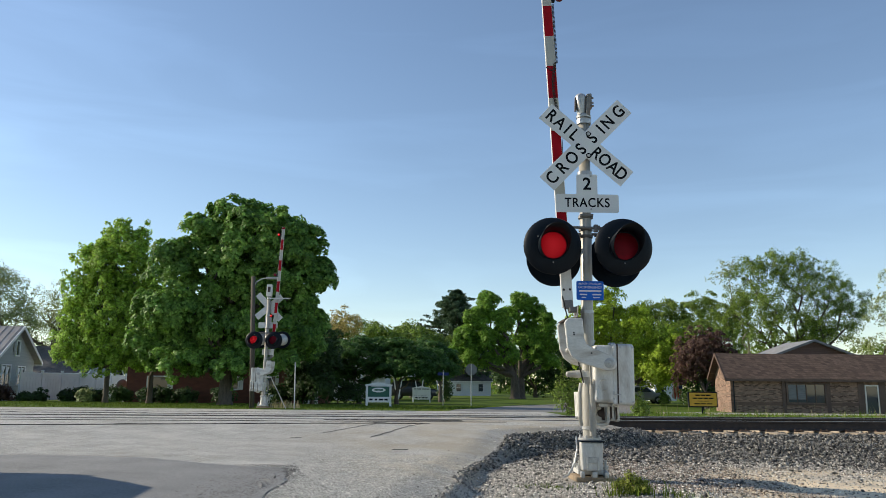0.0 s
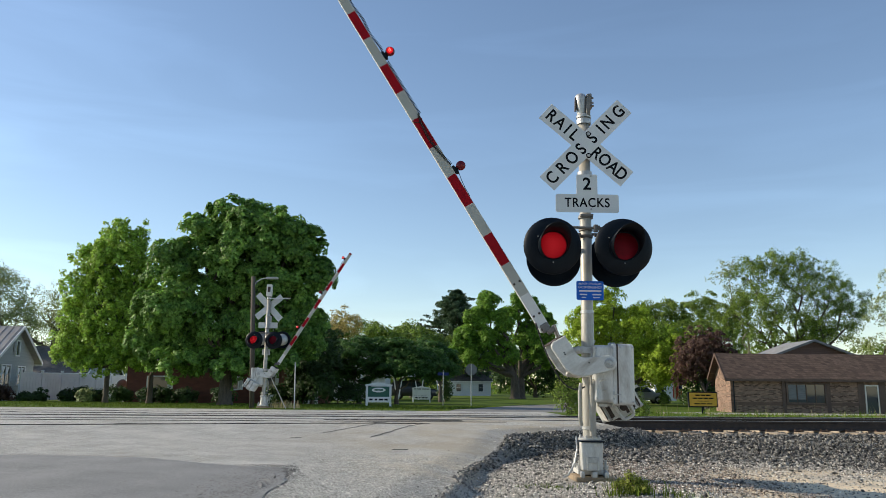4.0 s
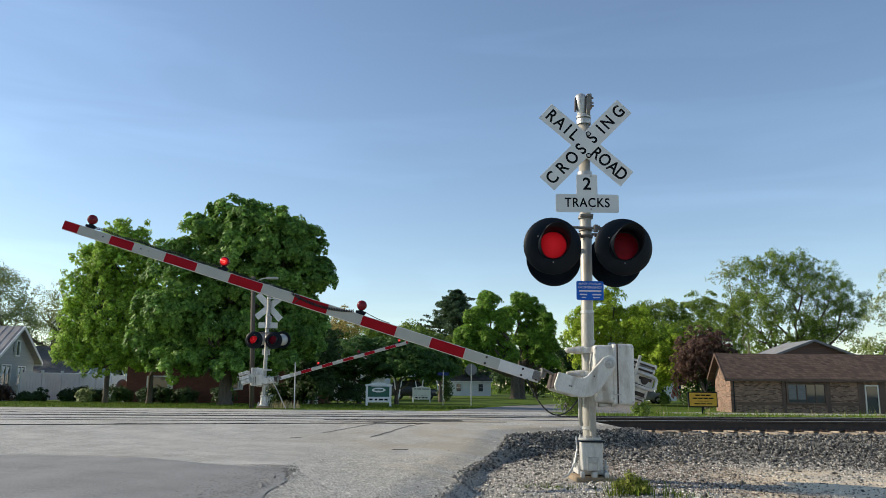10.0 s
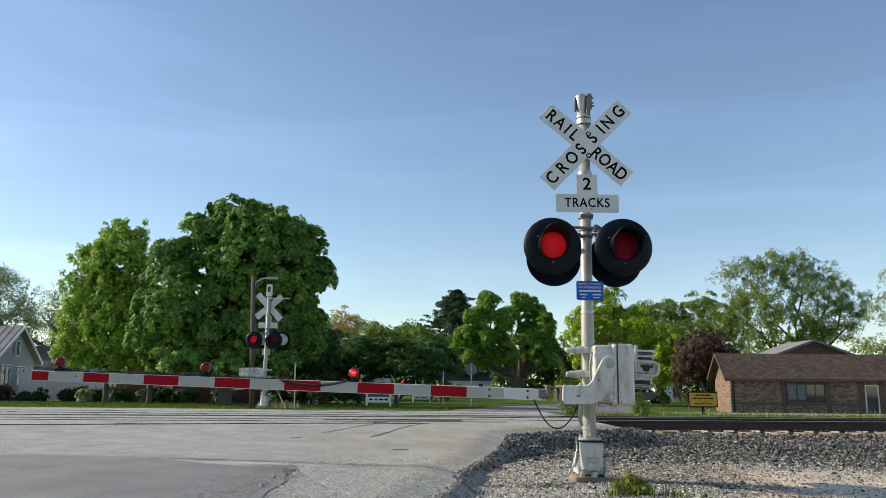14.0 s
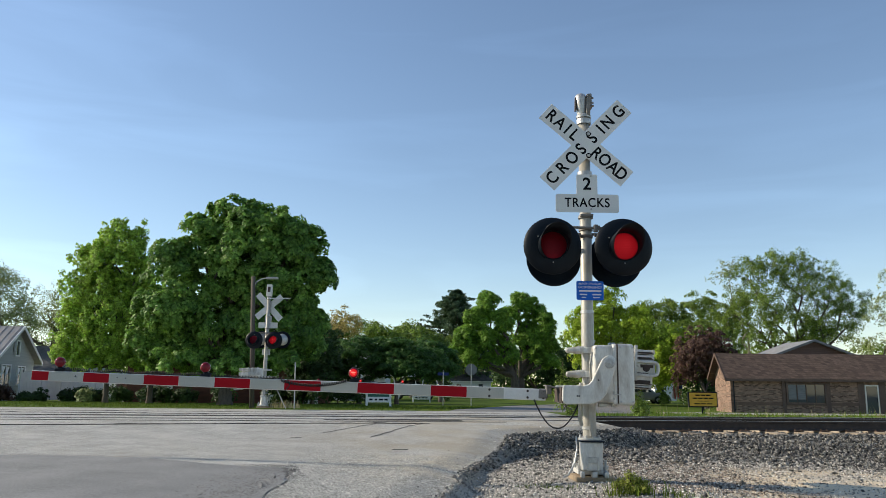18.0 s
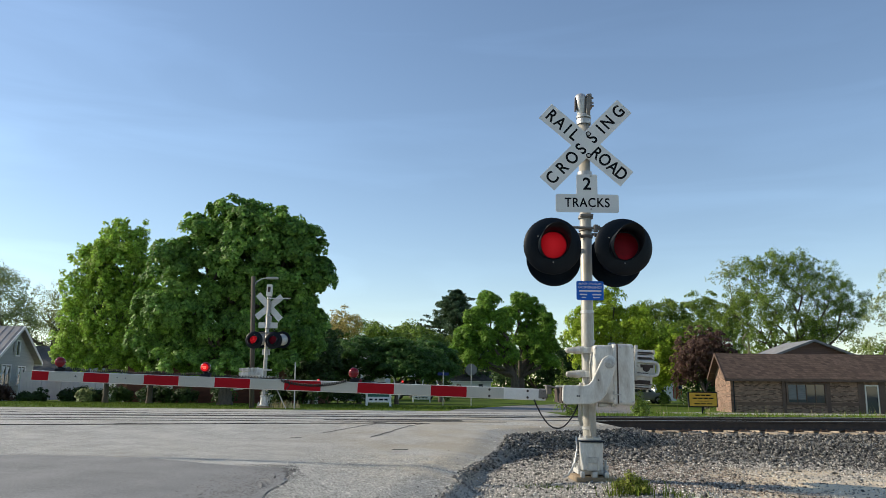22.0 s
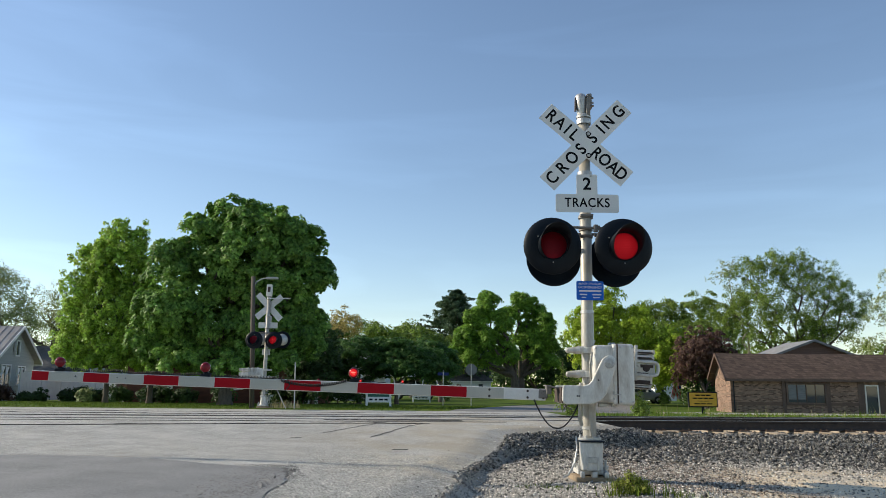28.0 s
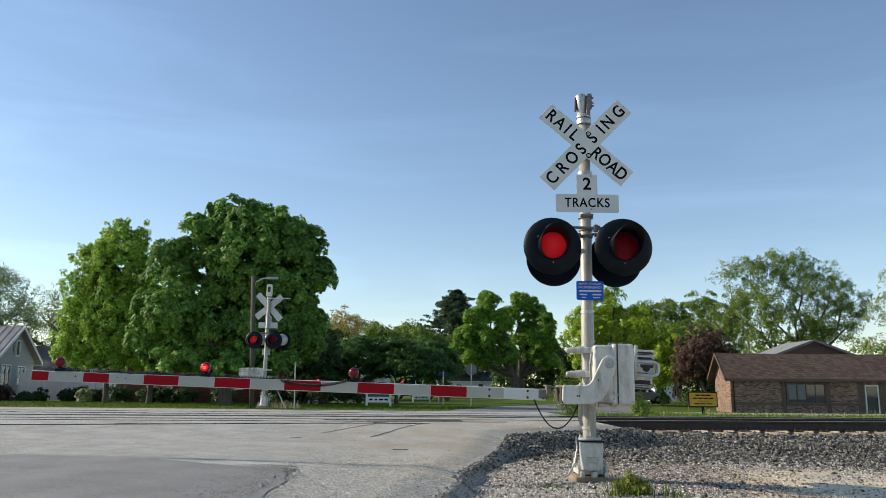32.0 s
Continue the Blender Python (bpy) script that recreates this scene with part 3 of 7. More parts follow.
        part("bell_housing", bm, M_SILVER, bell, "white bell box on the mast top")
        # no opening is cut; a dark plate stands for the shade inside it
        bm = B()
        box(bm, (0.0, 0.087, 4.36), (0.1, 0.008, 0.2), bev=0.003)
        part("bell_mouth", bm, M_RAILSIDE, bell)
    # crossbuck
    zc, yf = 3.718, -0.105
    for name, ang, text, dy in (("crossbuck_blade", -41.0, ("RAIL", "ROAD"), 0.0), ("crossbuck_blade", 46.0, ("CROS", "SING"), -0.006)):
        span = 1.235 if text[0] == "RAIL" else 1.315
        bm = B()
        box(bm, (0, 0, 0), (span, 0.0045, 0.232), bev=0.0012, seg=1)
        blade = part(name, bm, M_SIGNWHITE, s, "white crossbuck blade with black letters")
        blade.matrix_basis = pose(0.0, yf + dy, zc, 0, -ang, 0)
        bm = B()
        box(bm, (0, 0.0035, 0), (span - 0.005, 0.003, 0.228))
        part("blade_back", bm, M_SIGNBACK, blade, "bare aluminium back")
        if lettered:
            face = pose(0, -0.0026, 0, 90, 0, 0)
            n = 0
            for word, places in ((text[0], (-0.535, -0.40, -0.285, -0.18)), (text[1], (0.16, 0.285, 0.415, 0.535))):
                for ch, px in zip(word, places):
                    if word == "CROS":
                        px = {"C": -0.54, "R": -0.38, "O": -0.22, "S": -0.075}[ch]
                    if word == "SING" and ch == "S":
                        px = 0.105
                    if word == "SING" and ch == "I":
                        px = 0.245
                    if word == "SING" and ch == "N":
                        px = 0.36
                    letters(ch, 0.20, M_INK, blade, pose(px * (span / 1.26), -0.0026, 0, 90, 0, 0), squeeze=0.85, bold=0.0038)
    for z in (zc + 0.13, zc - 0.13):
        bm = B()
        turned(bm, [(0, 0.014), (0.015, 0.012), (0.02, 0.003)], pose(0.03, yf - 0.008, z, 90, 0, 0), 12)
        bolt = part("bolt", bm, M_STEEL, s)
        bm = B()
        turned(bm, [(0, 0.003), (0.03, 0.003), (0.031, 0)], pose(0.03, yf - 0.008, z, 90, 0, 0), 16)
        part("washer", bm, M_INK, bolt)
    for dz in (0.13, -0.13):
        bm = B()
        box(bm, (0.0, -0.045, zc + dz), (0.17, 0.1, 0.05), bev=0.008)
        part("sign_bracket", bm, M_STEEL, s)
    for dz in (0.28, -0.36):
        bm = B()
        turned(bm, [(0.07, zc + dz), (0.084, zc + dz), (0.084, zc + dz + 0.06), (0.07, zc + dz + 0.06)], n=20)
        part("sign_band", bm, M_STEEL, s)
    # number of tracks sign
    bm = B()
    slab(bm, [(-0.345, 2.932), (0.345, 2.932), (0.36, 2.947), (0.36, 3.13), (0.345, 3.145), (0.12, 3.145), (0.12, 3.365), (0.105, 3.38), (-0.105, 3.38), (-0.12, 3.365), (-0.12, 3.145), (-0.345, 3.145), (-0.36, 3.13), (-0.36, 2.947)], -0.1, -0.095)
    sign = part("tracks_sign", bm, M_SIGNWHITE, s, "white sign telling the number of tracks")
    sign.matrix_basis = pose(0.005, 0, -0.015)
    bm = B()
    box(bm, (0, -0.092, 3.04), (0.70, 0.003, 0.2))
    box(bm, (0, -0.092, 3.26), (0.22, 0.003, 0.2))
    part("sign_back", bm, M_SIGNBACK, sign, "bare aluminium back")
    if lettered:
        letters("2", 0.2, M_INK, sign, pose(0, -0.1015, 3.262, 90, 0, 0), bold=0.004)
        letters("TRACKS", 0.15, M_INK, sign, pose(0, -0.1015, 3.042, 90, 0, 0), gap=1.12, bold=0.0025, squeeze=0.86)
    for z in (3.35, 2.955):
        bm = B()
        turned(bm, [(0, 0.012), (0.01, 0.01), (0.012, 0)], pose(0.05, -0.1, z, 90, 0, 0), 10)
        part("bolt", bm, M_STEEL, s)
    if not lettered:
        bm = B()
        box(bm, (-0.40, 0.12, 4.02), (0.86, 0.05, 0.045), (0, 1, 0), 0.01)
        part("stub_arm", bm, M_SILVER, s)
    # lamp crossarm
    bm = B()
    rod(bm, (-0.33, -0.09, 2.745), (0.36, -0.09, 2.735), 0.016, n=12)
    rod(bm, (-0.3, 0.08, 2.70), (0.33, 0.08, 2.70), 0.016, n=10)
    for z in (2.635, 2.715):
        turned(bm, [(0.066, z), (0.08, z + 0.003), (0.08, z + 0.032), (0.066, z + 0.035)], n=20)
    box(bm, (0.1, -0.085, 2.735), (0.05, 0.06, 0.085), bev=0.01)
    box(bm, (0.135, -0.09, 2.74), (0.02, 0.05, 0.05), bev=0.006)
    box(bm, (-0.09, -0.07, 2.655), (0.05, 0.06, 0.045), bev=0.01)
    rod(bm, (0.08, -0.1, 2.65), (0.12, -0.1, 2.65), 0.02, n=8)
    turned(bm, [(0.066, 2.86), (0.086, 2.865), (0.08, 2.90), (0.066, 2.91)], n=20)
    box(bm, (0.0, -0.07, 2.89), (0.15, 0.05, 0.03), bev=0.008)
    part("crossarm", bm, M_WEIGHT, s, "thin steel crossarm holding the lights")
    for x, side in ((-0.41, 0), (0.41, 1)):
        lamp, panel = disc_lamp(s, x * 0.96 - (0.025 if lettered else 0.13), 2.495, -1, shell=None if lettered else M_STEEL)
        lamp.location.y = -0.2
        BLINKERS.append((panel, side))
        lamp, panel = disc_lamp(s, x * 0.88 + 0.035, 2.44, 1)
        lamp.location.y = 0.26
        BLINKERS.append((panel, 1 - side))
        bm = B()
        rod(bm, (x - 0.02, -0.12, 2.5), (x - 0.02, -0.02, 2.72), 0.02, n=10)
        rod(bm, (x - 0.02, 0.18, 2.48), (x - 0.02, 0.02, 2.7), 0.02, n=10)
        part("lamp_arm", bm, M_BLACK, s)
    # notice sign on the mast
    bm = B()
    slab(bm, [(-0.14, 1.915), (0.14, 1.915), (0.152, 1.927), (0.152, 2.118), (0.14, 2.13), (-0.14, 2.13), (-0.152, 2.118), (-0.152, 1.927)], -0.09, -0.085)
    note = part("notice_sign", bm, M_BLUE if lettered else M_SIGNBACK, s, "small blue notice sign with white writing" if lettered else "grey back of a small notice sign")
    note.matrix_basis = pose(0.02, 0, 0)
    if lettered:
        letters("REPORT PROBLEM", 0.031, M_SIGNWHITE, note, pose(0, -0.0915, 2.098, 90, 0, 0))
        letters("OR EMERGENCY", 0.036, M_SIGNWHITE, note, pose(0, -0.0915, 2.058, 90, 0, 0))
        for cx, z, w, h in ((0, 2.018, 0.25, 0.017), (-0.075, 1.978, 0.085, 0.015), (0.075, 1.978, 0.1, 0.015), (-0.07, 1.945, 0.05, 0.01), (0.07, 1.945, 0.08, 0.01)):
            bm = B()
            box(bm, (cx, -0.0915, z), (w, 0.002, h))
            part("writing_bar", bm, M_SIGNWHITE, note)
    # conduit and meter pipe beside the mast
    bm = B()
    wire(bm, [(-0.1, -0.1, 1.0), (-0.12, -0.12, 0.9), (-0.12, -0.12, 0.62), (-0.1, -0.1, 0.55)], 0.02, 8)
    part("drop_rod", bm, M_MAST, s)
    # gate mechanism
    bm = B()
    box(bm, (0.19, 0.0, 1.105), (0.25, 0.4, 0.62), bev=0.04, seg=4)
    mech = part("gate_mechanism", bm, M_SILVER, s, "silver-painted gate mechanism box with rust streaks")
    mech.matrix_basis = pose(-0.04, 0, 0)
    bm = B()
    box(bm, (0.385, 0.0, 1.10), (0.24, 0.43, 0.66), bev=0.035, seg=4)
    part("mechanism_door", bm, M_SILVER, mech)
    # thin dark strip round the joint of box and door
    bm = B()
    box(bm, (0.318, 0.0, 1.105), (0.016, 0.445, 0.64), bev=0.004)
    part("door_gasket", bm, M_RAILSIDE, mech)
    bm = B()
    box(bm, (0.30, -0.02, 1.435), (0.07, 0.08, 0.03), bev=0.01)
    part("door_cap", bm, M_STEEL, mech)
    bm = B()
    turned(bm, [(0.02, 0.0), (0.03, 0.004), (0.03, 0.012), (0.02, 0.016), (0.02, 0.0)], pose(0.09, 0, 1.46, 90, 0, 0), 16)
    part("lifting_eye", bm, M_STEEL, mech)
    bm = B()
    box(bm, (0.27, -0.215, 0.90), (0.012, 0.02, 0.04), bev=0.004)
    box(bm, (0.305, -0.22, 0.885), (0.09, 0.012, 0.014), bev=0.004)
    part("latch", bm, M_STEEL, mech)
    bm = B()
    for z in (0.80, 0.775):
        rod(bm, (0.18, -0.05, z), (0.34, -0.05, z), 0.022, n=10)
    box(bm, (0.3, -0.08, 0.775), (0.06, 0.06, 0.06), bev=0.012)
    box(bm, (0.18, -0.06, 0.77), (0.1, 0.08, 0.05), bev=0.012)
    part("conduit_fitting", bm, M_STEEL, mech)
    for z in (1.36, 1.10):
        bm = B()
        turned(bm, [(0.082, z - 0.035), (0.1, z - 0.03), (0.1, z + 0.03), (0.082, z + 0.035)], n=20)
        box(bm, (0.08, 0.0, z), (0.12, 0.26, 0.055), bev=0.015)
        box(bm, (-0.075, -0.05, z + 0.005), (0.07, 0.05, 0.075), bev=0.012)
        rod(bm, (-0.075, -0.085, z + 0.02), (-0.075, 0.1, z + 0.02), 0.014, n=8)
        rod(bm, (-0.10, -0.05, z), (-0.235, -0.05, z - 0.004), 0.044, 0.03, 16)
        turned(bm, [(0.03, 0), (0.024, 0.014), (0.012, 0.022), (0, 0.024)], pose(-0.235, -0.05, z - 0.004, 0, -90, 0), 16)
        part("mast_clamp", bm, M_SILVER, s, "cast clamp with a stub arm")
    bm = B()
    turned(bm, [(0.06, 0.0), (0.07, 0.01), (0.07, 0.03), (0.045, 0.04), (0, 0.04)], pose(PIV[0] + 0.04, -0.2, PIV[2], 90, 0, 0), 24)
    part("shaft_hub", bm, M_SILVER, mech)
    bm = B()
    for k in range(14):
        a0, a1 = radians(60 + 17 * k), radians(60 + 17 * (k + 1))
        rod(bm, (0.17 + 0.055 * math.cos(a0), -0.203, 0.985 + 0.055 * math.sin(a0)), (0.17 + 0.055 * math.cos(a1), -0.203, 0.985 + 0.055 * math.sin(a1)), 0.006, n=5)
    part("cast_ring", bm, M_SILVER, mech)
    for dx, dz in ((0.09, 1.38), (0.28, 1.38), (0.09, 0.84), (0.28, 0.84), (0.35, 1.39), (0.48, 1.39), (0.35, 0.81), (0.48, 0.81)):
        bm = B()
        turned(bm, [(0, 0.01), (0.009, 0.009), (0.012, 0)], pose(dx, -0.2 if dx < 0.3 else -0.214, dz, 90, 0, 0), 8)
        part("bolt", bm, M_STEEL, mech)
    bm = B()
    wire(bm, [(0.05, -0.19, 1.33), (0.02, -0.22, 1.2), (0.03, -0.2, 1.02), (0.045, -0.17, 0.95)], 0.012, 8)
    part("hose", bm, M_MAST, mech)
    bm = B()
    wire(bm, [(0.1, -0.15, 1.03), (0.05, -0.155, 1.025), (0.025, -0.155, 1.0), (0.015, -0.15, 0.95), (0.015, -0.14, 0.8), (0.02, -0.1, 0.44)], 0.036, 14)
    for z in (0.5, 0.56, 0.62, 0.68, 0.74, 0.8):
        turned(bm, [(0.034, z - 0.006), (0.0385, z), (0.034, z + 0.006)], pose(0.0165, -0.138 + 0.11 * (0.8 - z), 0), 14)
    part("flexible_conduit", bm, M_MAST, s, "ribbed conduit down the mast")
    return s


PIV = (0.17, -0.02, 1.213)    # the shaft, in the signal's space
NEAR = pose(1.618, 8.57, -0.19, 0, 0.35, 0)
FAR = pose(-6.585, 28.7, -0.03, 0, -0.5, 180)


def gate(m, label, group, boards=True):
    """The gate arm with its bracket and counterweights, pivoting about the shaft; modelled lowered."""
    g = root("crossing_gate", m, label, "gate arm", group)
    outline = [(-0.50, -0.24), (-0.51, -0.40), (-0.47, -0.44), (-0.20, -0.435), (-0.10, -0.40), (-0.03, -0.32), (0.075, -0.04), (0.085, 0.0), (0.07, 0.05),
               (0.03, 0.083), (-0.02, 0.083), (-0.07, 0.05), (-0.19, -0.19), (-0.225, -0.225), (-0.27, -0.24)]
    for y0, y1 in ((-0.29, -0.25), (0.235, 0.275)):
        bm = B()
        slab(bm, outline, y0, y1, 0.012)
        part("side_bracket", bm, M_SILVER, g, "curved silver-painted bracket plate")
        bm = B()
        f = -1 if y0 < 0 else 1
        turned(bm, [(0.055, 0), (0.055, 0.012), (0.04, 0.016), (0.04, 0.008), (0.022, 0.008), (0.022, 0.022), (0, 0.026)], pose(0, y0 if f < 0 else y1, 0, 90 * -f if f > 0 else 90, 0, 0), 24)
        part("shaft_cap", bm, M_STEEL, g)
        for dx, dz in ((-0.33, -0.35), (-0.35, -0.35), (-0.12, -0.18)):
            bm = B()
            turned(bm, [(0, 0.008), (0.007, 0.007), (0.009, 0)], pose(dx, y0 if f < 0 else y1, dz, 90 if f < 0 else -90, 0, 0), 8)
            part("bolt", bm, M_BLACK, g)
    bm = B()
    box(bm, (-0.505, -0.01, -0.34), (0.02, 0.5, 0.17), bev=0.006)
    part("end_plate", bm, M_RAILSIDE, g, "dark inner end plate between the brackets")
    bm = B()
    box(bm, (-0.56, -0.02, -0.26), (0.2, 0.22, 0.012), (0, 10, 0), 0.004)
    box(bm, (-0.62, -0.02, -0.29), (0.06, 0.12, 0.10), (0, 0, 0), 0.012)
    box(bm, (-0.68, -0.02, -0.335), (0.1, 0.07, 0.10), (0, 2, 0), 0.012)
    part("arm_adaptor", bm, M_WEIGHT, g, "hinged steel arm adaptor")
    # counterweights on the far end, behind the mechanism box
    wy = 0.43
    bm = B()
    box(bm, (0.22, 0.255, -0.02), (0.5, 0.035, 0.11), bev=0.01)
    part("weight_arm", bm, M_SILVER, g)
    tilt = 2.5
    for dz, dx, hh, ww in ((0.155, 0.47, 0.05, 0.35), (0.095, 0.465, 0.055, 0.34), (-0.165, 0.45, 0.115, 0.31), (-0.245, 0.44, 0.035, 0.30)):
        bm = B()
        box(bm, (dx, wy, dz), (ww, 0.36, hh), (0, tilt, 0), 0.012)
        cw = part("counterweight", bm, M_SILVER, g, "white-painted iron counterweight")
        # thin dark plate on the face stands in for shade in a hollow
        bm = B()
        box(bm, (dx + 0.01, wy - 0.1815, dz - 0.2 * hh), (ww * 0.86, 0.006, hh * 0.4), (0, tilt, 0), 0.002)
        part("recess", bm, M_RAILSIDE, cw, "dark strip for the shade in the casting's hollow")
        for e in (-1, 1):
            bm = B()
            box(bm, (dx + e * (ww / 2 - 0.02), wy - 0.186, dz), (0.02, 0.016, hh * 0.8), (0, tilt, 0), 0.004)
            part("rib", bm, M_SILVER, cw)
    bm = B()
    ring = [(0.28, 0.052), (0.61, 0.04), (0.655, 0.025), (0.668, -0.01), (0.665, -0.075), (0.645, -0.105), (0.605, -0.115), (0.28, -0.10)]
    for p, q in zip(ring, ring[1:]):
        rod(bm, (p[0], wy - 0.2, p[1]), (q[0], wy - 0.2, q[1]), 0.019, n=10)
    part("weight_frame", bm, M_SILVER, g, "rounded bar frame round the weights")
    bm = B()
    box(bm, (0.47, wy, -0.032), (0.35, 0.34, 0.12), (0, tilt, 0), 0.012)
    hub = part("counterweight", bm, M_SILVER, g, "white-painted iron counterweight with strips as dark as shade")
    # raised dark disc and strips; the shade of openings put into colour
    bm = B()
    turned(bm, [(0, 0.02), (0.036, 0.02), (0.042, 0.006), (0.042, 0)], pose(0.54, wy - 0.17, -0.03, 90, 0, 0), 20)
    box(bm, (0.46, wy - 0.172, -0.005), (0.32, 0.012, 0.035), (0, tilt, 0), 0.005)
    box(bm, (0.43, wy - 0.172, -0.085), (0.26, 0.012, 0.014), (0, tilt, 0), 0.004)
    part("slot", bm, M_RAILSIDE, hub, "dark strips and disc for the shade in openings")
    bm = B()
    box(bm, (0.41, wy - 0.222, 0.03), (0.03, 0.03, 0.40), (0, 2, 0), 0.006)
    turned(bm, [(0.018, 0), (0.018, 0.02), (0.01, 0.03), (0, 0.03)], pose(0.435, wy - 0.227, 0.0, 90, 0, 0), 12)
    part("weight_clamp", bm, M_SILVER, g)
    bm = B()
    rod(bm, (0.58, wy - 0.02, -0.11), (0.58, wy - 0.02, -0.30), 0.016, n=8)
    part("weight_stud", bm, M_STEEL, g)
    # the arm itself
    pitch = 1.25
    armroot = pose(-0.65, -0.02, -0.345, 0, pitch, 0)
    bm = B()
    length = 5.66 if boards else 4.95
    t = bmesh.new()
    box(t, (-length / 2, 0, 0), (length, 0.045, 0.127), bev=0.008)
    for v in t.verts:
        k = -v.co.x / length
        v.co.z *= 1.0 - 0.14 * k
    me = bpy.data.meshes.new("tmp")
    t.to_mesh(me)
    t.free()
    bm.from_mesh(me)
    arm = part("arm_board", bm, M_ARMPLAIN, g, "white fibreglass arm")
    arm.matrix_basis = armroot
    x = -0.42
    red = False
    k = 0
    step = 0.405
    marks = (0.867, 1.266, 1.665, 2.07, 2.469, 2.874, 3.248, 3.641, 4.034, 4.421, 4.80, 5.087, 5.468, 5.656)
    if boards:
        x = -0.461
    while x > -length + 0.02:
        x1 = -marks[k] if boards else max(-length + 0.004, x - step)
        mid = (x + x1) / 2
        hh = 0.127 * (1 + 0.14 * mid / length) - 0.012
        bm = B()
        box(bm, (mid, -0.0235, 0), (x - x1 - 0.004, 0.003, hh), bev=0.0008, seg=1)
        box(bm, (mid, 0.0235, 0), (x - x1 - 0.004, 0.003, hh), bev=0.0008, seg=1)
        part("red_stripe" if red else "white_stripe", bm, M_ARMRED if red else M_ARMWHITE, arm, "red reflective sheeting" if red else "grey-white reflective sheeting")
        red = not red
        x = x1
        k += 1
    for bx in (-0.03, -0.20, -0.62):
        for bz in (-0.035, 0.035):
            bm = B()
            turned(bm, [(0, 0.012), (0.012, 0.01), (0.014, 0)], pose(bx, -0.0235, bz, 90, 0, 0), 8)
            part("bolt", bm, M_RAILSIDE, arm)
    if boards:
        for lx, r in ((-5.17, 0.02), (-4.71, 0.012), (-4.62, 0.012)):
            bm = B()
            turned(bm, [(0, 0.006), (r * 0.8, 0.006), (r, 0)], pose(lx, -0.0245, 0.008, 90, 0, 0), 14)
            plug = part("plug", bm, M_STEEL, arm, "small round plug in the sheeting")
            bm = B()
            turned(bm, [(0, 0.002), (r * 0.45, 0.002), (r * 0.5, 0)], pose(lx, -0.0305, 0.008, 90, 0, 0), 10)
            part("hole", bm, M_RAILSIDE, plug)
    panels = []
    spots = (-length + 0.29, -length + 1.9, -length + 3.54) if boards else (-length + 0.3, -length + 1.86, -length + 3.42)
    for i, lx in enumerate(spots):
        hh = 0.0635 * (1 + 0.14 * lx / length)
        bm = B()
        box(bm, (lx, 0, hh + 0.016), (0.085, 0.06, 0.03), bev=0.006)
        rod(bm, (lx, 0, hh + 0.02), (lx, 0, hh + 0.06), 0.022, n=10)
        box(bm, (lx + 0.04, 0, hh + 0.02), (0.05, 0.04, 0.05), (0, 20, 0), 0.006)
        part("light_bracket", bm, M_BLACK, arm)
        bm = B()
        turned(bm, [(0, -0.045), (0.03, -0.042), (0.048, -0.03), (0.055, -0.012), (0.056, 0.012), (0.05, 0.03), (0.032, 0.043), (0, 0.047)], pose(lx, 0, hh + 0.1, 90, 0, 0), 24)
        ball = part("arm_light", bm, M_LENSBALL, arm, "round red light on the arm", True)
        bm = B()
        turned(bm, [(0.043, 0.0), (0.038, 0.018), (0.022, 0.027), (0, 0.03)], pose(0, 0, 0, 90, 0, 0), 24)
        turned(bm, [(0.043, 0.0), (0.038, 0.018), (0.022, 0.027), (0, 0.03)], pose(0, 0, 0, -90, 0, 0), 24)
        k0 = len(bm.faces)
        for f in (-1, 1):
            box(bm, (0, f * 0.029, 0.004), (0.05, 0.008, 0.012), bev=0.003, seg=1)
            box(bm, (0.006, f * 0.027, -0.014), (0.034, 0.008, 0.006), bev=0.002, seg=1)
        bm.faces.ensure_lookup_table()
        for f in bm.faces[k0:]:
            f.material_index = 1
        core = part("diode_core", bm, M_LEDCORE, arm, "red core that lights up", True)
        core.data.materials.append(M_STREAK)
        core.matrix_basis = pose(lx, 0, hh + 0.1)
        panels.append((core, i, (lx, hh + 0.1)))
    # coiled cable along the top edge
    bm = B()
    rng = random.Random(2)
    turns = 74
    pts = []
    x0, x1 = spots[0] + 0.07, spots[1] - 0.05
    for i in range(turns * 6):
        u = i / (turns * 6)
        lx = x0 + (x1 - x0) * u
        w = 2 * math.pi * i / 6
        hh = 0.0635 * (1 + 0.14 * lx / length) + 0.019 + 0.01 * math.sin(u * 21)
        pts.append((lx, 0.013 * math.cos(w), hh + 0.013 * math.sin(w)))
    wire(bm, pts, 0.005, 4)
    part("coiled_cable", bm, M_RUBBER, arm, "thin black coiled cable")
    bm = B()
    tight = []
    for i in range(46 * 6):
        lx = spots[1] + 0.1 + 0.76 * i / (46 * 6)
        w = 2 * math.pi * i / 6
        tight.append((lx, -0.012 + 0.012 * math.cos(w), 0.0635 * (1 + 0.14 * lx / length) + 0.012 + 0.012 * math.sin(w)))
    wire(bm, tight, 0.0045, 4)
    part("tight_coil", bm, M_RUBBER, arm, "thin black coiled cable")
    bm = B()
    wire(bm, [(spots[1] + 0.92, -0.03, 0.06), (spots[1] + 0.95, -0.032, 0.0), (spots[1] + 0.92, -0.03, -0.04), (spots[1] + 0.9, -0.02, -0.062)], 0.005, 5)
    part("cable_loop", bm, M_RUBBER, arm)
    bm = B()
    loop = sag((spots[1] + 0.85, -0.04, 0.05), (spots[2] - 0.06, -0.03, 0.075), 0.055, 40)
    coil = []
    for i in range(40 * 7):
        p = loop[i // 7].lerp(loop[i // 7 + 1], (i % 7) / 7)
        w = 2 * math.pi * i / 7
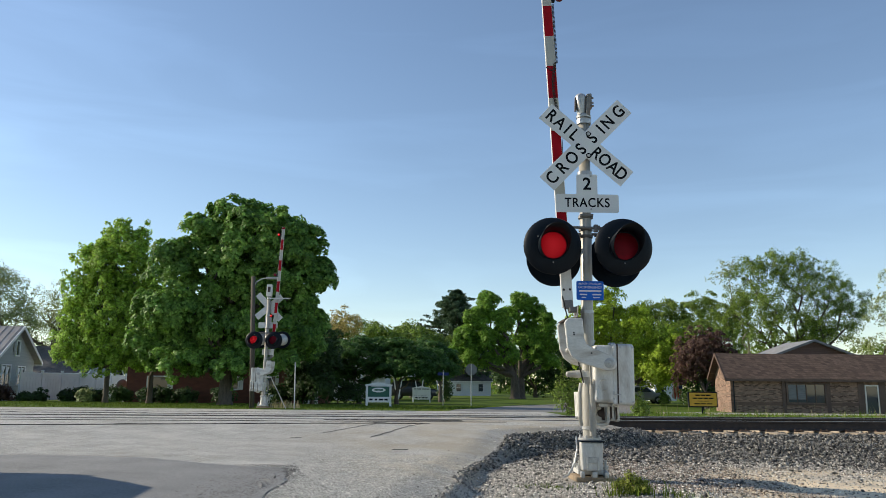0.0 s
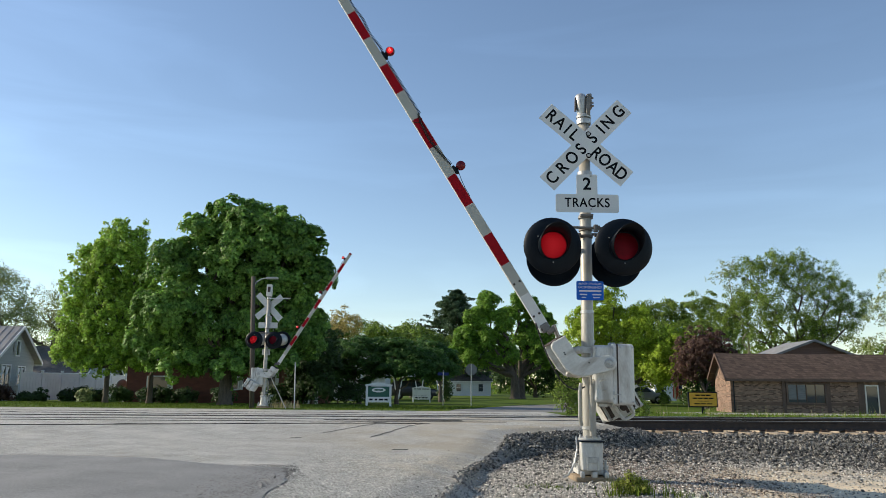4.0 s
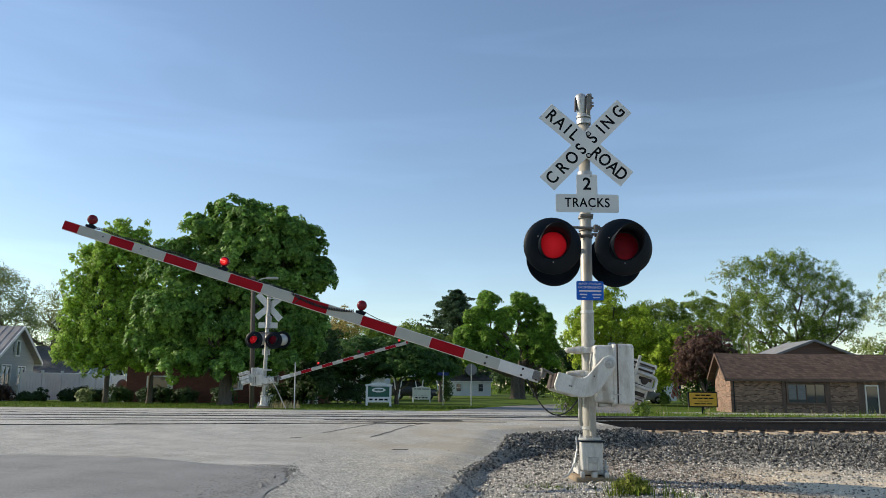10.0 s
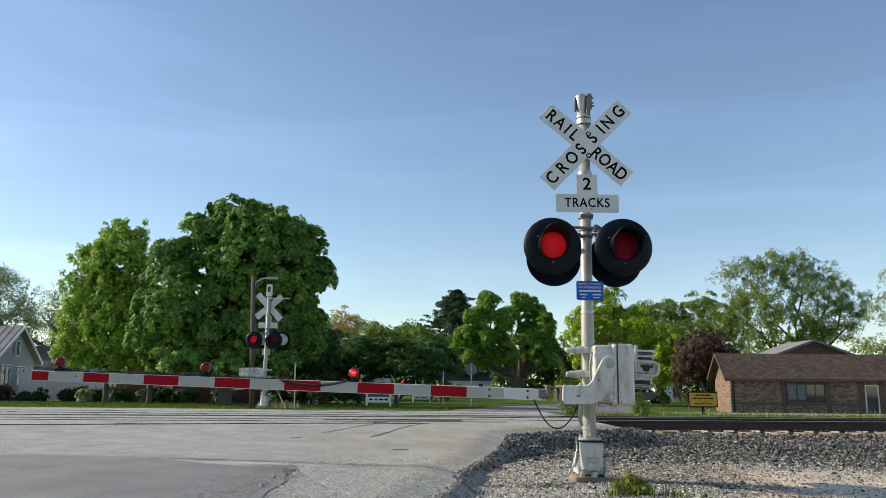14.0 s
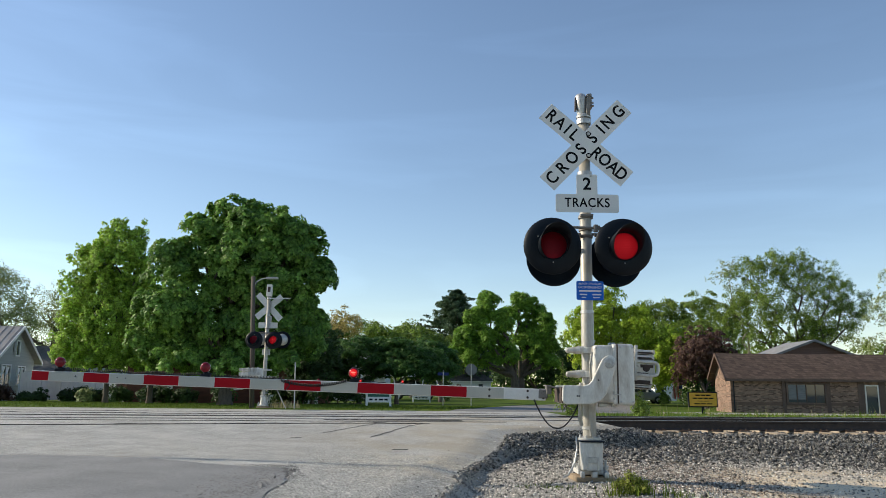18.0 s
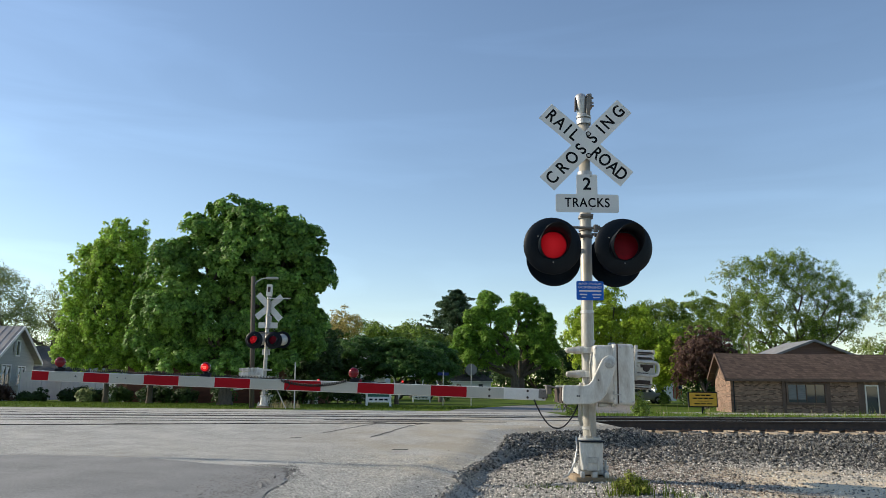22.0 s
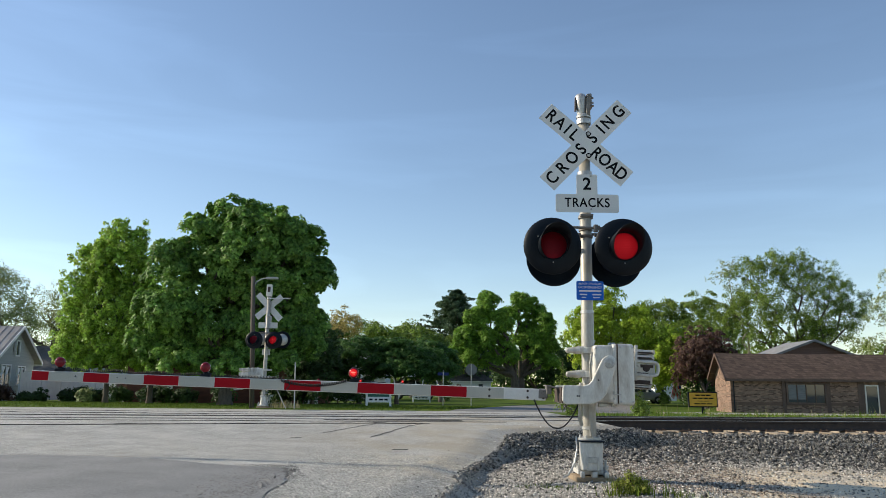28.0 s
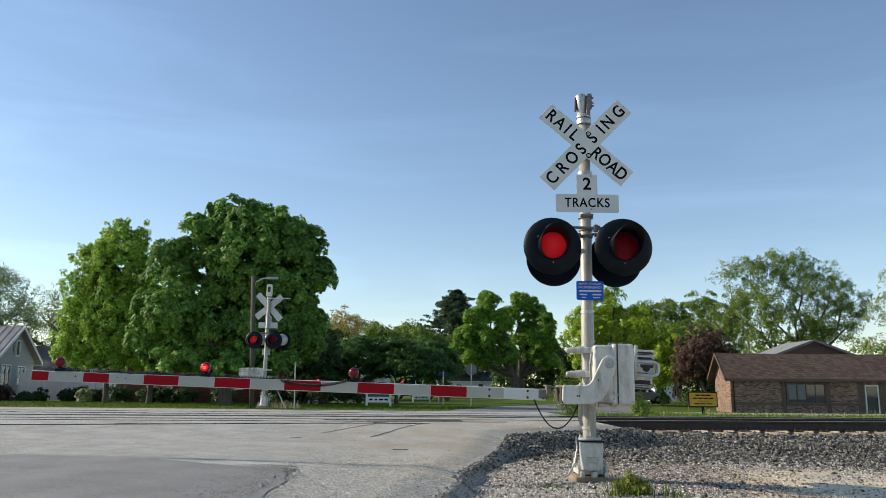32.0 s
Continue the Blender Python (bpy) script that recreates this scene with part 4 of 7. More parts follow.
        coil.append((p.x, p.y + 0.012 * math.cos(w), p.z + 0.014 * math.sin(w)))
    wire(bm, coil, 0.005, 4)
    part("hanging_coil", bm, M_RUBBER, arm, "black coiled cable hanging in a loop")
    bm = B()
    wire(bm, sag((spots[2] + 0.06, 0, 0.1), (spots[2] + 0.36, 0, 0.066), 0.01, 6), 0.004, 5)
    part("cable_tail", bm, M_RUBBER, arm)
    return g, panels


near_signal = crossing_signal(NEAR, True, "silver crossing signal mast with crossbuck, two red lights and gate box", "crossing signals")
near_gate, near_cores = gate(NEAR @ pose(*PIV), "red and white striped crossing gate arm with three red lights", "crossing gates")
FEED = root("feed_cable", NEAR, "black cable sagging from the signal mast to the gate arm", "cable")
LINKS, LINK = [], 0.98 / 16
for k in range(16):
    bm = B()
    rod(bm, (0, 0, -0.002), (0, 0, LINK + 0.002), 0.008, n=8)
    LINKS.append(part("cable_link", bm, M_RUBBER, FEED, "", True))


def feed_poses(a):
    """Where the links of the cable lie when the gate stands at an angle."""
    tip = Vector(PIV) + pose(0, 0, 0, 0, a, 0) @ Vector((-0.78, -0.05, -0.40))
    end = Vector((-0.06, -0.09, 0.96))
    lo, hi = 0.0, 1.5
    for _ in range(40):
        mid = (lo + hi) / 2
        pts = sag(tip, end, mid, 60)
        if sum((q - p).length for p, q in zip(pts, pts[1:])) < LINK * 16:
            lo = mid
        else:
            hi = mid
    # walk along the curve in equal links
    out, at, i = [], tip, 1
    for k in range(16):
        while i < 60 and (pts[i] - at).length < LINK:
            i += 1
        nxt = at + (pts[min(i, 60)] - at).normalized() * LINK
        q = (nxt - at).to_track_quat("Z", "Y")
        out.append(Matrix.Translation(at) @ q.to_matrix().to_4x4())
        at = nxt
    return out


far_signal = crossing_signal(FAR, False, "crossing signal across the tracks, seen from behind", "crossing signals")
far_gate, far_cores = gate(FAR @ pose(*PIV), "striped crossing gate arm across the tracks", "crossing gates", boards=False)


# ---- trees ----
def tube_path(verts, faces, pts, radii, n=6):
    """Append a tapered tube along pts."""
    start = len(verts)
    for i, p in enumerate(pts):
        d = (pts[min(i + 1, len(pts) - 1)] - pts[max(i - 1, 0)])
        q = d.to_track_quat("Z", "Y").to_matrix() if d.length > 1e-6 else Matrix.Identity(3)
        for k in range(n):
            w = 2 * math.pi * k / n
            verts.append(p + q @ Vector((math.cos(w), math.sin(w), 0)) * radii[i])
    for i in range(len(pts) - 1):
        for k in range(n):
            a, b = start + i * n + k, start + i * n + (k + 1) % n
            faces.append((a, b, b + n, a + n))


def bough(a, b, rng, wob=0.12, n=5):
    a, b = Vector(a), Vector(b)
    L = (b - a).length
    pts = []
    for i in range(n + 1):
        u = i / n
        p = a.lerp(b, u)
        if 0 < i < n:
            p += Vector((rng.uniform(-1, 1), rng.uniform(-1, 1), rng.uniform(-0.4, 1))) * L * wob * (1 - abs(2 * u - 1) * 0.5)
        pts.append(p)
    return pts


def leaf_cloud(centres, outs, per, spread, size, seed, flat=0.0):
    """Small folded leaves scattered round clump centres; returns arrays of vertices and faces."""
    rs = np.random.RandomState(seed)
    n = len(centres) * per
    c = np.repeat(centres, per, axis=0)
    o = np.repeat(outs, per, axis=0)
    d = rs.normal(size=(n, 3))
    d *= (spread * (0.35 + 0.65 * rs.rand(n) ** 0.7) / np.linalg.norm(d, axis=1))[:, None]
    d[:, 2] *= 0.8 - flat * 0.6
    p = c + d
    nrm = rs.normal(size=(n, 3)) * 0.62 + o * 0.3 + d / spread * 0.45 + np.array([0, 0, 0.25 + flat])
    nrm /= np.linalg.norm(nrm, axis=1)[:, None]
    t = np.cross(nrm, rs.normal(size=(n, 3)))
    t /= np.linalg.norm(t, axis=1)[:, None] + 1e-9
    b = np.cross(nrm, t)
    s = size * (0.6 + 0.8 * rs.rand(n))[:, None]
    v = np.stack([p - t * s * 0.6, p + b * s * 0.36 + nrm * s * 0.1, p + t * s * 0.6, p - b * s * 0.36 + nrm * s * 0.1], axis=1).reshape(-1, 3)
    return v


def leaf_mesh(name, v, material, parent):
    n = len(v) // 4
    me = bpy.data.meshes.new(name)
    me.vertices.add(n * 4)
    me.vertices.foreach_set("co", v.astype(np.float32).ravel())
    idx = np.arange(n * 4, dtype=np.int32).reshape(n, 4)
    tri = np.concatenate([idx[:, [0, 1, 2]], idx[:, [0, 2, 3]]], axis=1).reshape(-1, 3)
    me.loops.add(len(tri) * 3)
    me.loops.foreach_set("vertex_index", tri.ravel())
    me.polygons.add(len(tri))
    me.polygons.foreach_set("loop_start", np.arange(0, len(tri) * 3, 3, dtype=np.int32))
    me.update(calc_edges=True)
    me.validate()
    me.materials.append(material)
    ob = new(name, me)
    if parent:
        ob.parent = parent
    return ob


def sprays(centres, axes, radii, per, size, seed, long=0.7, loose=0.35):
    """Leaves on small domes, each round a centre and bulging along its axis, so that tops catch the light and undersides stay dark."""
    rs = np.random.RandomState(seed)
    n = len(centres) * per
    c, a, r = np.repeat(centres, per, axis=0), np.repeat(axes, per, axis=0), np.repeat(radii, per)
    u = rs.normal(size=(n, 3))
    u /= np.linalg.norm(u, axis=1)[:, None]
    up = (u * a).sum(axis=1)
    u = np.where((up < -0.15)[:, None], u - 2 * up[:, None] * a, u)
    up = (u * a).sum(axis=1)
    rad = r * np.where(rs.rand(n) < 0.75, 0.78 + 0.3 * rs.rand(n), 0.4 + 0.9 * rs.rand(n))
    p = c + u * rad[:, None] + a * ((long - 1.0) * up * rad)[:, None]
    p[:, 2] -= 0.25 * rad * (1 - np.clip(up, 0, 1)) ** 2
    nrm = u * 0.7 + a * 0.5 + rs.normal(size=(n, 3)) * loose
    nrm /= np.linalg.norm(nrm, axis=1)[:, None]
    t = np.cross(nrm, rs.normal(size=(n, 3)))
    t /= np.linalg.norm(t, axis=1)[:, None] + 1e-9
    b = np.cross(nrm, t)
    s = size * (0.6 + 0.8 * rs.rand(n))[:, None]
    return np.stack([p - t * s * 0.6, p + b * s * 0.38 - nrm * s * 0.12, p + t * s * 0.6, p - b * s * 0.38 - nrm * s * 0.12], axis=1).reshape(-1, 3)


def tree(x, y, label, lobes, leaf, z0=None, trunk=0.2, clumps=220, per=60, spread=0.5, size=0.14, bark=None, seed=1, fill=0.25, split=1.5,
         name="tree", twigs=0, group="", lean=0.0, sub=0.0, up=0.5, long=0.7, deep=0.66, limb=0.55, bil=0.0, cover=1.0, tall=0.85):
    """A trunk with limbs into every lobe of the crown, and domes of leaves over the lobes. lobes: (dx, dz, rx, rz) from the base.
    sub: the radius of a dome; up: how far domes turn upwards; long: their height against their width; bil, cover and tall: the billows."""
    rng = random.Random(seed)
    rs = np.random.RandomState(seed)
    gz = land_z(x, y)
    t = root(name, pose(x, y, gz), label, "tree" if name == "tree" else "shrub", group)
    lift = (z0 - gz) if z0 is not None else 0.0
    vol = np.array([l[2] * l[2] * l[3] for l in lobes]) ** 0.7
    vol /= vol.sum()
    lobes3 = [Vector((dx, rng.uniform(-0.45, 0.45) * rx, dz + lift)) for dx, dz, rx, rz in lobes]
    mids = np.array([p[:] for p in lobes3])
    half = np.array([(l[2], l[2], l[3]) for l in lobes])
    r0 = sub or spread * 1.1
    cs, outs = [], []
    for i in range(len(lobes)):
        k = max(4, int(clumps * vol[i]))
        wide = bil or max(1.6 * r0, 0.42 * half[i].mean())
        # billows round the lobe, with gaps between them, and domes of leaves over each billow
        m_ = max(5, int(cover * 4.5 * (half[i, 0] ** 2 + 2 * half[i, 0] * half[i, 2]) / (3 * wide * wide)))
        e = rs.normal(size=(m_, 3))
        e /= np.linalg.norm(e, axis=1)[:, None]
        skin = np.maximum(half[i] - 0.7 * wide, half[i] * 0.3)
        hearts = mids[i] + e * skin * (0.72 + 0.42 * rs.rand(m_, 1))
        big = wide * (0.5 + 0.7 * rs.rand(m_))
        pick = rs.randint(0, m_, k * 4)
        g = rs.normal(size=(k * 4, 3))
        g /= np.linalg.norm(g, axis=1)[:, None]
        g = g * 0.9 + e[pick] * 0.55 + np.array([0, 0, 0.3])
        g /= np.linalg.norm(g, axis=1)[:, None]
        inner = rs.rand(k * 4) < fill
        shell = hearts[pick] + g * (big[pick] * (0.7 + 0.45 * rs.rand(k * 4)))[:, None] * np.array([1, 1, tall])
        core = mids[i] + g * (0.25 + 0.45 * rs.rand(k * 4, 1)) * half[i]
        c = np.where(inner[:, None], core, shell)
        depth = np.linalg.norm((c[:, None, :] - mids[None]) / half[None], axis=2)
        depth[:, i] = 9
        ok = inner | (depth.min(axis=1) > deep)
        cs.append(c[ok][:k])
        outs.append(g[ok][:k])
    cs, outs = np.concatenate(cs), np.concatenate(outs)
    keep = cs[:, 2] > min(0.25, 0.2 * max(l[1] for l in lobes))
    cs, outs = cs[keep], outs[keep]
    axes = outs * (1 - up) + np.array([0, 0, up]) + rs.normal(size=cs.shape) * 0.15
    axes /= np.linalg.norm(axes, axis=1)[:, None]
    v = sprays(cs, axes, r0 * (0.55 + 0.8 * rs.rand(len(cs))), per, size, seed + 5, long)
    v[:, 2] = np.maximum(v[:, 2], 0.01)
    leaf_mesh("crown", v, leaf, t)
    verts, faces = [], []
    fork = Vector((lean, 0, split))
    tube_path(verts, faces, [Vector((0, 0, -0.1)), Vector((0, 0, 0.25)), Vector((lean * 0.5, 0, split * 0.5)), fork],
              [trunk * 1.5, trunk * 1.08, trunk, trunk * 0.9], 9)
    tips = []
    for p in lobes3:
        pts = bough(fork, p, rng)
        tube_path(verts, faces, pts, [trunk * limb * (1 - 0.8 * i / 5) for i in range(6)], 6)
        tips.append((pts[3], trunk * limb * 0.45))
        tips.append((pts[5], trunk * limb * 0.25))
    for k in range(min(len(cs), 30 + twigs)):
        c = Vector(cs[rng.randrange(len(cs))])
        near = min(tips, key=lambda q: (q[0] - c).length)
        pts = bough(near[0], c, rng, 0.1, 4)
        tube_path(verts, faces, pts, [near[1] * 0.55 * (1 - 0.8 * i / 4) + 0.006 for i in range(5)], 4)
        if twigs and k % 2 == 0:
            tips.append((pts[2], near[1] * 0.5))
    raw("trunk", verts, faces, bark or M_BARK, t, smooth=True)
    return t


def conifer(x, y, label, height, width, seed=3):
    rng = random.Random(seed)
    t = root("tree", pose(x, y, land_z(x, y)), label, "tree")
    verts, faces = [], []
    tube_path(verts, faces, [Vector((0, 0, -0.1)), Vector((0.1, 0, height * 0.5)), Vector((0, 0, height * 0.97))], [0.34, 0.22, 0.04], 8)
    cs, outs = [], []
    z = height * 0.16
    while z < height * 0.99:
        u = z / height
        reach = width * (1 - u) ** 0.75 * 0.62 + 0.25
        for k in range(15):
            a = rng.uniform(0, 2 * math.pi)
            r = reach * rng.uniform(0.4, 1.1)
            end = Vector((math.cos(a) * r, math.sin(a) * r, z + r * rng.uniform(0.05, 0.3)))
            pts = bough((0, 0, z - 0.2), end, rng, 0.04, 3)
            tube_path(verts, faces, pts, [0.06, 0.045, 0.03, 0.012], 4)
            for j in range(2, 7):
                q = Vector((0, 0, z)).lerp(end, j / 6) + Vector((rng.uniform(-0.3, 0.3), rng.uniform(-0.3, 0.3), rng.uniform(-0.1, 0.15)))
                cs.append(q[:])
                outs.append((math.cos(a), math.sin(a), 0.3))
        z += height * 0.036
    v = leaf_cloud(np.array(cs), np.array(outs), 26, 0.6, 0.34, seed, 0.6)
    leaf_mesh("crown", v, L_PINE, t)
    raw("trunk", verts, faces, M_BARK, t)
    return t


big_maple = tree(-10.2, 36.6, "broad full-leaved dark green maple shading a brick house",
     [(-1.5, 3.1, 1.2, 1.0), (3.0, 7.8, 0.8, 0.9), (3.9, 6.6, 0.7, 1.1), (-0.5, 8.9, 0.9, 1.1), (0.9, 8.55, 1.5, 1.2), (2.2, 8.1, 1.4, 1.3), (-1.7, 7.7, 1.2, 1.2), (3.6, 7.3, 1.0, 1.3), (0.2, 6.7, 2.4, 1.8), (2.2, 5.9, 2.2, 2.0), (-2.7, 6.6, 1.1, 1.2), (4.1, 5.8, 0.7, 1.2), (-2.1, 4.7, 1.7, 1.6), (0.3, 4.0, 2.4, 1.7), (2.9, 3.6, 1.7, 1.7), (-3.4, 4.3, 1.1, 1.3), (-2.9, 2.6, 1.5, 1.0), (-0.2, 2.1, 1.8, 0.7), (2.2, 2.1, 1.6, 0.7), (-3.9, 3.1, 1.0, 1.0), (-2.1, 1.8, 1.5, 0.4), (0.9, 1.7, 1.6, 0.4), (3.8, 3.6, 0.8, 1.2)],
     L_MAPLE, -0.11, 0.3, 3600, 58, 0.4, 0.15, seed=11, split=1.6, fill=0.2, sub=0.27, up=0.45, long=0.6, bil=0.75, cover=1.0)
ash = tree(-17.3, 40, "upright light green tree on the lawn by a white fence",
     [(0.1, 8.6, 0.7, 0.7), (-0.7, 8.3, 0.6, 0.7), (0.9, 8.4, 0.5, 0.7), (-1.1, 7.2, 0.8, 0.9), (0.1, 7.2, 1.2, 1.2), (1.2, 7.3, 0.7, 1.0), (-1.6, 5.9, 0.9, 1.0), (0.0, 5.8, 1.5, 1.3), (1.4, 6.1, 0.8, 1.2), (-1.9, 4.5, 0.9, 1.1), (-0.1, 4.1, 1.7, 1.3), (1.5, 4.6, 1.1, 1.3), (-2.1, 3.2, 0.8, 0.8), (-0.6, 2.7, 1.4, 0.9), (1.1, 3.0, 1.1, 1.1), (-2.3, 7.4, 0.1, 0.2), (-0.4, 9.2, 0.1, 0.2), (0.4, 9.2, 0.1, 0.2), (1.2, 9.1, 0.1, 0.2), (-2.2, 2.3, 0.8, 0.5), (-0.9, 2.0, 1.2, 0.4), (0.8, 2.0, 1.2, 0.4)],
     L_YOUNG, -0.15, 0.13, 3400, 34, 0.3, 0.105, seed=12, split=1.8, fill=0.3, twigs=90, sub=0.15, up=0.35, long=1.5, bil=0.36, cover=1.0, tall=1.25)
tree(-15.6, 41.5, "dark trunk with low leafy branches beside the lawn", [(0.3, 3.6, 1.6, 1.6), (0.9, 5.2, 1.2, 1.4), (-0.3, 2.8, 1.1, 0.8)], L_DARK, None, 0.15, 160, 60, 0.42, 0.15, seed=13)
tree(-45.8, 80, "thinly leaved pale spring tree behind the house", [(-0.8, 10.1, 3.6, 3.6), (-4.2, 11.2, 3.6, 4.2), (1.0, 7.7, 3.0, 2.4)], L_PALE, None, 0.42, 620, 30, 0.6, 0.16, seed=14, split=5, fill=0.35, twigs=300, sub=0.55, long=1.2, bark=M_BARK)
tree(-43.2, 85, "thinly leaved pale spring tree with bare limbs", [(-0.6, 9.4, 2.6, 3.2), (-1.8, 6.3, 2.8, 2.5), (0.9, 8.2, 2.2, 3.2), (1.6, 5.0, 2.2, 1.6)], L_PALE, None, 0.5, 420, 22, 0.6, 0.15, seed=15, split=4.5, fill=0.35, twigs=260, sub=0.5, long=1.2, bark=M_BARK, limb=0.7)
tree(-9.6, 75, "tan budding tree above the hedge row", [(-0.3, 6.6, 1.9, 1.8), (-1.0, 4.3, 1.7, 2.2)], L_TAN, -0.09, 0.15, 120, 50, 0.5, 0.16, seed=16, twigs=60, bark=M_BARKPALE)
tree(-7.2, 43.4, "low dark leafy tree at the corner of the brick house", [(0, 2.5, 1.3, 1.6), (0.4, 1.7, 0.9, 1.2), (-0.8, 1.9, 1.1, 1.3), (0.0, 1.0, 1.2, 0.8)], L_DARK, None, 0.1, 300, 60, 0.3, 0.12, seed=38, split=0.9)
tree(-8.3, 52, "dark leafy tree between the houses", [(0, 3.0, 1.9, 1.6), (-1.2, 2.4, 1.4, 1.2), (1.2, 2.2, 1.4, 1.2), (0.2, 4.4, 1.2, 1.0)], L_DARK, None, 0.15, 200, 70, 0.42, 0.15, seed=37, split=1.2)
SPREAD = "low spreading ornamental tree in a row on the lawn"
tree(-5.3, 50, SPREAD, [(-0.6, 2.1, 2.0, 1.8), (0.8, 2.6, 2.0, 1.5), (-1.3, 1.3, 1.3, 0.6), (1.6, 1.6, 1.5, 0.6)], L_CRAB, 0.27, 0.13, 620, 40, 0.5, 0.13, seed=17, up=0.85, long=0.35, sub=0.3, bil=0.7, tall=0.45, split=0.9, group="row of spreading trees")
tree(-2.9, 50, SPREAD, [(-0.1, 2.4, 2.0, 1.5), (1.3, 2.2, 1.8, 1.4), (0.4, 1.6, 2.2, 0.6), (2.5, 1.6, 1.3, 0.9)], L_CRAB, 0.22, 0.13, 620, 40, 0.5, 0.13, seed=18, up=0.85, long=0.35, sub=0.3, bil=0.7, tall=0.45, split=0.9, group="row of spreading trees")
tree(-0.1, 58, SPREAD, [(0.0, 2.5, 1.4, 1.4), (-1.3, 3.3, 1.7, 1.2), (0.5, 1.9, 0.9, 0.9)], L_CRAB, 0.18, 0.13, 420, 40, 0.42, 0.13, seed=19, up=0.85, long=0.35, sub=0.3, bil=0.7, tall=0.45, split=1.2, group="row of spreading trees")
tree(-9.3, 90, "rounded yellow-green trees behind the houses", [(-0.2, 5.9, 4.0, 2.4), (3.8, 5.2, 4.0, 2.0), (-2.8, 5.2, 2.6, 2.6), (0, 3, 5, 2)], L_MID, 0.41, 0.3, 260, 60, 0.7, 0.24, seed=20, up=0.6)
tree(-3.8, 100, "rounded pale green tree behind the houses", [(-0.1, 6.2, 3.3, 1.9), (2.9, 5.5, 2.9, 1.8), (5.8, 4.8, 2.9, 1.8), (2, 3, 5, 2)], L_MID, 0.43, 0.3, 240, 60, 0.7, 0.25, seed=21, up=0.6)
conifer(2.4, 140, "tall dark blue-green pine far down the street", 18.9, 21.0)
conifer(-4.0, 150, "small dark conifer top behind the trees", 11.5, 6.5, 5)
tree(9.0, 95, "tall bright green maple with dark forked trunk",
     [(-1.3, 8.0, 1.1, 1.8), (-4.2, 11.1, 1.1, 1.3), (-0.8, 5.3, 1.0, 1.3), (-3.1, 11.7, 1.5, 1.3), (-4.7, 9.9, 1.4, 1.5), (-1.9, 9.6, 1.2, 1.5), (-6.1, 7.5, 1.2, 1.5), (-3.7, 7.3, 1.7, 1.5), (-6.8, 5.8, 0.8, 1.1), (-5.2, 5.0, 1.5, 1.1), (-1.8, 5.3, 1.1, 1.0), (-3.1, 4.4, 1.1, 0.7)],
     L_FRESH, -0.45, 0.55, 1500, 34, 0.45, 0.22, seed=22, split=2.6, fill=0.12, twigs=160, sub=0.42, bil=0.85, cover=0.75, up=0.6)
tree(10.2, 100, "tall green maple beside the street",
     [(0.0, 12.6, 1.2, 1.2), (-1.3, 10.9, 1.0, 1.3), (1.7, 11.3, 1.5, 1.6), (3.2, 9.4, 1.2, 1.6), (1.0, 8.7, 1.5, 1.6), (3.9, 7.2, 0.9, 1.5), (2.2, 6.1, 1.8, 1.6), (-0.3, 7.3, 0.7, 1.0), (3.6, 4.6, 1.0, 0.9)],
     L_FRESH, -0.58, 0.55, 1500, 34, 0.45, 0.22, seed=23, split=2.6, fill=0.12, twigs=160, sub=0.42, bil=0.85, cover=0.75, up=0.6)
tree(16.0, 70, "broad lime-green spring tree beside the parked car", [(-1.6, 6.6, 2.8, 2.5), (1.2, 5.8, 3.1, 2.9), (4.3, 4.3, 2.3, 2.5), (-1.5, 3.3, 2.5, 2.1), (2.9, 2.7, 3.3, 1.8), (-0.8, 9.0, 1.4, 1.2), (-2.9, 5.3, 1.4, 2.1), (5.4, 2.3, 1.8, 1.3)],
     L_LIME, -0.05, 0.32, 1900, 54, 0.4, 0.14, seed=24, split=1.8, fill=0.35, twigs=60, sub=0.34, bil=0.7, long=1.1)
tree(19.6, 78, "dark shaded green tree behind the lime-green one", [(0.0, 3.2, 2.6, 1.9), (2.2, 3.6, 2.2, 1.9), (1.0, 5.0, 2.2, 1.8)], L_MID, None, 0.25, 200, 60, 0.6, 0.22, seed=36)
tree(21.8, 64, "purple-leaved ornamental tree behind the office", [(-0.1, 3.5, 2.3, 2.0), (1.3, 2.8, 1.5, 2.1), (-1.1, 2.3, 1.6, 1.6)], L_PURPLE, 0.32, 0.16, 700, 34, 0.3, 0.13, sub=0.26, bil=0.5, seed=25, split=1.4, fill=0.45, twigs=60)
tree(35.0, 115, "mixed green trees behind the office", [(-0.3, 11.3, 3.6, 3.1), (3.9, 11.8, 3.8, 3.3), (8.1, 10.1, 3.4, 3.4), (-2.9, 11.7, 3.0, 2.6), (2.1, 8.4, 5.9, 3.4), (3, 5.4, 6.5, 3)], L_MID, -0.07, 0.5, 1300, 48, 0.6, 0.2, sub=0.6, bil=1.2, seed=26, split=3, twigs=60)
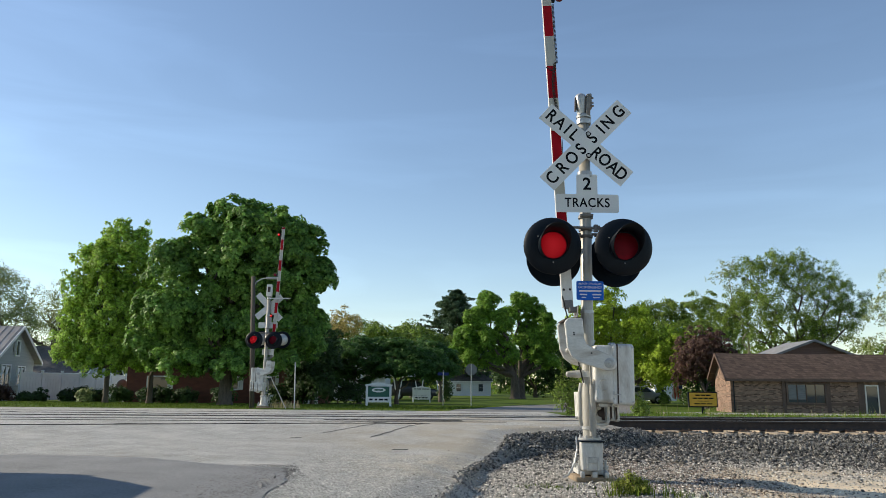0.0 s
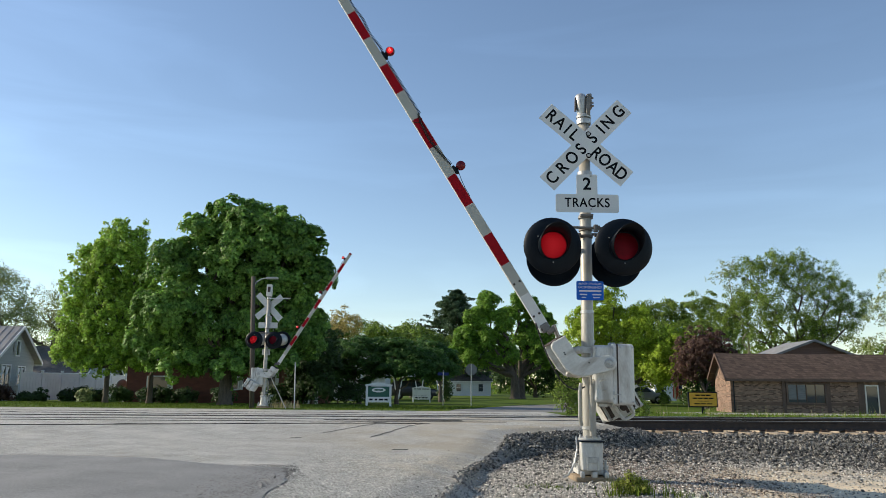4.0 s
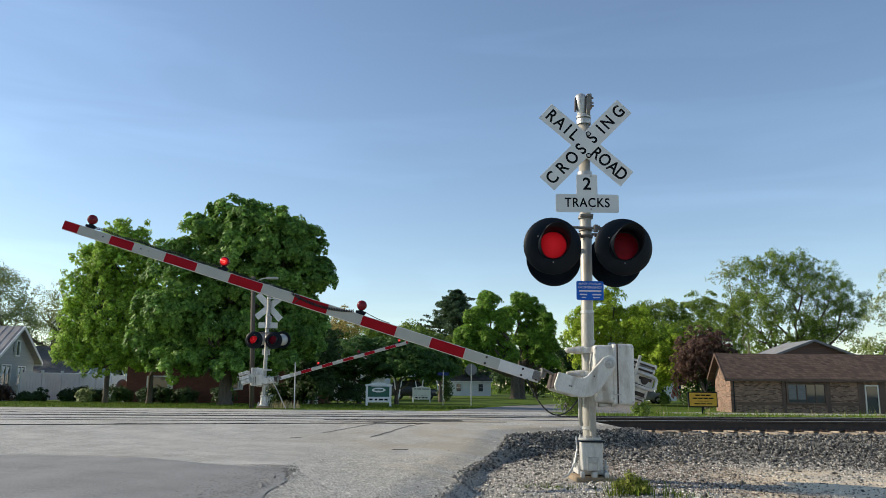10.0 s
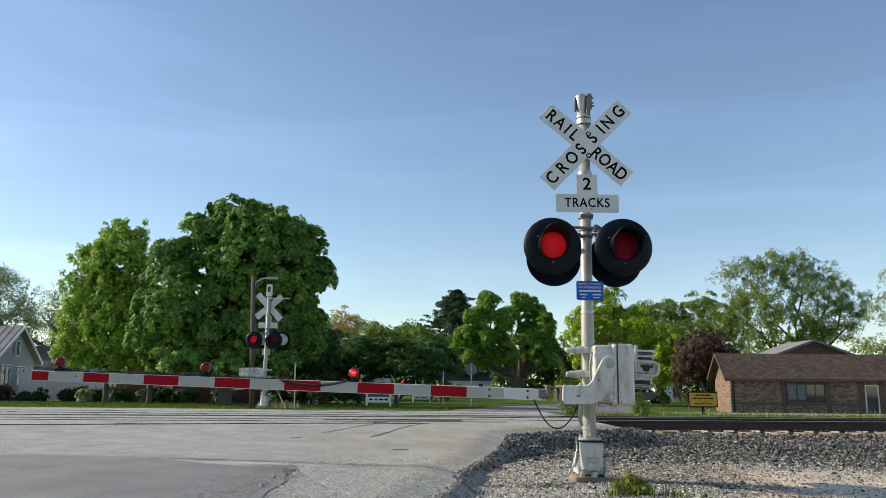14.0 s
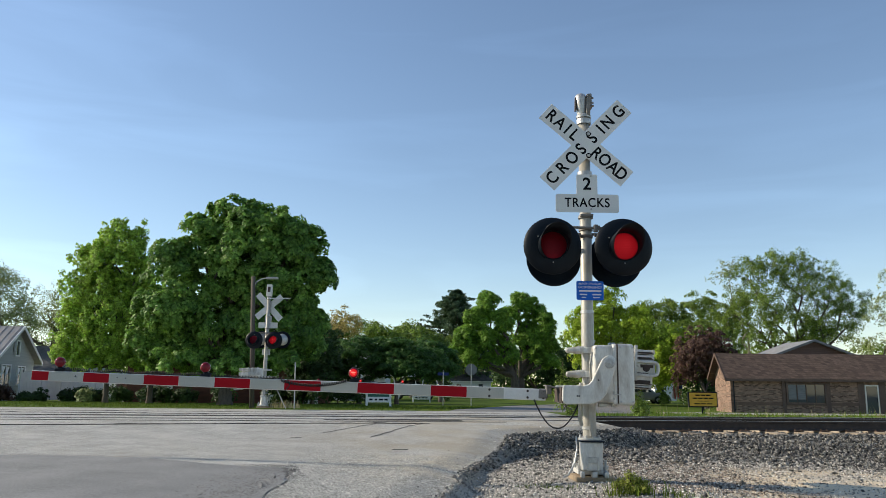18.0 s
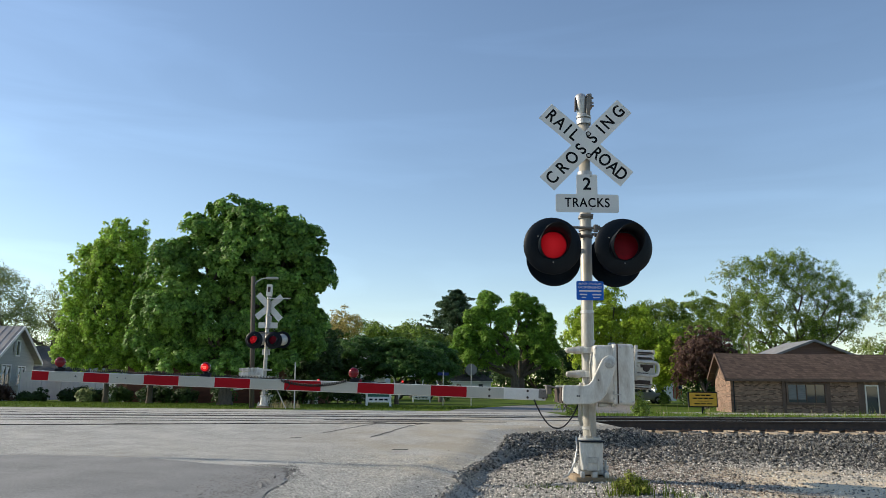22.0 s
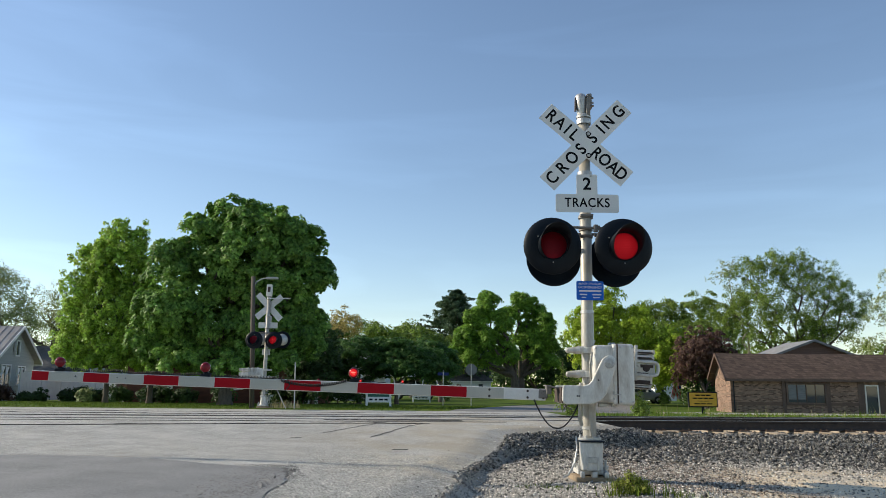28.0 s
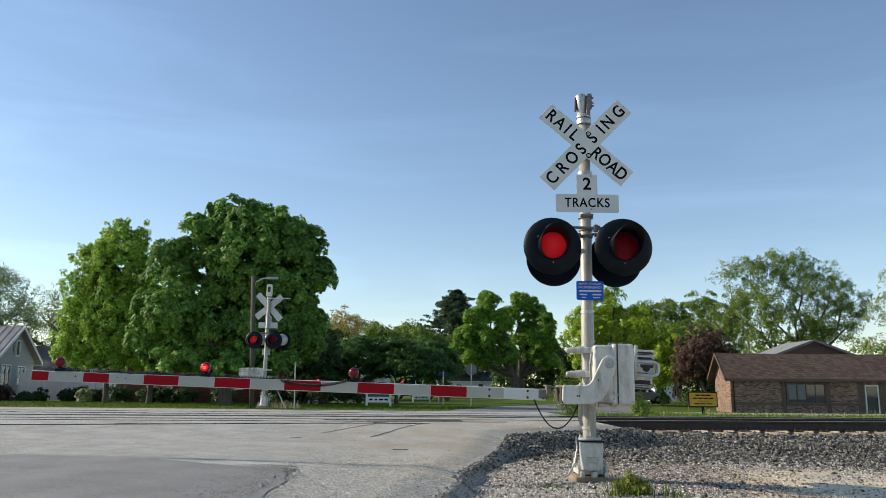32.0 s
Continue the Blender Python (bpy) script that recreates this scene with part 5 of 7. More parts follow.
tree(38.6, 85, "large airy tree with arching limbs behind the office",
     [(-0.8, 13.6, 2.6, 1.6), (1.8, 13.3, 2.5, 1.6), (-3.9, 12.4, 2.2, 1.9), (4.6, 11.7, 2.5, 1.9), (6.8, 9.5, 2.0, 1.9), (-0.4, 10.8, 3.5, 1.9), (3.0, 9.2, 3.1, 1.9), (-3.3, 8.9, 2.8, 2.2), (-5.5, 8.0, 2.2, 2.5), (0.2, 7.0, 3.5, 1.9), (5.2, 6.7, 2.8, 1.6), (7.7, 7.3, 1.3, 1.3), (-4.2, 5.5, 2.5, 1.6), (2.7, 5.1, 3.8, 1.3)],
     L_MID, 0.88, 0.42, 1300, 52, 0.6, 0.135, sub=0.42, seed=27, split=3.0, fill=0.15, twigs=360, up=0.55, long=1.5, lean=1.0, bil=1.0, cover=0.75, tall=1.2, deep=0.5)
tree(38.0, 95, "nearly bare pale tree behind the office", [(-2.3, 14.0, 1.9, 2.2), (-1.4, 11.1, 1.8, 2.9)], L_PALE, 0.84, 0.25, 90, 18, 0.6, 0.18, seed=28, split=6, twigs=150, fill=0.5, bark=M_BARKPALE)
tree(40.5, 70, "green tree at the far end of the office", [(0.1, 6.6, 1.5, 2.6), (1.6, 8.7, 2.1, 2.6), (-1.2, 4.0, 1.5, 1.5)], L_PALE, 0.94, 0.22, 110, 30, 0.5, 0.15, seed=29, split=2, twigs=80)

tree(14.5, 120, "dark leafy trees across the street behind the maples", [(-3.5, 3.6, 3.0, 3.4), (0.5, 4.2, 3.4, 4.0), (4.0, 3.6, 3.2, 3.4), (2.0, 6.5, 3.0, 2.4), (-1.5, 6.0, 2.6, 2.2)], L_DARK, None, 0.3, 420, 40, 0.7, 0.28, seed=81, sub=0.6, bil=1.1)
tree(22.5, 125, "dark leafy trees across the street behind the lime-green one", [(-3.0, 3.4, 3.2, 3.2), (1.0, 4.4, 3.4, 4.2), (4.5, 3.6, 3.0, 3.4)], L_DARK, None, 0.3, 300, 40, 0.7, 0.28, seed=82, sub=0.6, bil=1.1)
tree(26.2, 72, "dark green shrubs behind the purple-leaved tree", [(-2.0, 1.6, 1.8, 1.8), (0.8, 1.8, 1.9, 2.0)], L_DARK, None, 0.1, 200, 40, 0.4, 0.16, seed=83, split=0.5)

# low shrubs
for i, (x, y, r, h, leaf, label) in enumerate((
        (-25.3, 44.4, 0.6, 0.95, L_PURPLE, "purple-leaved shrub in front of the house"),
        (-22.9, 47.5, 0.45, 0.7, L_DARK, "dark rounded shrub along the fence"), (-21.8, 47.0, 0.6, 0.95, L_DARK, "dark rounded shrub along the fence"),
        (-20.6, 46.4, 0.4, 0.6, L_DARK, "dark rounded shrub along the fence"), (-24.1, 45.0, 0.4, 0.45, L_DARK, "low dark shrub along the fence"),
        (-23.3, 45.0, 0.4, 0.5, L_DARK, "low dark shrub along the fence"), (-16.6, 43.8, 0.6, 0.9, L_DARK, "clipped dark shrub by the brick house"),
        (-15.6, 43.8, 0.55, 0.85, L_DARK, "clipped dark shrub by the brick house"), (-14.5, 43.8, 0.6, 0.8, L_DARK, "clipped dark shrub by the brick house"),
        (-18.4, 44.5, 0.6, 0.9, L_DARK, "clipped dark shrub by the brick house"), (-12.3, 43.6, 0.55, 0.8, L_DARK, "clipped dark shrub by the brick house"),
        (-9.2, 43.5, 0.7, 1.0, L_DARK, "clipped dark shrub by the brick house"), (-8.1, 43.5, 0.8, 1.1, L_DARK, "clipped dark shrub by the brick house"),
        (-6.4, 48.0, 0.9, 1.2, L_DARK, "clipped dark shrub by the porch"), (-5.4, 48.0, 0.9, 1.3, L_DARK, "clipped dark shrub by the porch"),
        (0.24, 60, 0.62, 1.95, L_DARK, "upright dark evergreen on the lawn"), (-18.9, 41.0, 0.28, 0.55, L_PALE, "small pale flowering shrub at the lawn edge"),
        (21.5, 60, 0.7, 1.2, L_MID, "green shrub by the office sign"), (20.0, 70, 0.4, 1.5, L_MID, "upright green shrub beside the parked car"), (-26.5, 43.6, 0.6, 0.9, L_DARK, "dark shrub under the house windows"))):
    tree(x, y, label, [(0, h * 0.5, r, h * 0.5), (r * 0.3, h * 0.35, r * 0.8, h * 0.34)], leaf, None, 0.03, 46, 46, 0.16 + 0.12 * r, 0.085 if y < 40 else 0.11, seed=40 + i, split=0.2, fill=0.45, name="shrub")

for x, y, h, r, seed in ((4.0, 25.0, 1.75, 0.42, 71), (4.5, 25.3, 1.2, 0.4, 72), (7.0, 27.5, 0.8, 0.26, 73)):
    tree(x, y, "feathery tall green weed at the road edge", [(0.0, h * 0.3, r, h * 0.3), (r * 0.4, h * 0.62, r * 0.6, h * 0.28), (-r * 0.5, h * 0.55, r * 0.55, h * 0.26), (-r * 0.1, h * 0.85, r * 0.3, h * 0.16)],
         L_MID, None, 0.012, 150, 16, 0.12, 0.05, seed=seed, split=h * 0.25, fill=0.3, name="shrub", sub=0.08, bil=0.16, long=1.8, tall=1.6, twigs=40, group="weeds at the road edge")

# the far line of woods
rs = np.random.RandomState(77)
k = 2600
fx = rs.uniform(-190, 230, k)
fy = 190 + rs.uniform(0, 40, k)
top = 7.5 + 3.0 * np.sin(fx * 0.05) + 2.0 * np.sin(fx * 0.21 + 1) + np.where(fx > 20, 3.0, 0.0) + 4.5 * np.clip((fx - 50) / 25, 0, 1)
fz = -0.6 + rs.rand(k) * np.maximum(top, 4.5)
v = leaf_cloud(np.stack([fx, fy, fz], 1), np.tile([0, -0.6, 0.4], (k, 1)), 16, 1.9, 0.95, 7)
woods = tagged(leaf_mesh("far_woods", v, L_MID, None), "line of distant green spring woods", "woods", kind="stuff")

# ---- houses ----
M_BRICKTAN = shade("tan_brick", (0.12, 0.082, 0.064), (0.35, 0.265, 0.212), 0.9, scale=3.5, fine=9, grain=0.75, lo=0.41, hi=0.59, bump=0.4, depth=0.01, stain=(0.13, 0.085, 0.065), amount=0.7, stain_scale=5.0, stretch=(1.0, 1.0, 3.2))


def bricks(m, tones, mortar, wide, high, joint=0.012):
    """Courses of bricks over a material: tones spread brick by brick, with recessed mortar."""
    nt = m.node_tree
    N, L = nt.nodes, nt.links
    base = N["Principled BSDF"].inputs["Base Color"]
    old = base.links[0].from_socket
    tc = N.new("ShaderNodeTexCoord")
    sep = N.new("ShaderNodeSeparateXYZ")
    L.new(tc.outputs["Object"], sep.inputs[0])
    add = N.new("ShaderNodeMath")
    L.new(sep.outputs[0], add.inputs[0])
    L.new(sep.outputs[1], add.inputs[1])
    com = N.new("ShaderNodeCombineXYZ")
    L.new(add.outputs[0], com.inputs[0])
    L.new(sep.outputs[2], com.inputs[1])
    tex = N.new("ShaderNodeTexBrick")
    tex.inputs["Scale"].default_value = 1.0
    tex.inputs["Brick Width"].default_value, tex.inputs["Row Height"].default_value = wide, high
    tex.inputs["Mortar Size"].default_value, tex.inputs["Mortar Smooth"].default_value = joint, 0.3
    tex.inputs["Color1"].default_value, tex.inputs["Color2"].default_value = (*tones[0], 1), (*tones[1], 1)
    tex.inputs["Mortar"].default_value = (*mortar, 1)
    L.new(com.outputs[0], tex.inputs["Vector"])
    mx = N.new("ShaderNodeMix")
    mx.data_type = "RGBA"
    mx.blend_type = "OVERLAY"
    mx.inputs[0].default_value = 0.45
    L.new(tex.outputs["Color"], mx.inputs[6])
    L.new(old, mx.inputs[7])
    L.new(mx.outputs[2], base)


bricks(M_BRICKTAN, ((0.10, 0.058, 0.042), (0.44, 0.30, 0.22)), (0.30, 0.24, 0.19), 0.24, 0.085)
M_BRICKBAND = shade("dark_brick_band", (0.12, 0.075, 0.055), (0.17, 0.11, 0.08), 0.9, scale=3, fine=20, bump=0.3)
M_BRICKRED = shade("red_brick", (0.11, 0.04, 0.028), (0.19, 0.07, 0.045), 0.9, scale=2, fine=18, bump=0.4, stretch=(1, 1, 3))
M_SHINGLE = shade("brown_shingle", (0.09, 0.061, 0.047), (0.20, 0.142, 0.112), 0.95, scale=1.2, fine=7, lo=0.41, hi=0.59, grain=0.6, bump=0.5, depth=0.02, stretch=(1, 2.2, 2.2))
bricks(M_SHINGLE, ((0.095, 0.064, 0.05), (0.185, 0.13, 0.10)), (0.07, 0.05, 0.04), 0.3, 0.14, 0.01)
M_SHINGLEGREY = shade("grey_shingle", (0.16, 0.165, 0.17), (0.26, 0.265, 0.27), 0.95, scale=1.5, fine=10, bump=0.4)
M_SHINGLEDARK = shade("dark_shingle", (0.06, 0.058, 0.056), (0.12, 0.115, 0.11), 0.95, scale=1.5, fine=10, bump=0.4)
M_BROWNTRIM = shade("brown_trim", (0.075, 0.045, 0.032), (0.12, 0.075, 0.055), 0.6, scale=3, fine=30, bump=0.1)
M_BROWNSIDING = shade("brown_siding", (0.10, 0.06, 0.048), (0.15, 0.095, 0.075), 0.8, scale=2, fine=20, bump=0.2, stretch=(0.3, 0.3, 6))
M_WHITESIDE = shade("white_siding", (0.62, 0.63, 0.63), (0.76, 0.76, 0.75), 0.6, scale=2, fine=20, bump=0.15, stretch=(0.3, 0.3, 7))
M_GREYSIDE = shade("pale_grey_siding", (0.30, 0.325, 0.30), (0.40, 0.42, 0.39), 0.7, scale=2, fine=20, bump=0.25, stretch=(0.3, 0.3, 6))
M_WHITE = shade("white_paint", (0.70, 0.70, 0.68), (0.82, 0.82, 0.80), 0.5, scale=3, fine=40, bump=0.06, stain=(0.55, 0.54, 0.5), amount=0.4)
M_VINYL = shade("white_vinyl", (0.62, 0.62, 0.60), (0.72, 0.72, 0.69), 0.4, scale=2, fine=30, bump=0.05, stain=(0.55, 0.55, 0.52), amount=0.5)
M_TIN = shade("ribbed_metal_roof", (0.28, 0.26, 0.24), (0.40, 0.375, 0.35), 0.5, 0.3, scale=2, fine=20, bump=0.08, stain=(0.36, 0.28, 0.22), amount=0.5)
M_GLASS = glass("window_glass")
M_BLIND = shade("window_blind", (0.13, 0.14, 0.145), (0.20, 0.21, 0.21), 0.8, scale=2, fine=30, bump=0.1, stretch=(1, 1, 8))
M_GREENBOARD = shade("green_board", (0.015, 0.09, 0.06), (0.025, 0.12, 0.08), 0.5, scale=4, fine=40, bump=0.05)
M_YELLOWBOARD = shade("yellow_board", (0.62, 0.31, 0.02), (0.76, 0.40, 0.03), 0.5, scale=4, fine=40, bump=0.05)
M_DARKRED = shade("flag_red", (0.42, 0.02, 0.03), (0.52, 0.03, 0.04), 0.8, scale=4, fine=40, bump=0.05)
M_NAVY = shade("flag_blue", (0.015, 0.03, 0.14), (0.02, 0.04, 0.18), 0.8, scale=4, fine=40, bump=0.05)
M_SIGNGREY = shade("sign_back_grey", (0.13, 0.135, 0.14), (0.20, 0.205, 0.21), 0.5, 0.4, scale=4, fine=40, bump=0.05)
M_CARGREY = shade("silver_grey_car_paint", (0.33, 0.36, 0.41), (0.40, 0.43, 0.48), 0.3, 0.4, scale=2, fine=40, bump=0, coat=0.6)
M_CARDARK = shade("dark_car_paint", (0.03, 0.032, 0.036), (0.045, 0.047, 0.052), 0.3, 0.4, scale=2, fine=40, bump=0, coat=0.6)
M_TYRE = shade("tyre", (0.012, 0.012, 0.012), (0.025, 0.025, 0.025), 0.85, scale=9, fine=50, bump=0.2)


def window(parent, c, w, h, cols=2, rows_=1, frame_mat=None, back=True, face=-1, fr=0.07, name="window"):
    """A framed window standing 30 mm proud of a wall that looks down -y."""
    frame_mat = frame_mat or M_WHITE
    x, y, z = c
    bm = B()
    for dx, dz, sx_, sz_ in ((0, h / 2 + fr / 2, w + 2 * fr, fr), (0, -h / 2 - fr / 2, w + 2 * fr, fr), (-w / 2 - fr / 2, 0, fr, h), (w / 2 + fr / 2, 0, fr, h)):
        box(bm, (x + dx, y - 0.03, z + dz), (sx_, 0.1, sz_), bev=0.006, seg=1)
    win = part(name, bm, frame_mat, parent)
    for i in range(cols):
        for j in range(rows_):
            bm = B()
            pw, ph = w / cols, h / rows_
            box(bm, (x - w / 2 + pw * (i + 0.5), y - 0.012, z - h / 2 + ph * (j + 0.5)), (pw - 0.035, 0.012, ph - 0.035))
            part("pane", bm, M_GLASS, win, "dark window pane")
    bm = B()
    for i in range(1, cols):
        box(bm, (x - w / 2 + w * i / cols, y - 0.03, z), (0.04, 0.05, h))
    for j in range(1, rows_):
        box(bm, (x, y - 0.03, z - h / 2 + h * j / rows_), (w, 0.05, 0.04))
    if cols > 1 or rows_ > 1:
        part("mullion", bm, frame_mat, win)
    return win


def gabled(name, m, label, w, d, wall_h, rise, wall_mat, roof_mat, trim_mat, along="x", over=0.35, gable_mat=None, category="house"):
    """A house w along x and d along y with a gable roof; walls, gables, roof slopes and fascias are parts. Its front looks down -y."""
    h = root(name, m, label, category)
    t = 0.2
    for nm, c, s in (("wall", (0, -d / 2 + t / 2, wall_h / 2), (w, t, wall_h)), ("wall", (0, d / 2 - t / 2, wall_h / 2), (w, t, wall_h)),
                     ("wall", (-w / 2 + t / 2, 0, wall_h / 2), (t, d - 2 * t, wall_h)), ("wall", (w / 2 - t / 2, 0, wall_h / 2), (t, d - 2 * t, wall_h))):
        bm = B()
        box(bm, c, s)
        part(nm, bm, wall_mat, h)
    if along == "x":
        span, length, turn = d, w, 0
    else:
        span, length, turn = w, d, 90
    q = pose(0, 0, 0, 0, 0, turn)
    for e in (-1, 1):
        bm = B()
        a = e * (length / 2 - 0.01)
        b2 = e * (length / 2 - t)
        pts = [(-span / 2, wall_h), (span / 2, wall_h), (0, wall_h + rise)]
        va = [bm.verts.new(q @ Vector((a, p, z))) for p, z in pts]
        vb = [bm.verts.new(q @ Vector((b2, p, z))) for p, z in pts]
        bm.faces.new(va)
        bm.faces.new(vb[::-1])
        for i in range(3):
            bm.faces.new((va[i], va[(i + 1) % 3], vb[(i + 1) % 3], vb[i]))
        bmesh.ops.recalc_face_normals(bm, faces=bm.faces)
        part("gable", bm, gable_mat or wall_mat, h)
    slope = math.atan2(rise, span / 2)
    run = math.hypot(rise, span / 2) + over
    for e in (-1, 1):
        bm = B()
        box(bm, (0, 0, 0), (length + 2 * over, run, 0.12))
        mid = Vector((0, e * (span / 4 + over / 2 * math.cos(slope)), wall_h + rise / 2 - over / 2 * math.sin(slope) + 0.07))
        bmesh.ops.transform(bm, matrix=q @ Matrix.Translation(mid) @ pose(0, 0, 0, -e * math.degrees(slope), 0, 0), verts=bm.verts)
        roof = part("roof", bm, roof_mat, h)
        bm = B()
        y = e * (span / 2 + over * math.cos(slope))
        z = wall_h - over * math.sin(slope)
        box(bm, (0, 0, 0), (length + 2 * over, 0.03, 0.16))
        bmesh.ops.transform(bm, matrix=q @ pose(0, y + e * 0.02, z + 0.02), verts=bm.verts)
        part("fascia", bm, trim_mat, roof)
        for f in (-1, 1):
            bm = B()
            box(bm, (0, 0, 0), (0.04, run, 0.17))
            bmesh.ops.transform(bm, matrix=q @ Matrix.Translation(mid + Vector((f * (length / 2 + over + 0.015), 0, 0.0))) @ pose(0, 0, 0, -e * math.degrees(slope), 0, 0), verts=bm.verts)
            part("rake_board", bm, trim_mat, roof)
    return h


# brick office beyond the tracks
office = gabled("brick_office", pose(32.6, 55.0, -0.92, 0, 0, -2.0), "long low tan brick office with brown shingle roof", 25.0, 3.3, 2.66, 1.5, M_BRICKTAN, M_SHINGLE, M_BROWNTRIM, over=0.45, category="office building")
fy0 = -1.65
bm = B()
box(bm, (0, fy0 - 0.012, 0.78), (25.0, 0.03, 0.2))
part("brick_band", bm, M_BRICKBAND, office, "band of dark brick under the windows")
for wx in (-7.35,):
    win = window(office, (wx, fy0, 1.47), 2.5, 1.3, 4, 1, M_BROWNTRIM, fr=0.12)
    for i in range(2):
        bm = B()
        box(bm, (wx - 0.94 + i * 0.625, fy0 - 0.022, 1.58), (0.52, 0.006, 1.0))
        part("blind", bm, M_BLIND, win, "pale window blind")
    for sxx in (-1, 1):
        bm = B()
        box(bm, (wx + sxx * 1.52, fy0 - 0.02, 1.2), (0.26, 0.05, 2.36))
        part("pilaster", bm, M_BROWNTRIM, office)
bm = B()
box(bm, (-2.9, fy0 - 0.02, 1.08), (0.95, 0.05, 2.1), bev=0.01)
dr = part("door", bm, M_SIGNBACK, office, "aluminium framed glass door")
bm = B()
box(bm, (-2.9, fy0 - 0.05, 1.1), (0.74, 0.012, 1.85))
part("pane", bm, M_GLASS, dr)
bm = B()
box(bm, (-2.57, fy0 - 0.08, 1.05), (0.03, 0.03, 0.3))
part("handle", bm, M_BLACK, dr)
for sxx in (-0.72, 0.72):
    bm = B()
    box(bm, (-2.9 + sxx, fy0 - 0.015, 1.2), (0.42, 0.05, 2.38))
    part("door_surround", bm, M_BROWNTRIM, office)
bm = B()
box(bm, (-1.7, fy0 - 0.06, 1.5), (0.25, 0.12, 0.3), bev=0.03)
part("wall_lamp", bm, M_BLACK, office)
bm = B()
rod(bm, (-12.3, fy0 - 0.06, 0.05), (-12.3, fy0 - 0.06, 2.3), 0.045, n=8)
part("downspout", bm, M_BLACK, office, "dark downspout at the corner")
for k in (0, 1):
    window(office, (1.8 + 4.2 * k, fy0, 1.47), 2.2, 1.3, 4, 1, M_BROWNTRIM, fr=0.12)
wing = gabled("rear_wing", pose(28.9, 62.0, -0.9), "wing with grey roof and dark brown gable behind the office", 7.0, 4.4, 4.15, 1.3, M_BROWNSIDING, M_SHINGLEGREY, M_SIGNGREY, along="y", over=0.4, category="building")

bm = B()
box(bm, (29.5, 47.0, -0.78), (31.0, 8.6, 0.14))
tagged(part("pavement_office", bm, M_CONCRETE), "pale concrete parking strip before the office", "pavement", kind="structure")

# pale house with the ribbed metal roof
LH = pose(-29.5, 46.5, -0.58, 0, 0, 7)
left_house = gabled("house", LH, "pale grey sided house with ribbed metal roof", 7.0, 6.0, 2.75, 1.9, M_GREYSIDE, M_TIN, M_WHITE, over=0.4)
for i in range(19):
    for e in (-1, 1):
        bm = B()
        sl = math.atan2(1.9, 3.0)
        run = math.hypot(1.9, 3.0) + 0.4
        box(bm, (0, 0, 0), (0.045, run, 0.045))
        mid = Vector((-3.75 + i * 0.415, e * (1.5 + 0.2 * math.cos(sl)), 2.75 + 0.95 - 0.2 * math.sin(sl) + 0.145))
        bmesh.ops.transform(bm, matrix=Matrix.Translation(mid) @ pose(0, 0, 0, -e * math.degrees(sl), 0, 0), verts=bm.verts)
        part("roof_rib", bm, M_TIN, left_house)
# windows in its gable wall, which looks along +x
for yy, zz, ww, hh in ((-1.1, 1.8, 1.15, 1.15), (1.05, 1.8, 1.0, 1.05), (0.25, 3.45, 0.45, 0.85)):
    holder = window(left_house, (0, 0, 0), ww, hh, 2 if ww > 0.5 else 1, 1, M_WHITE, name="window")
    holder.matrix_basis = pose(3.5, yy, zz, 0, 0, 90)
    if zz < 2.5:
        for k in (-1, 1):
            bm = B()
            quad(bm, (k * ww / 4 - ww * 0.2, -0.022, hh * 0.45), (k * ww / 4 - ww * 0.2, -0.022, -hh * 0.05), (k * ww / 4, -0.022, hh * 0.1), (k * ww / 4 + ww * 0.2, -0.022, hh * 0.45))
            part("curtain", bm, M_WHITE, holder, "white drawn-back curtain")
    else:
        for k in (-1, 1):
            bm = B()
            turned(bm, [(0, 0.02), (0.2, 0.02), (0.22, 0)], pose(k * 0.42, -0.04, 0, 90, 0, 0) @ Matrix.Diagonal((0.7, 1.9, 1, 1)), 20)
            part("shutter", bm, M_GREYSIDE, holder)
tagged(gabled("house", pose(-39.5, 80, -0.6), "grey house with dark shingle roof behind the fence", 9, 8, 2.5, 2.6, M_GREYSIDE, M_SHINGLEDARK, M_WHITE))

# white vinyl fence
fence = root("vinyl_fence", pose(-24.7, 45.4, -0.32, 0, 0, math.degrees(math.atan2(14.0, 0.9))), "tall white vinyl privacy fence", "fence")
for i in range(7):
    bm = B()
    box(bm, (i * 2.18, 0, 0.9), (0.12, 0.12, 1.86), bev=0.01)
    box(bm, (i * 2.18, 0, 1.85), (0.15, 0.15, 0.05), bev=0.015)
    part("post", bm, M_VINYL, fence)
    if i < 6:
        for nm, z, h in (("rail", 1.68, 0.1), ("rail", 0.12, 0.1), ("top_panel", 1.52, 0.24)):
            bm = B()
            box(bm, (i * 2.18 + 1.09, 0, z), (2.06, 0.05 if nm == "rail" else 0.02, h), bev=0.005, seg=1)
            part(nm, bm, M_VINYL, fence)
        for k in range(7):
            bm = B()
            box(bm, (i * 2.18 + 0.2 + k * 0.297, 0, 0.78), (0.285, 0.025, 1.24), bev=0.006, seg=1)
            part("slat", bm, M_VINYL, fence)
fence2 = root("shed", pose(-21.0, 57.0, -0.45), "small white shed at the end of the fence", "shed")
bm = B()
box(bm, (0, 0, 0.85), (2.6, 2.0, 1.7))
part("wall", bm, M_WHITESIDE, fence2)
bm = B()
box(bm, (0, 0, 1.75), (2.9, 2.3, 0.12), bev=0.02)
part("roof", bm, M_WHITE, fence2)

# red brick house in the maple's shade
brick_house = gabled("brick_house", pose(-13.0, 49.0, -0.42), "low red brick house shaded by a maple", 11.0, 7.0, 2.5, 0.8, M_BRICKRED, M_SHINGLEDARK, M_BROWNTRIM, over=0.3)
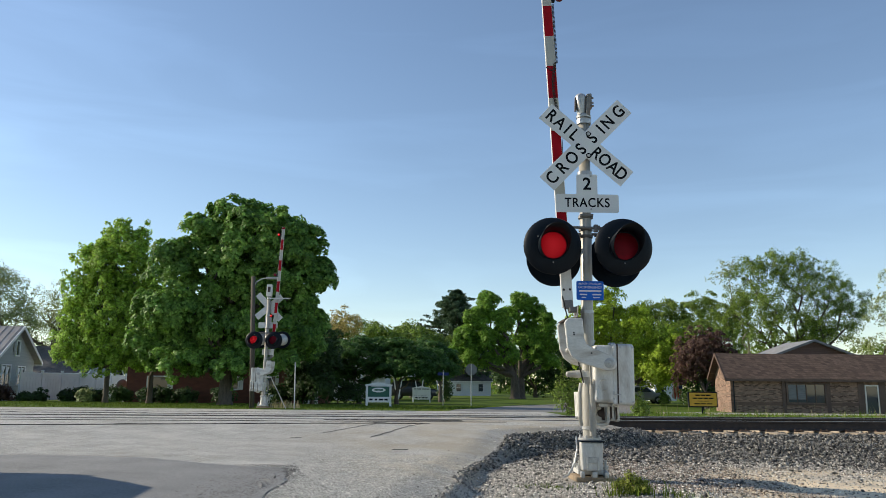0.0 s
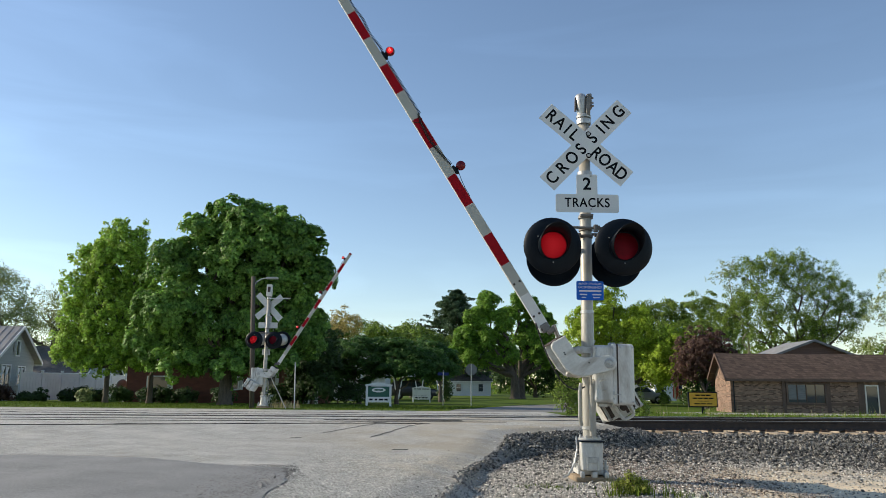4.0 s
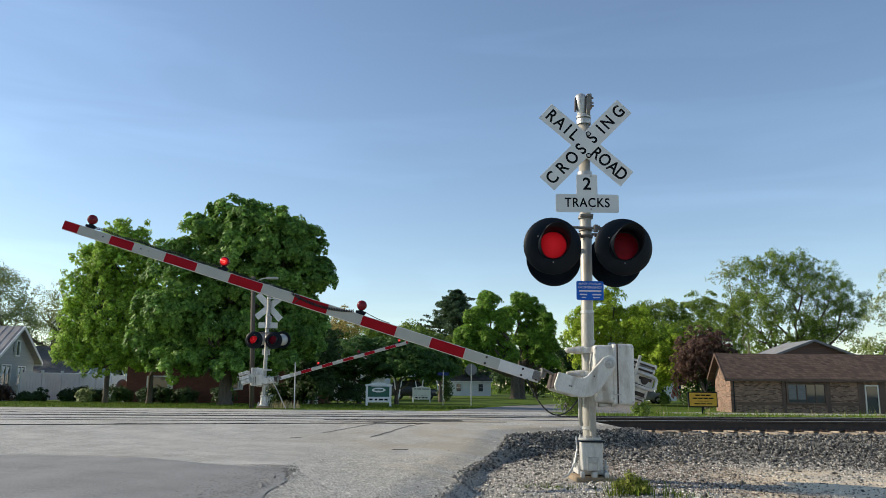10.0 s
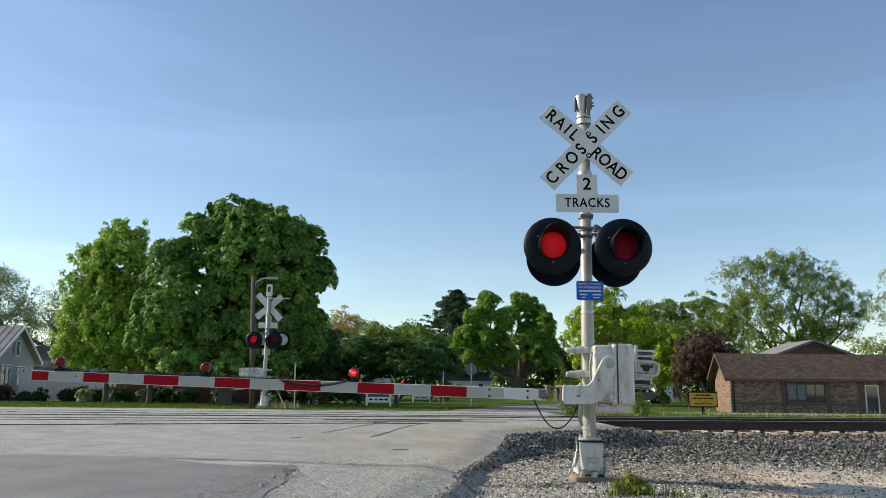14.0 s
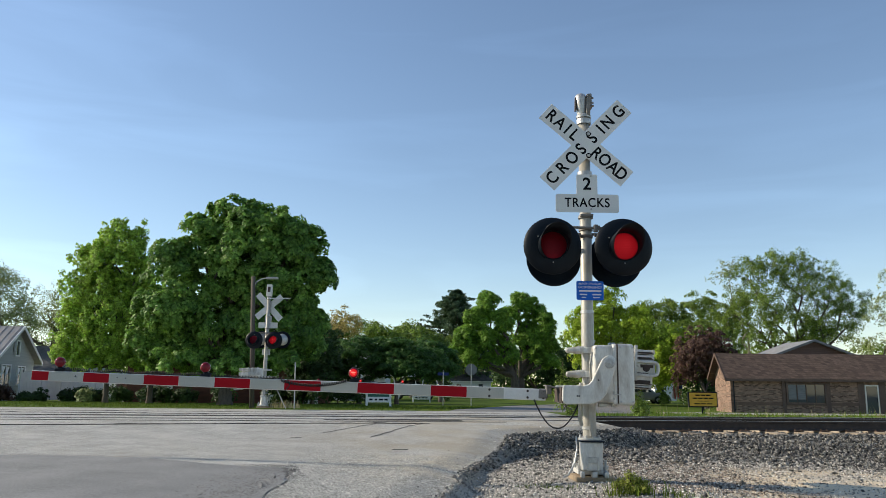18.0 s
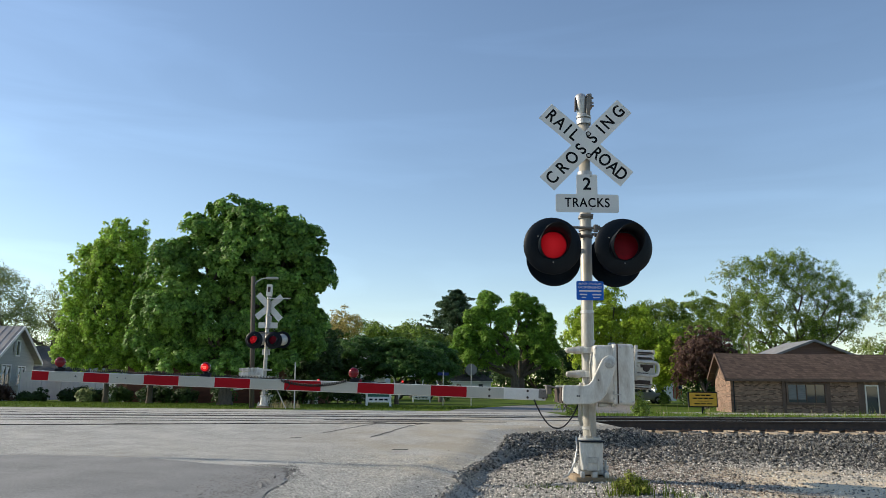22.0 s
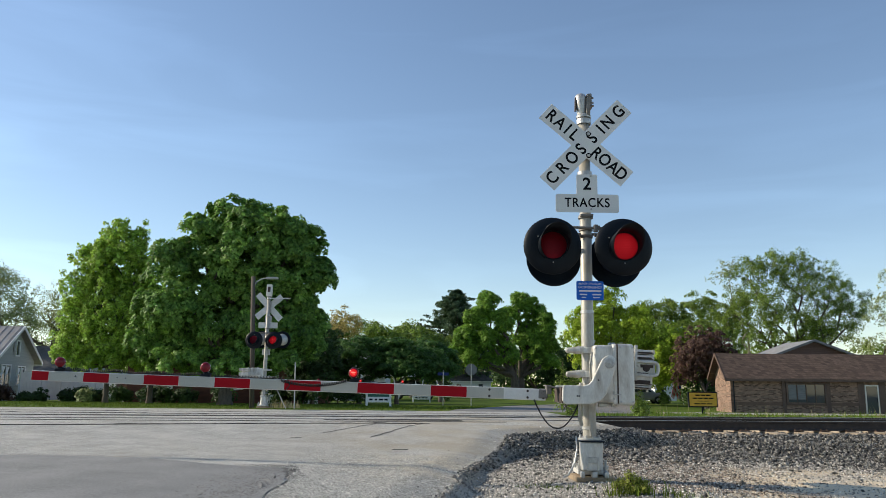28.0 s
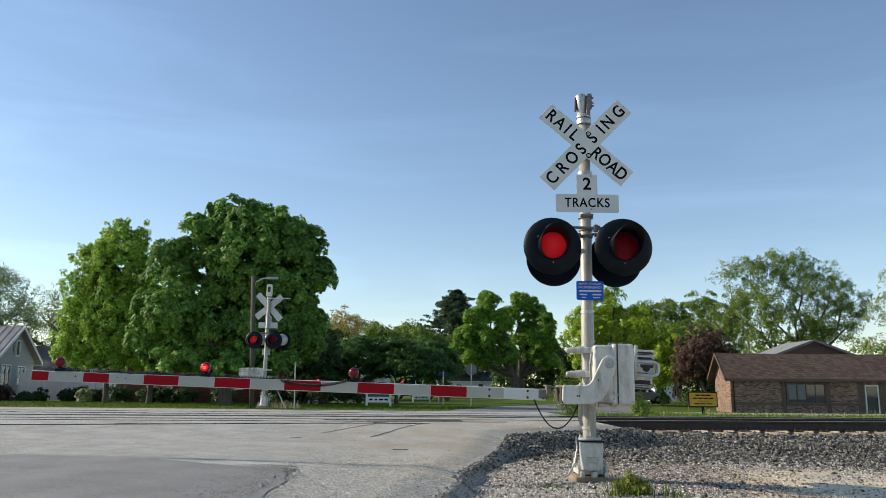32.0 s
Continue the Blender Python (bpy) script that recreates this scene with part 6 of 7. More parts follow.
for wx, ww in ((-3.55, 0.95), (0.75, 0.6), (4.6, 0.5)):
    win = window(brick_house, (wx, -3.5, 1.3), ww, 0.62, 1, 1, M_WHITE, fr=0.09)
    for k in (-1, 1):
        bm = B()
        box(bm, (wx + k * (ww / 2 + 0.2), -3.53, 1.3), (0.2, 0.03, 0.75))
        part("shutter", bm, M_WHITE, win)
for dx in (3.0, 5.35):
    bm = B()
    box(bm, (dx, -3.52, 1.0), (0.85, 0.05, 2.0), bev=0.01)
    d_ = part("door", bm, M_WHITE, brick_house, "white panelled door")
    bm = B()
    box(bm, (dx, -3.555, 1.3), (0.42, 0.012, 0.8))
    part("pane", bm, M_GLASS, d_)

# white porch house and carport among the spreading trees
porch = gabled("porch_house", pose(-7.6, 66, -0.4), "white house with a columned porch behind the trees", 6.0, 7.0, 2.5, 1.8, M_WHITESIDE, M_SHINGLEGREY, M_WHITE)
for k in range(5):
    bm = B()
    rod(bm, (-2.6 + 1.3 * k, -5.2, 0.0), (-2.6 + 1.3 * k, -5.2, 2.35), 0.09, 0.08, 12)
    box(bm, (-2.6 + 1.3 * k, -5.2, 2.38), (0.26, 0.26, 0.08))
    part("porch_column", bm, M_WHITE, porch)
bm = B()
box(bm, (0, -4.4, 2.5), (6.2, 2.0, 0.16))
part("porch_roof", bm, M_WHITE, porch)
bm = B()
box(bm, (0, -5.2, 0.75), (5.4, 0.06, 0.08))
part("porch_rail", bm, M_WHITE, porch)
for k in range(20):
    bm = B()
    box(bm, (-2.55 + 0.27 * k, -5.2, 0.4), (0.05, 0.05, 0.65))
    part("baluster", bm, M_WHITE, porch)
window(porch, (-1.5, -3.5, 1.3), 0.9, 1.2)
window(porch, (1.5, -3.5, 1.3), 0.9, 1.2)
carport = root("carport", pose(-3.0, 73, -0.4), "open carport with white lattice posts", "carport")
bm = B()
box(bm, (0, 0, 2.35), (6.4, 6.0, 0.22), bev=0.02)
part("roof", bm, M_SHINGLEGREY, carport)
bm = B()
box(bm, (0, -3.02, 2.2), (6.4, 0.05, 0.22))
part("fascia", bm, M_WHITE, carport)
for k in range(4):
    for e in (-0.18, 0.18):
        bm = B()
        rod(bm, (-2.9 + 1.93 * k + e * 0.3, -2.8, 0), (-2.9 + 1.93 * k + e * 2.4, -2.8, 2.25), 0.05, n=8)
        part("lattice_post", bm, M_WHITE, carport)

# white cottage down the street
cottage = gabled("cottage", pose(5.0, 140.0, -0.75), "white sided cottage with dark shingle roof", 7.4, 6.0, 2.7, 1.6, M_WHITESIDE, M_SHINGLEDARK, M_WHITE, over=0.3)
for wx in (-2.0, 1.9):
    window(cottage, (wx, -3.0, 1.5), 0.8, 1.3, 1, 2, M_WHITE)
shed = gabled("white_house", pose(25.0, 90, -0.6), "white gabled house behind the office sign", 2.4, 7, 2.6, 1.7, M_WHITESIDE, M_SHINGLEDARK, M_WHITE, along="y")
window(shed, (-0.6, -3.5, 1.5), 0.8, 1.1)


# ---- vehicles ----
def car(name, m, label, paint, length=4.7, high=1.7):
    """A car along x, nose to +x: body, cabin glass, four wheels, lamps."""
    c = root(name, m, label, "car")
    w, k = 1.82, high / 1.7
    side = [(-2.3, 0.42), (-2.34, 0.75), (-2.28, 1.05), (-2.05, 1.5 * k), (-1.85, 1.63 * k), (-0.6, 1.7 * k), (0.25, 1.66 * k), (0.6, 1.5 * k), (1.15, 1.1), (2.0, 0.98), (2.28, 0.82), (2.34, 0.5), (2.2, 0.34), (-2.2, 0.34)]
    bm = B()
    slab(bm, side, -w / 2, w / 2, 0.07)
    for v in bm.verts:
        if v.co.z > 1.05:
            v.co.y *= 1 - 0.22 * (v.co.z - 1.05)
        if abs(v.co.x) > 1.9:
            v.co.y *= 0.93
    part("body", bm, paint, c, "", True)
    for e in (-1, 1):
        for a, b2 in ((-1.95, -1.2), (-1.12, -0.25), (-0.17, 0.85)):
            bm = B()
            zt = 1.55 * k
            pts = [(a, 1.1), (b2, 1.1), (b2 - (0.45 if b2 > 0.5 else 0), zt), (a + (0.14 if a < -1.9 else 0), zt)]
            yy = [e * (w / 2 * (1 - 0.22 * (z - 1.05)) + 0.006) for _, z in pts]
            quad(bm, *[(p[0], yv, p[1]) for p, yv in zip(pts, yy)])
            part("side_window", bm, M_GLASS, c)
    bm = B()
    quad(bm, (1.16, -0.75, 1.13), (1.16, 0.75, 1.13), (0.61, 0.68, 1.5 * k + 0.012), (0.61, -0.68, 1.5 * k + 0.012))
    part("windscreen", bm, M_GLASS, c)
    bm = B()
    quad(bm, (-2.30, -0.72, 1.08), (-2.30, 0.72, 1.08), (-2.09, 0.66, 1.48 * k), (-2.09, -0.66, 1.48 * k))
    part("rear_window", bm, M_GLASS, c)
    for wx in (-1.42, 1.45):
        for e in (-1, 1):
            bm = B()
            turned(bm, [(0.2, -0.11), (0.33, -0.11), (0.355, -0.07), (0.355, 0.07), (0.33, 0.11), (0.2, 0.11)], pose(wx, e * 0.83, 0.355, 90, 0, 0), 24)
            wheel = part("wheel", bm, M_TYRE, c, "black tyre", True)
            bm = B()
            turned(bm, [(0, 0.09), (0.06, 0.1), (0.19, 0.07), (0.215, 0.1)], pose(wx, e * 0.83, 0.355, 90 if e < 0 else -90, 0, 0), 16)
            part("rim", bm, M_SIGNBACK, wheel)
    for e in (-0.68, 0.68):
        bm = B()
        box(bm, (2.28, e, 0.78), (0.12, 0.34, 0.14), bev=0.04)
        part("headlight", bm, M_SIGNWHITE, c)
        bm = B()
        box(bm, (-2.31, e, 0.92), (0.08, 0.24, 0.3), bev=0.03)
        part("tail_light", bm, M_LENSBALL, c)
    return c


car("suv", pose(19.5, 76, land_z(19.5, 76)), "silver-grey sport utility car parked under the trees", M_CARGREY)
car("pickup", pose(-2.6, 73.0, land_z(-2.6, 73)), "dark car parked under the carport", M_CARDARK, high=1.75)
passing_car = car("car", pose(-5.6, 4.6, 0.0, 0, 0, -90), "dark car driving off behind the viewer", M_CARDARK, high=1.5)

# ---- poles and signs beyond the tracks ----
pole = root("utility_pole", pose(-7.55, 31, -0.1), "weathered wooden pole with a street lamp", "utility pole")
bm = B()
rod(bm, (0, 0, -0.1), (-0.22, 0, 5.25), 0.1, 0.085, 14)
part("shaft", bm, M_POLE, pole, "", True)
bm = B()
wire(bm, [(-0.2, 0, 4.85), (-0.05, 0, 5.05), (0.15, 0, 5.17), (0.4, 0, 5.2)], 0.028, 8)
la = part("lamp_arm", bm, M_STEEL, pole)
bm = B()
box(bm, (0.56, 0, 5.19), (0.5, 0.2, 0.09), bev=0.03)
part("lamp_head", bm, M_STEEL, la, "grey street lamp head")
bm = B()
wire(bm, [(-0.05, -0.1, 5.0), (0.02, -0.12, 4.4), (0.1, -0.13, 4.0)], 0.012, 5)
part("drop_wire", bm, M_RUBBER, pole)
post = root("marker_post", pose(-5.33, 28.2, -0.06), "thin white marker post by the signal", "post")
bm = B()
rod(bm, (0, 0, 0), (-0.03, 0, 1.66), 0.022, n=8)
part("stake", bm, M_STEEL, post)
bm = B()
wire(bm, [(-0.9, 0.05, 1.1), (-0.55, 0.05, 0.45), (-0.32, 0.05, 0.0)], 0.016, 6)
part("guy_wire", bm, M_STEEL, post)


def lawn_sign(m, label, w, h, board, oval):
    s = root("lawn_sign", m, label, "sign")
    for e in (-1, 1):
        bm = B()
        box(bm, (e * (w / 2 + 0.05), 0, 0.5), (0.1, 0.1, 1.05), bev=0.008)
        part("post", bm, M_WHITE, s)
    bm = B()
    box(bm, (0, 0, 0.70), (w, 0.05, h * 0.5), bev=0.004, seg=1)
    part("board", bm, board, s, "green lettered board" if oval else "white board")
    bm = B()
    box(bm, (0, -0.005, 0.33), (w, 0.05, h * 0.27), bev=0.004, seg=1)
    part("message_panel", bm, M_WHITE, s, "white panel with dark writing")
    bm = B()
    slab(bm, [(-w / 2 - 0.14, 0.98), (w / 2 + 0.14, 0.98), (w / 2 + 0.14, 1.03), (0.1, 1.14), (-0.1, 1.14), (-w / 2 - 0.14, 1.03)], -0.08, 0.08, 0.008)
    part("pediment", bm, M_WHITE, s)
    if oval:
        bm = B()
        turned(bm, [(0, 0.006), (0.33, 0.006), (0.33, 0)], pose(0, -0.026, 0.78, 90, 0, 0) @ Matrix.Diagonal((1, 0.34, 1, 1)), 32)
        ov = part("emblem", bm, M_WHITE, s, "white oval emblem")
        bm = B()
        box(bm, (0, -0.034, 0.785), (0.4, 0.004, 0.07))
        part("writing_bar", bm, M_GREENBOARD, s)
    for k, wd in enumerate((0.2, 0.14, 0.26, 0.2)):
        bm = B()
        box(bm, (-0.36 + 0.24 * k, -0.033, 0.335), (wd * 0.8, 0.004, 0.08))
        part("writing_bar", bm, M_INK, s)
    return s


lawn_sign(pose(-3.0, 37, land_z(-3.0, 37)), "green and white lawn sign with an oval emblem", 1.02, 0.95, M_GREENBOARD, True)
lawn_sign(pose(-1.45, 56, land_z(-1.4, 56)), "white lawn sign among low shrubs", 1.1, 0.9, M_WHITE, False)

stop = root("stop_sign", pose(1.75, 46, land_z(1.75, 46)), "grey back of a stop sign on a post", "sign")
bm = B()
rod(bm, (0, 0, 0), (0, 0, 2.45), 0.03, n=8)
part("post", bm, M_STEEL, stop)
bm = B()
slab(bm, [(0.36 * math.cos(radians(22.5 + 45 * k)), 2.1 + 0.36 * math.sin(radians(22.5 + 45 * k))) for k in range(8)], 0.032, 0.036)
part("plate", bm, M_SIGNGREY, stop)
nameplate = root("street_name_sign", pose(0.08, 43, land_z(0.08, 43)), "blue street name sign on a thin post", "sign")
bm = B()
rod(bm, (0, 0, 0), (0, 0, 1.95), 0.025, n=8)
part("post", bm, M_STEEL, nameplate)
bm = B()
box(bm, (0, 0, 1.74), (0.62, 0.01, 0.16))
part("plate", bm, M_NAVY, nameplate)
bm = B()
box(bm, (0, 0, 1.92), (0.01, 0.6, 0.15))
part("plate", bm, M_NAVY, nameplate)

ysign = root("office_sign", pose(13.1, 39, land_z(13.1, 39) + 0.02), "yellow office sign with dark writing in a black frame", "sign")
for nm, c, s_, mt in (("post", (0, 0, 0.4), (0.12, 0.1, 0.8), M_BLACK), ("cabinet", (0, 0, 0.86), (1.46, 0.16, 0.76), M_BLACK), ("face", (0, -0.085, 0.86), (1.36, 0.012, 0.66), M_YELLOWBOARD)):
    bm = B()
    box(bm, c, s_, bev=0.006, seg=1)
    part(nm, bm, mt, ysign)
for cx, z, wd, hh in ((0, 1.07, 0.8, 0.09), (0, 0.92, 1.08, 0.09), (0, 0.78, 0.62, 0.03), (0, 0.65, 0.95, 0.07)):
    n = max(2, int(wd / 0.25))
    for k in range(n):
        bm = B()
        box(bm, (cx - wd / 2 + wd * (k + 0.5) / n, -0.093, z), (wd / n * 0.86, 0.003, hh * 0.7))
        part("writing_bar", bm, M_INK, ysign)

dish = root("satellite_dish", pose(-19.4, 47.4, land_z(-19.4, 47.4)), "grey satellite dish on a short mast", "satellite dish")
bm = B()
rod(bm, (0, 0, 0), (0, 0, 0.9), 0.035, n=8)
part("mast", bm, M_STEEL, dish)
bm = B()
turned(bm, [(0, 0), (0.18, 0.03), (0.32, 0.09), (0.38, 0.14), (0.37, 0.15), (0.3, 0.1), (0, 0.02)], pose(-0.1, 0, 0.95, -30, -70, 0), 24)
part("reflector", bm, M_SIGNGREY, dish, "", True)
bm = B()
rod(bm, (-0.1, -0.05, 0.75), (-0.5, -0.2, 0.9), 0.018, n=6)
part("feed_arm", bm, M_STEEL, dish)

# flag on a pole by the white house
flag_pole = root("flag_pole", pose(23.0, 74, land_z(23.0, 74)), "slim pole with a drooping striped flag", "flag pole")
bm = B()
rod(bm, (0, 0, 0), (0, 0, 2.4), 0.03, 0.02, 8)
part("pole", bm, M_WHITE, flag_pole)
flags = []
for k in range(3):
    bm = B()
    for j in range(5):
        box(bm, (-0.03 - 0.065 * j, 0.012 * math.sin(j * 1.4), -0.66), (0.066, 0.012, 1.32 - 0.06 * j))
        for f in bm.faces[-6:]:
            f.material_index = j % 2
    fl = part("flag_panel", bm, M_DARKRED, flag_pole, "red and white striped flag cloth")
    fl.data.materials.append(M_WHITE)
    if k == 0:
        bm = B()
        box(bm, (-0.16, -0.022, -0.36), (0.325, 0.006, 0.7))
        part("canton", bm, M_NAVY, fl, "blue corner of the flag")
    flags.append(fl)


# a small bird that crosses the sky
bird = root("bird", pose(60, 15, 6.2), "small dark bird flying past", "bird")
bm = B()
turned(bm, [(0, -0.05), (0.012, -0.035), (0.016, 0.0), (0.011, 0.035), (0, 0.05)], pose(0, 0, 0, 0, 90, 0), 10)
part("body", bm, M_RAILSIDE, bird, "", True)
wings = []
for e in (-1, 1):
    bm = B()
    slab(bm, [(-0.015, 0.0), (0.02, 0.0), (0.0, 0.075), (-0.03, 0.06)], -0.002, 0.002)
    wg = part("wing", bm, M_RAILSIDE, bird)
    wg.matrix_basis = pose(0, 0, 0, -70 * e, 0, 0)
    wings.append((wg, e))
bm = B()
slab(bm, [(0.04, -0.004), (0.085, -0.012), (0.085, 0.012), (0.04, 0.004)], -0.006, 0.006)
part("tail", bm, M_RAILSIDE, bird)


# ---- stones, grass, weeds, cracks ----
def stones(name, count, area, size, zfun, material, seed, label, ok=None, pile=0.0):
    """Many small broken stones lying on a surface, joined."""
    rs = np.random.RandomState(seed)
    if size > 0.04:
        ico = bmesh.new()
        bmesh.ops.create_icosphere(ico, subdivisions=1, radius=1.0)
        base = np.array([v.co[:] for v in ico.verts])
        fs = np.array([[v.index for v in f.verts] for f in ico.faces])
        ico.free()
    else:
        # chips with eight facets
        base = np.array([(1, 0, 0), (0, 1, 0), (-1, 0, 0), (0, -1, 0), (0, 0, 1), (0, 0, -1)], float)
        fs = np.array([(0, 1, 4), (1, 2, 4), (2, 3, 4), (3, 0, 4), (1, 0, 5), (2, 1, 5), (3, 2, 5), (0, 3, 5)])
    x = rs.uniform(area[0], area[1], count)
    y = rs.uniform(area[2], area[3], count)
    if ok:
        keep = np.array([ok(a, b, r) for a, b, r in zip(x, y, rs.rand(count))])
        x, y = x[keep], y[keep]
    n = len(x)
    z = np.array([zfun(a, b) for a, b in zip(x, y)])
    s = size * (0.45 + 0.9 * rs.rand(n) ** 1.8)
    q = rs.normal(size=(n, 3, 3))
    rot, _ = np.linalg.qr(q)
    sc = s[:, None, None] * (0.4 + 0.85 * rs.rand(n, 1, 3))
    jit = base[None] * (0.6 + 0.62 * rs.rand(n, len(base), 1))
    v = np.einsum("nij,nkj->nki", rot, jit * sc)
    v[:, :, 2] *= 0.8
    v += np.stack([x, y, z + s * (0.22 + pile * (rs.rand(n) - 0.35))], 1)[:, None, :]
    idx = (np.arange(n)[:, None, None] * len(base) + fs[None]).reshape(-1, 3)
    me = bpy.data.meshes.new(name)
    me.vertices.add(n * len(base))
    me.vertices.foreach_set("co", v.astype(np.float32).ravel())
    me.loops.add(len(idx) * 3)
    me.loops.foreach_set("vertex_index", idx.astype(np.int32).ravel())
    me.polygons.add(len(idx))
    me.polygons.foreach_set("loop_start", np.arange(0, len(idx) * 3, 3, dtype=np.int32))
    me.update(calc_edges=True)
    me.materials.append(material)
    return tagged(new(name, me), label, "stones", kind="stuff")


def on_ballast(x, y, r):
    return x > road_edge(y) + 0.45 and not (1.3 < x < 1.95 and 8.25 < y < 8.9)


stones("ballast_stones", 52000, (1.0, 13.0, 10.6, 16.0), 0.0305, bed_z, M_STONE, 3, "dark angular ballast stones beside the rails", lambda x, y, r: on_ballast(x, y, r) and y < rail_y(x) - 0.5 and (y > 12.2 + 0.05 * x or r < (y - 10.4) / 1.7), pile=1.0)
stones("pale_ballast", 1500, (1.0, 13.0, 9.5, 14.9), 0.021, lambda x, y: bed_z(x, y) + 0.012, M_PEBBLE, 13, "pale stones among the dark ballast", lambda x, y, r: on_ballast(x, y, r) and y < rail_y(x) - 0.5)
stones("track_ballast", 7000, (3.3, 16.0, 14.4, 16.8), 0.045, bed_z, M_STONE, 8, "dark ballast between the rails", lambda x, y, r: rail_y(x) - 0.9 < y < rail_y(x) + 2.0)
stones("scattered_ballast", 7000, (0.6, 11.0, 7.2, 12.8), 0.028, bed_z, M_STONE, 4, "scattered dark stones on the gravel shoulder", lambda x, y, r: on_ballast(x, y, r) and r < (0.25 + 0.75 * smooth(8, 12, y)) * (1 - 0.8 * smooth(2.6, 3.8, x) * (1 - smooth(9.8, 11.2, y))))
stones("shoulder_pebbles", 72000, (0.0, 7.5, 5.0, 12.0), 0.0135, bed_z, M_PEBBLE, 5, "fine grey gravel on the shoulder", lambda x, y, r: x > road_edge(y) + 0.1 + 0.3 * r and (x < 3.0 or y > 10.6 or r < 0.3) and r < 1.0 - 0.4 * smooth(1.5, 2.1, x) * smooth(7.4, 8.2, y) * (1 - smooth(3.0, 3.8, x)) and not (1.3 < x < 1.95 and 8.25 < y < 8.9))
stones("edge_crumbs", 5000, (-0.3, 4.0, 4.8, 14.0), 0.014, lambda x, y: max(bed_z(x, y), road_z(x, y) - 0.07 * smooth(road_edge(y) - 0.4, road_edge(y) + 0.06, x)) if x < road_edge(y) else bed_z(x, y), M_PEBBLE, 6, "loose crumbs along the broken asphalt edge",
       lambda x, y, r: abs(x - road_edge(y)) < 0.12 + 0.5 * r * r)
stones("slope_stones", 9000, (0.2, 3.8, 8.6, 14.6), 0.03, bed_z, M_STONE, 23, "dark broken stones down the slope of the road edge", lambda x, y, r: 0.03 < x - road_edge(y) < 0.12 + 0.6 * r * smooth(8.6, 11.0, y))
stones("mound_stones", 9000, (0.9, 4.2, 11.2, 14.6), 0.03, bed_z, M_STONE, 43, "dark broken stones over the mound beside the road", lambda x, y, r: road_edge(y) + 0.02 < x and y < 14.3, pile=0.5)
stones("mound_gravel", 16000, (0.9, 4.2, 11.0, 14.6), 0.017, bed_z, M_MIXED, 44, "mixed grey gravel over the mound beside the road", lambda x, y, r: road_edge(y) + 0.02 < x and y < 14.3)
stones("shoulder_stones", 24000, (0.3, 6.0, 5.2, 11.8), 0.0175, bed_z, M_MIXED, 24, "mixed grey stones on the shoulder", lambda x, y, r: x > road_edge(y) + 0.25 and r < 0.35 + 0.65 * smooth(6.5, 9.5, y) - 0.75 * smooth(2.6, 3.8, x) * (1 - smooth(9.8, 11.2, y)) and not (1.35 < x < 1.9 and 8.3 < y < 8.85))
stones("dark_debris", 12000, (1.5, 4.2, 7.6, 11.4), 0.014, bed_z, M_DEBRIS, 26, "dark brown chips and dirt lumps round the mast", lambda x, y, r: r < smooth(1.5, 2.1, x) * (1 - smooth(2.9, 4.2, x)) and not (1.35 < x < 1.9 and 8.3 < y < 8.85), pile=0.4)
stones("edge_rubble", 30000, (-0.2, 3.4, 4.8, 14.2), 0.0165, bed_z, M_PATCHGRIT, 16, "dark broken asphalt and stones down the road edge", lambda x, y, r: -0.04 < x - road_edge(y) < 0.14 + 0.25 * r, pile=0.5)
def road_top(x, y):
    return road_z(x, y) + 0.006 * noise.noise((x * 1.1, y * 1.1, 0)) - 0.07 * smooth(road_edge(y) - 0.4, road_edge(y) + 0.06, x)


stones("coarse_aggregate", 62000, (-1.6, 1.2, 5.0, 9.6), 0.0105, lambda x, y: road_top(x, y) - 0.003, M_AGGREGATE, 9, "coarse worn stones standing out of the asphalt", lambda x, y, r: x < road_edge(y) + 0.05 and r < (0.35 + 0.65 * smooth(-1.6, -1.0, x)) * (1 - 0.6 * smooth(8.4, 9.6, y)) and not (x < -1.38 and y < 7.6))
stones("fine_aggregate", 58000, (-6.5, 1.0, 7.2, 13.4), 0.008, lambda x, y: road_top(x, y) - 0.003, M_AGGREGATE, 19, "worn stones in the asphalt", lambda x, y, r: x < road_edge(y) - 0.05 and abs(x) < 0.6 * y and (y > 8.35 or x > -1.4) and r < 0.9 - 0.5 * smooth(10, 13.4, y))
stones("patch_grit", 22000, (-2.2, -1.16, 5.0, 7.95), 0.008, lambda x, y: road_top(x, y) + (0.003 if x < -1.36 and y < 7.6 else -0.002), M_PATCHGRIT, 29, "coarse dark grit along the edge of the newer asphalt", lambda x, y, r: r < smooth(-2.2, -1.5, x) ** 2 * (1 - smooth(-1.4, -1.16, x)) and y < 7.95 - 0.9 * smooth(-1.5, -1.16, x))
stones("patch_edge_grit", 5000, (-6.0, -1.5, 7.4, 8.7), 0.0065, lambda x, y: road_top(x, y) + 0.001, M_PATCHGRIT, 39, "grit along the seam of the newer asphalt", lambda x, y, r: abs(y - (7.7 + 0.6 * smooth(2.0, 3.9, -x))) < 0.05 + 0.16 * r * r)


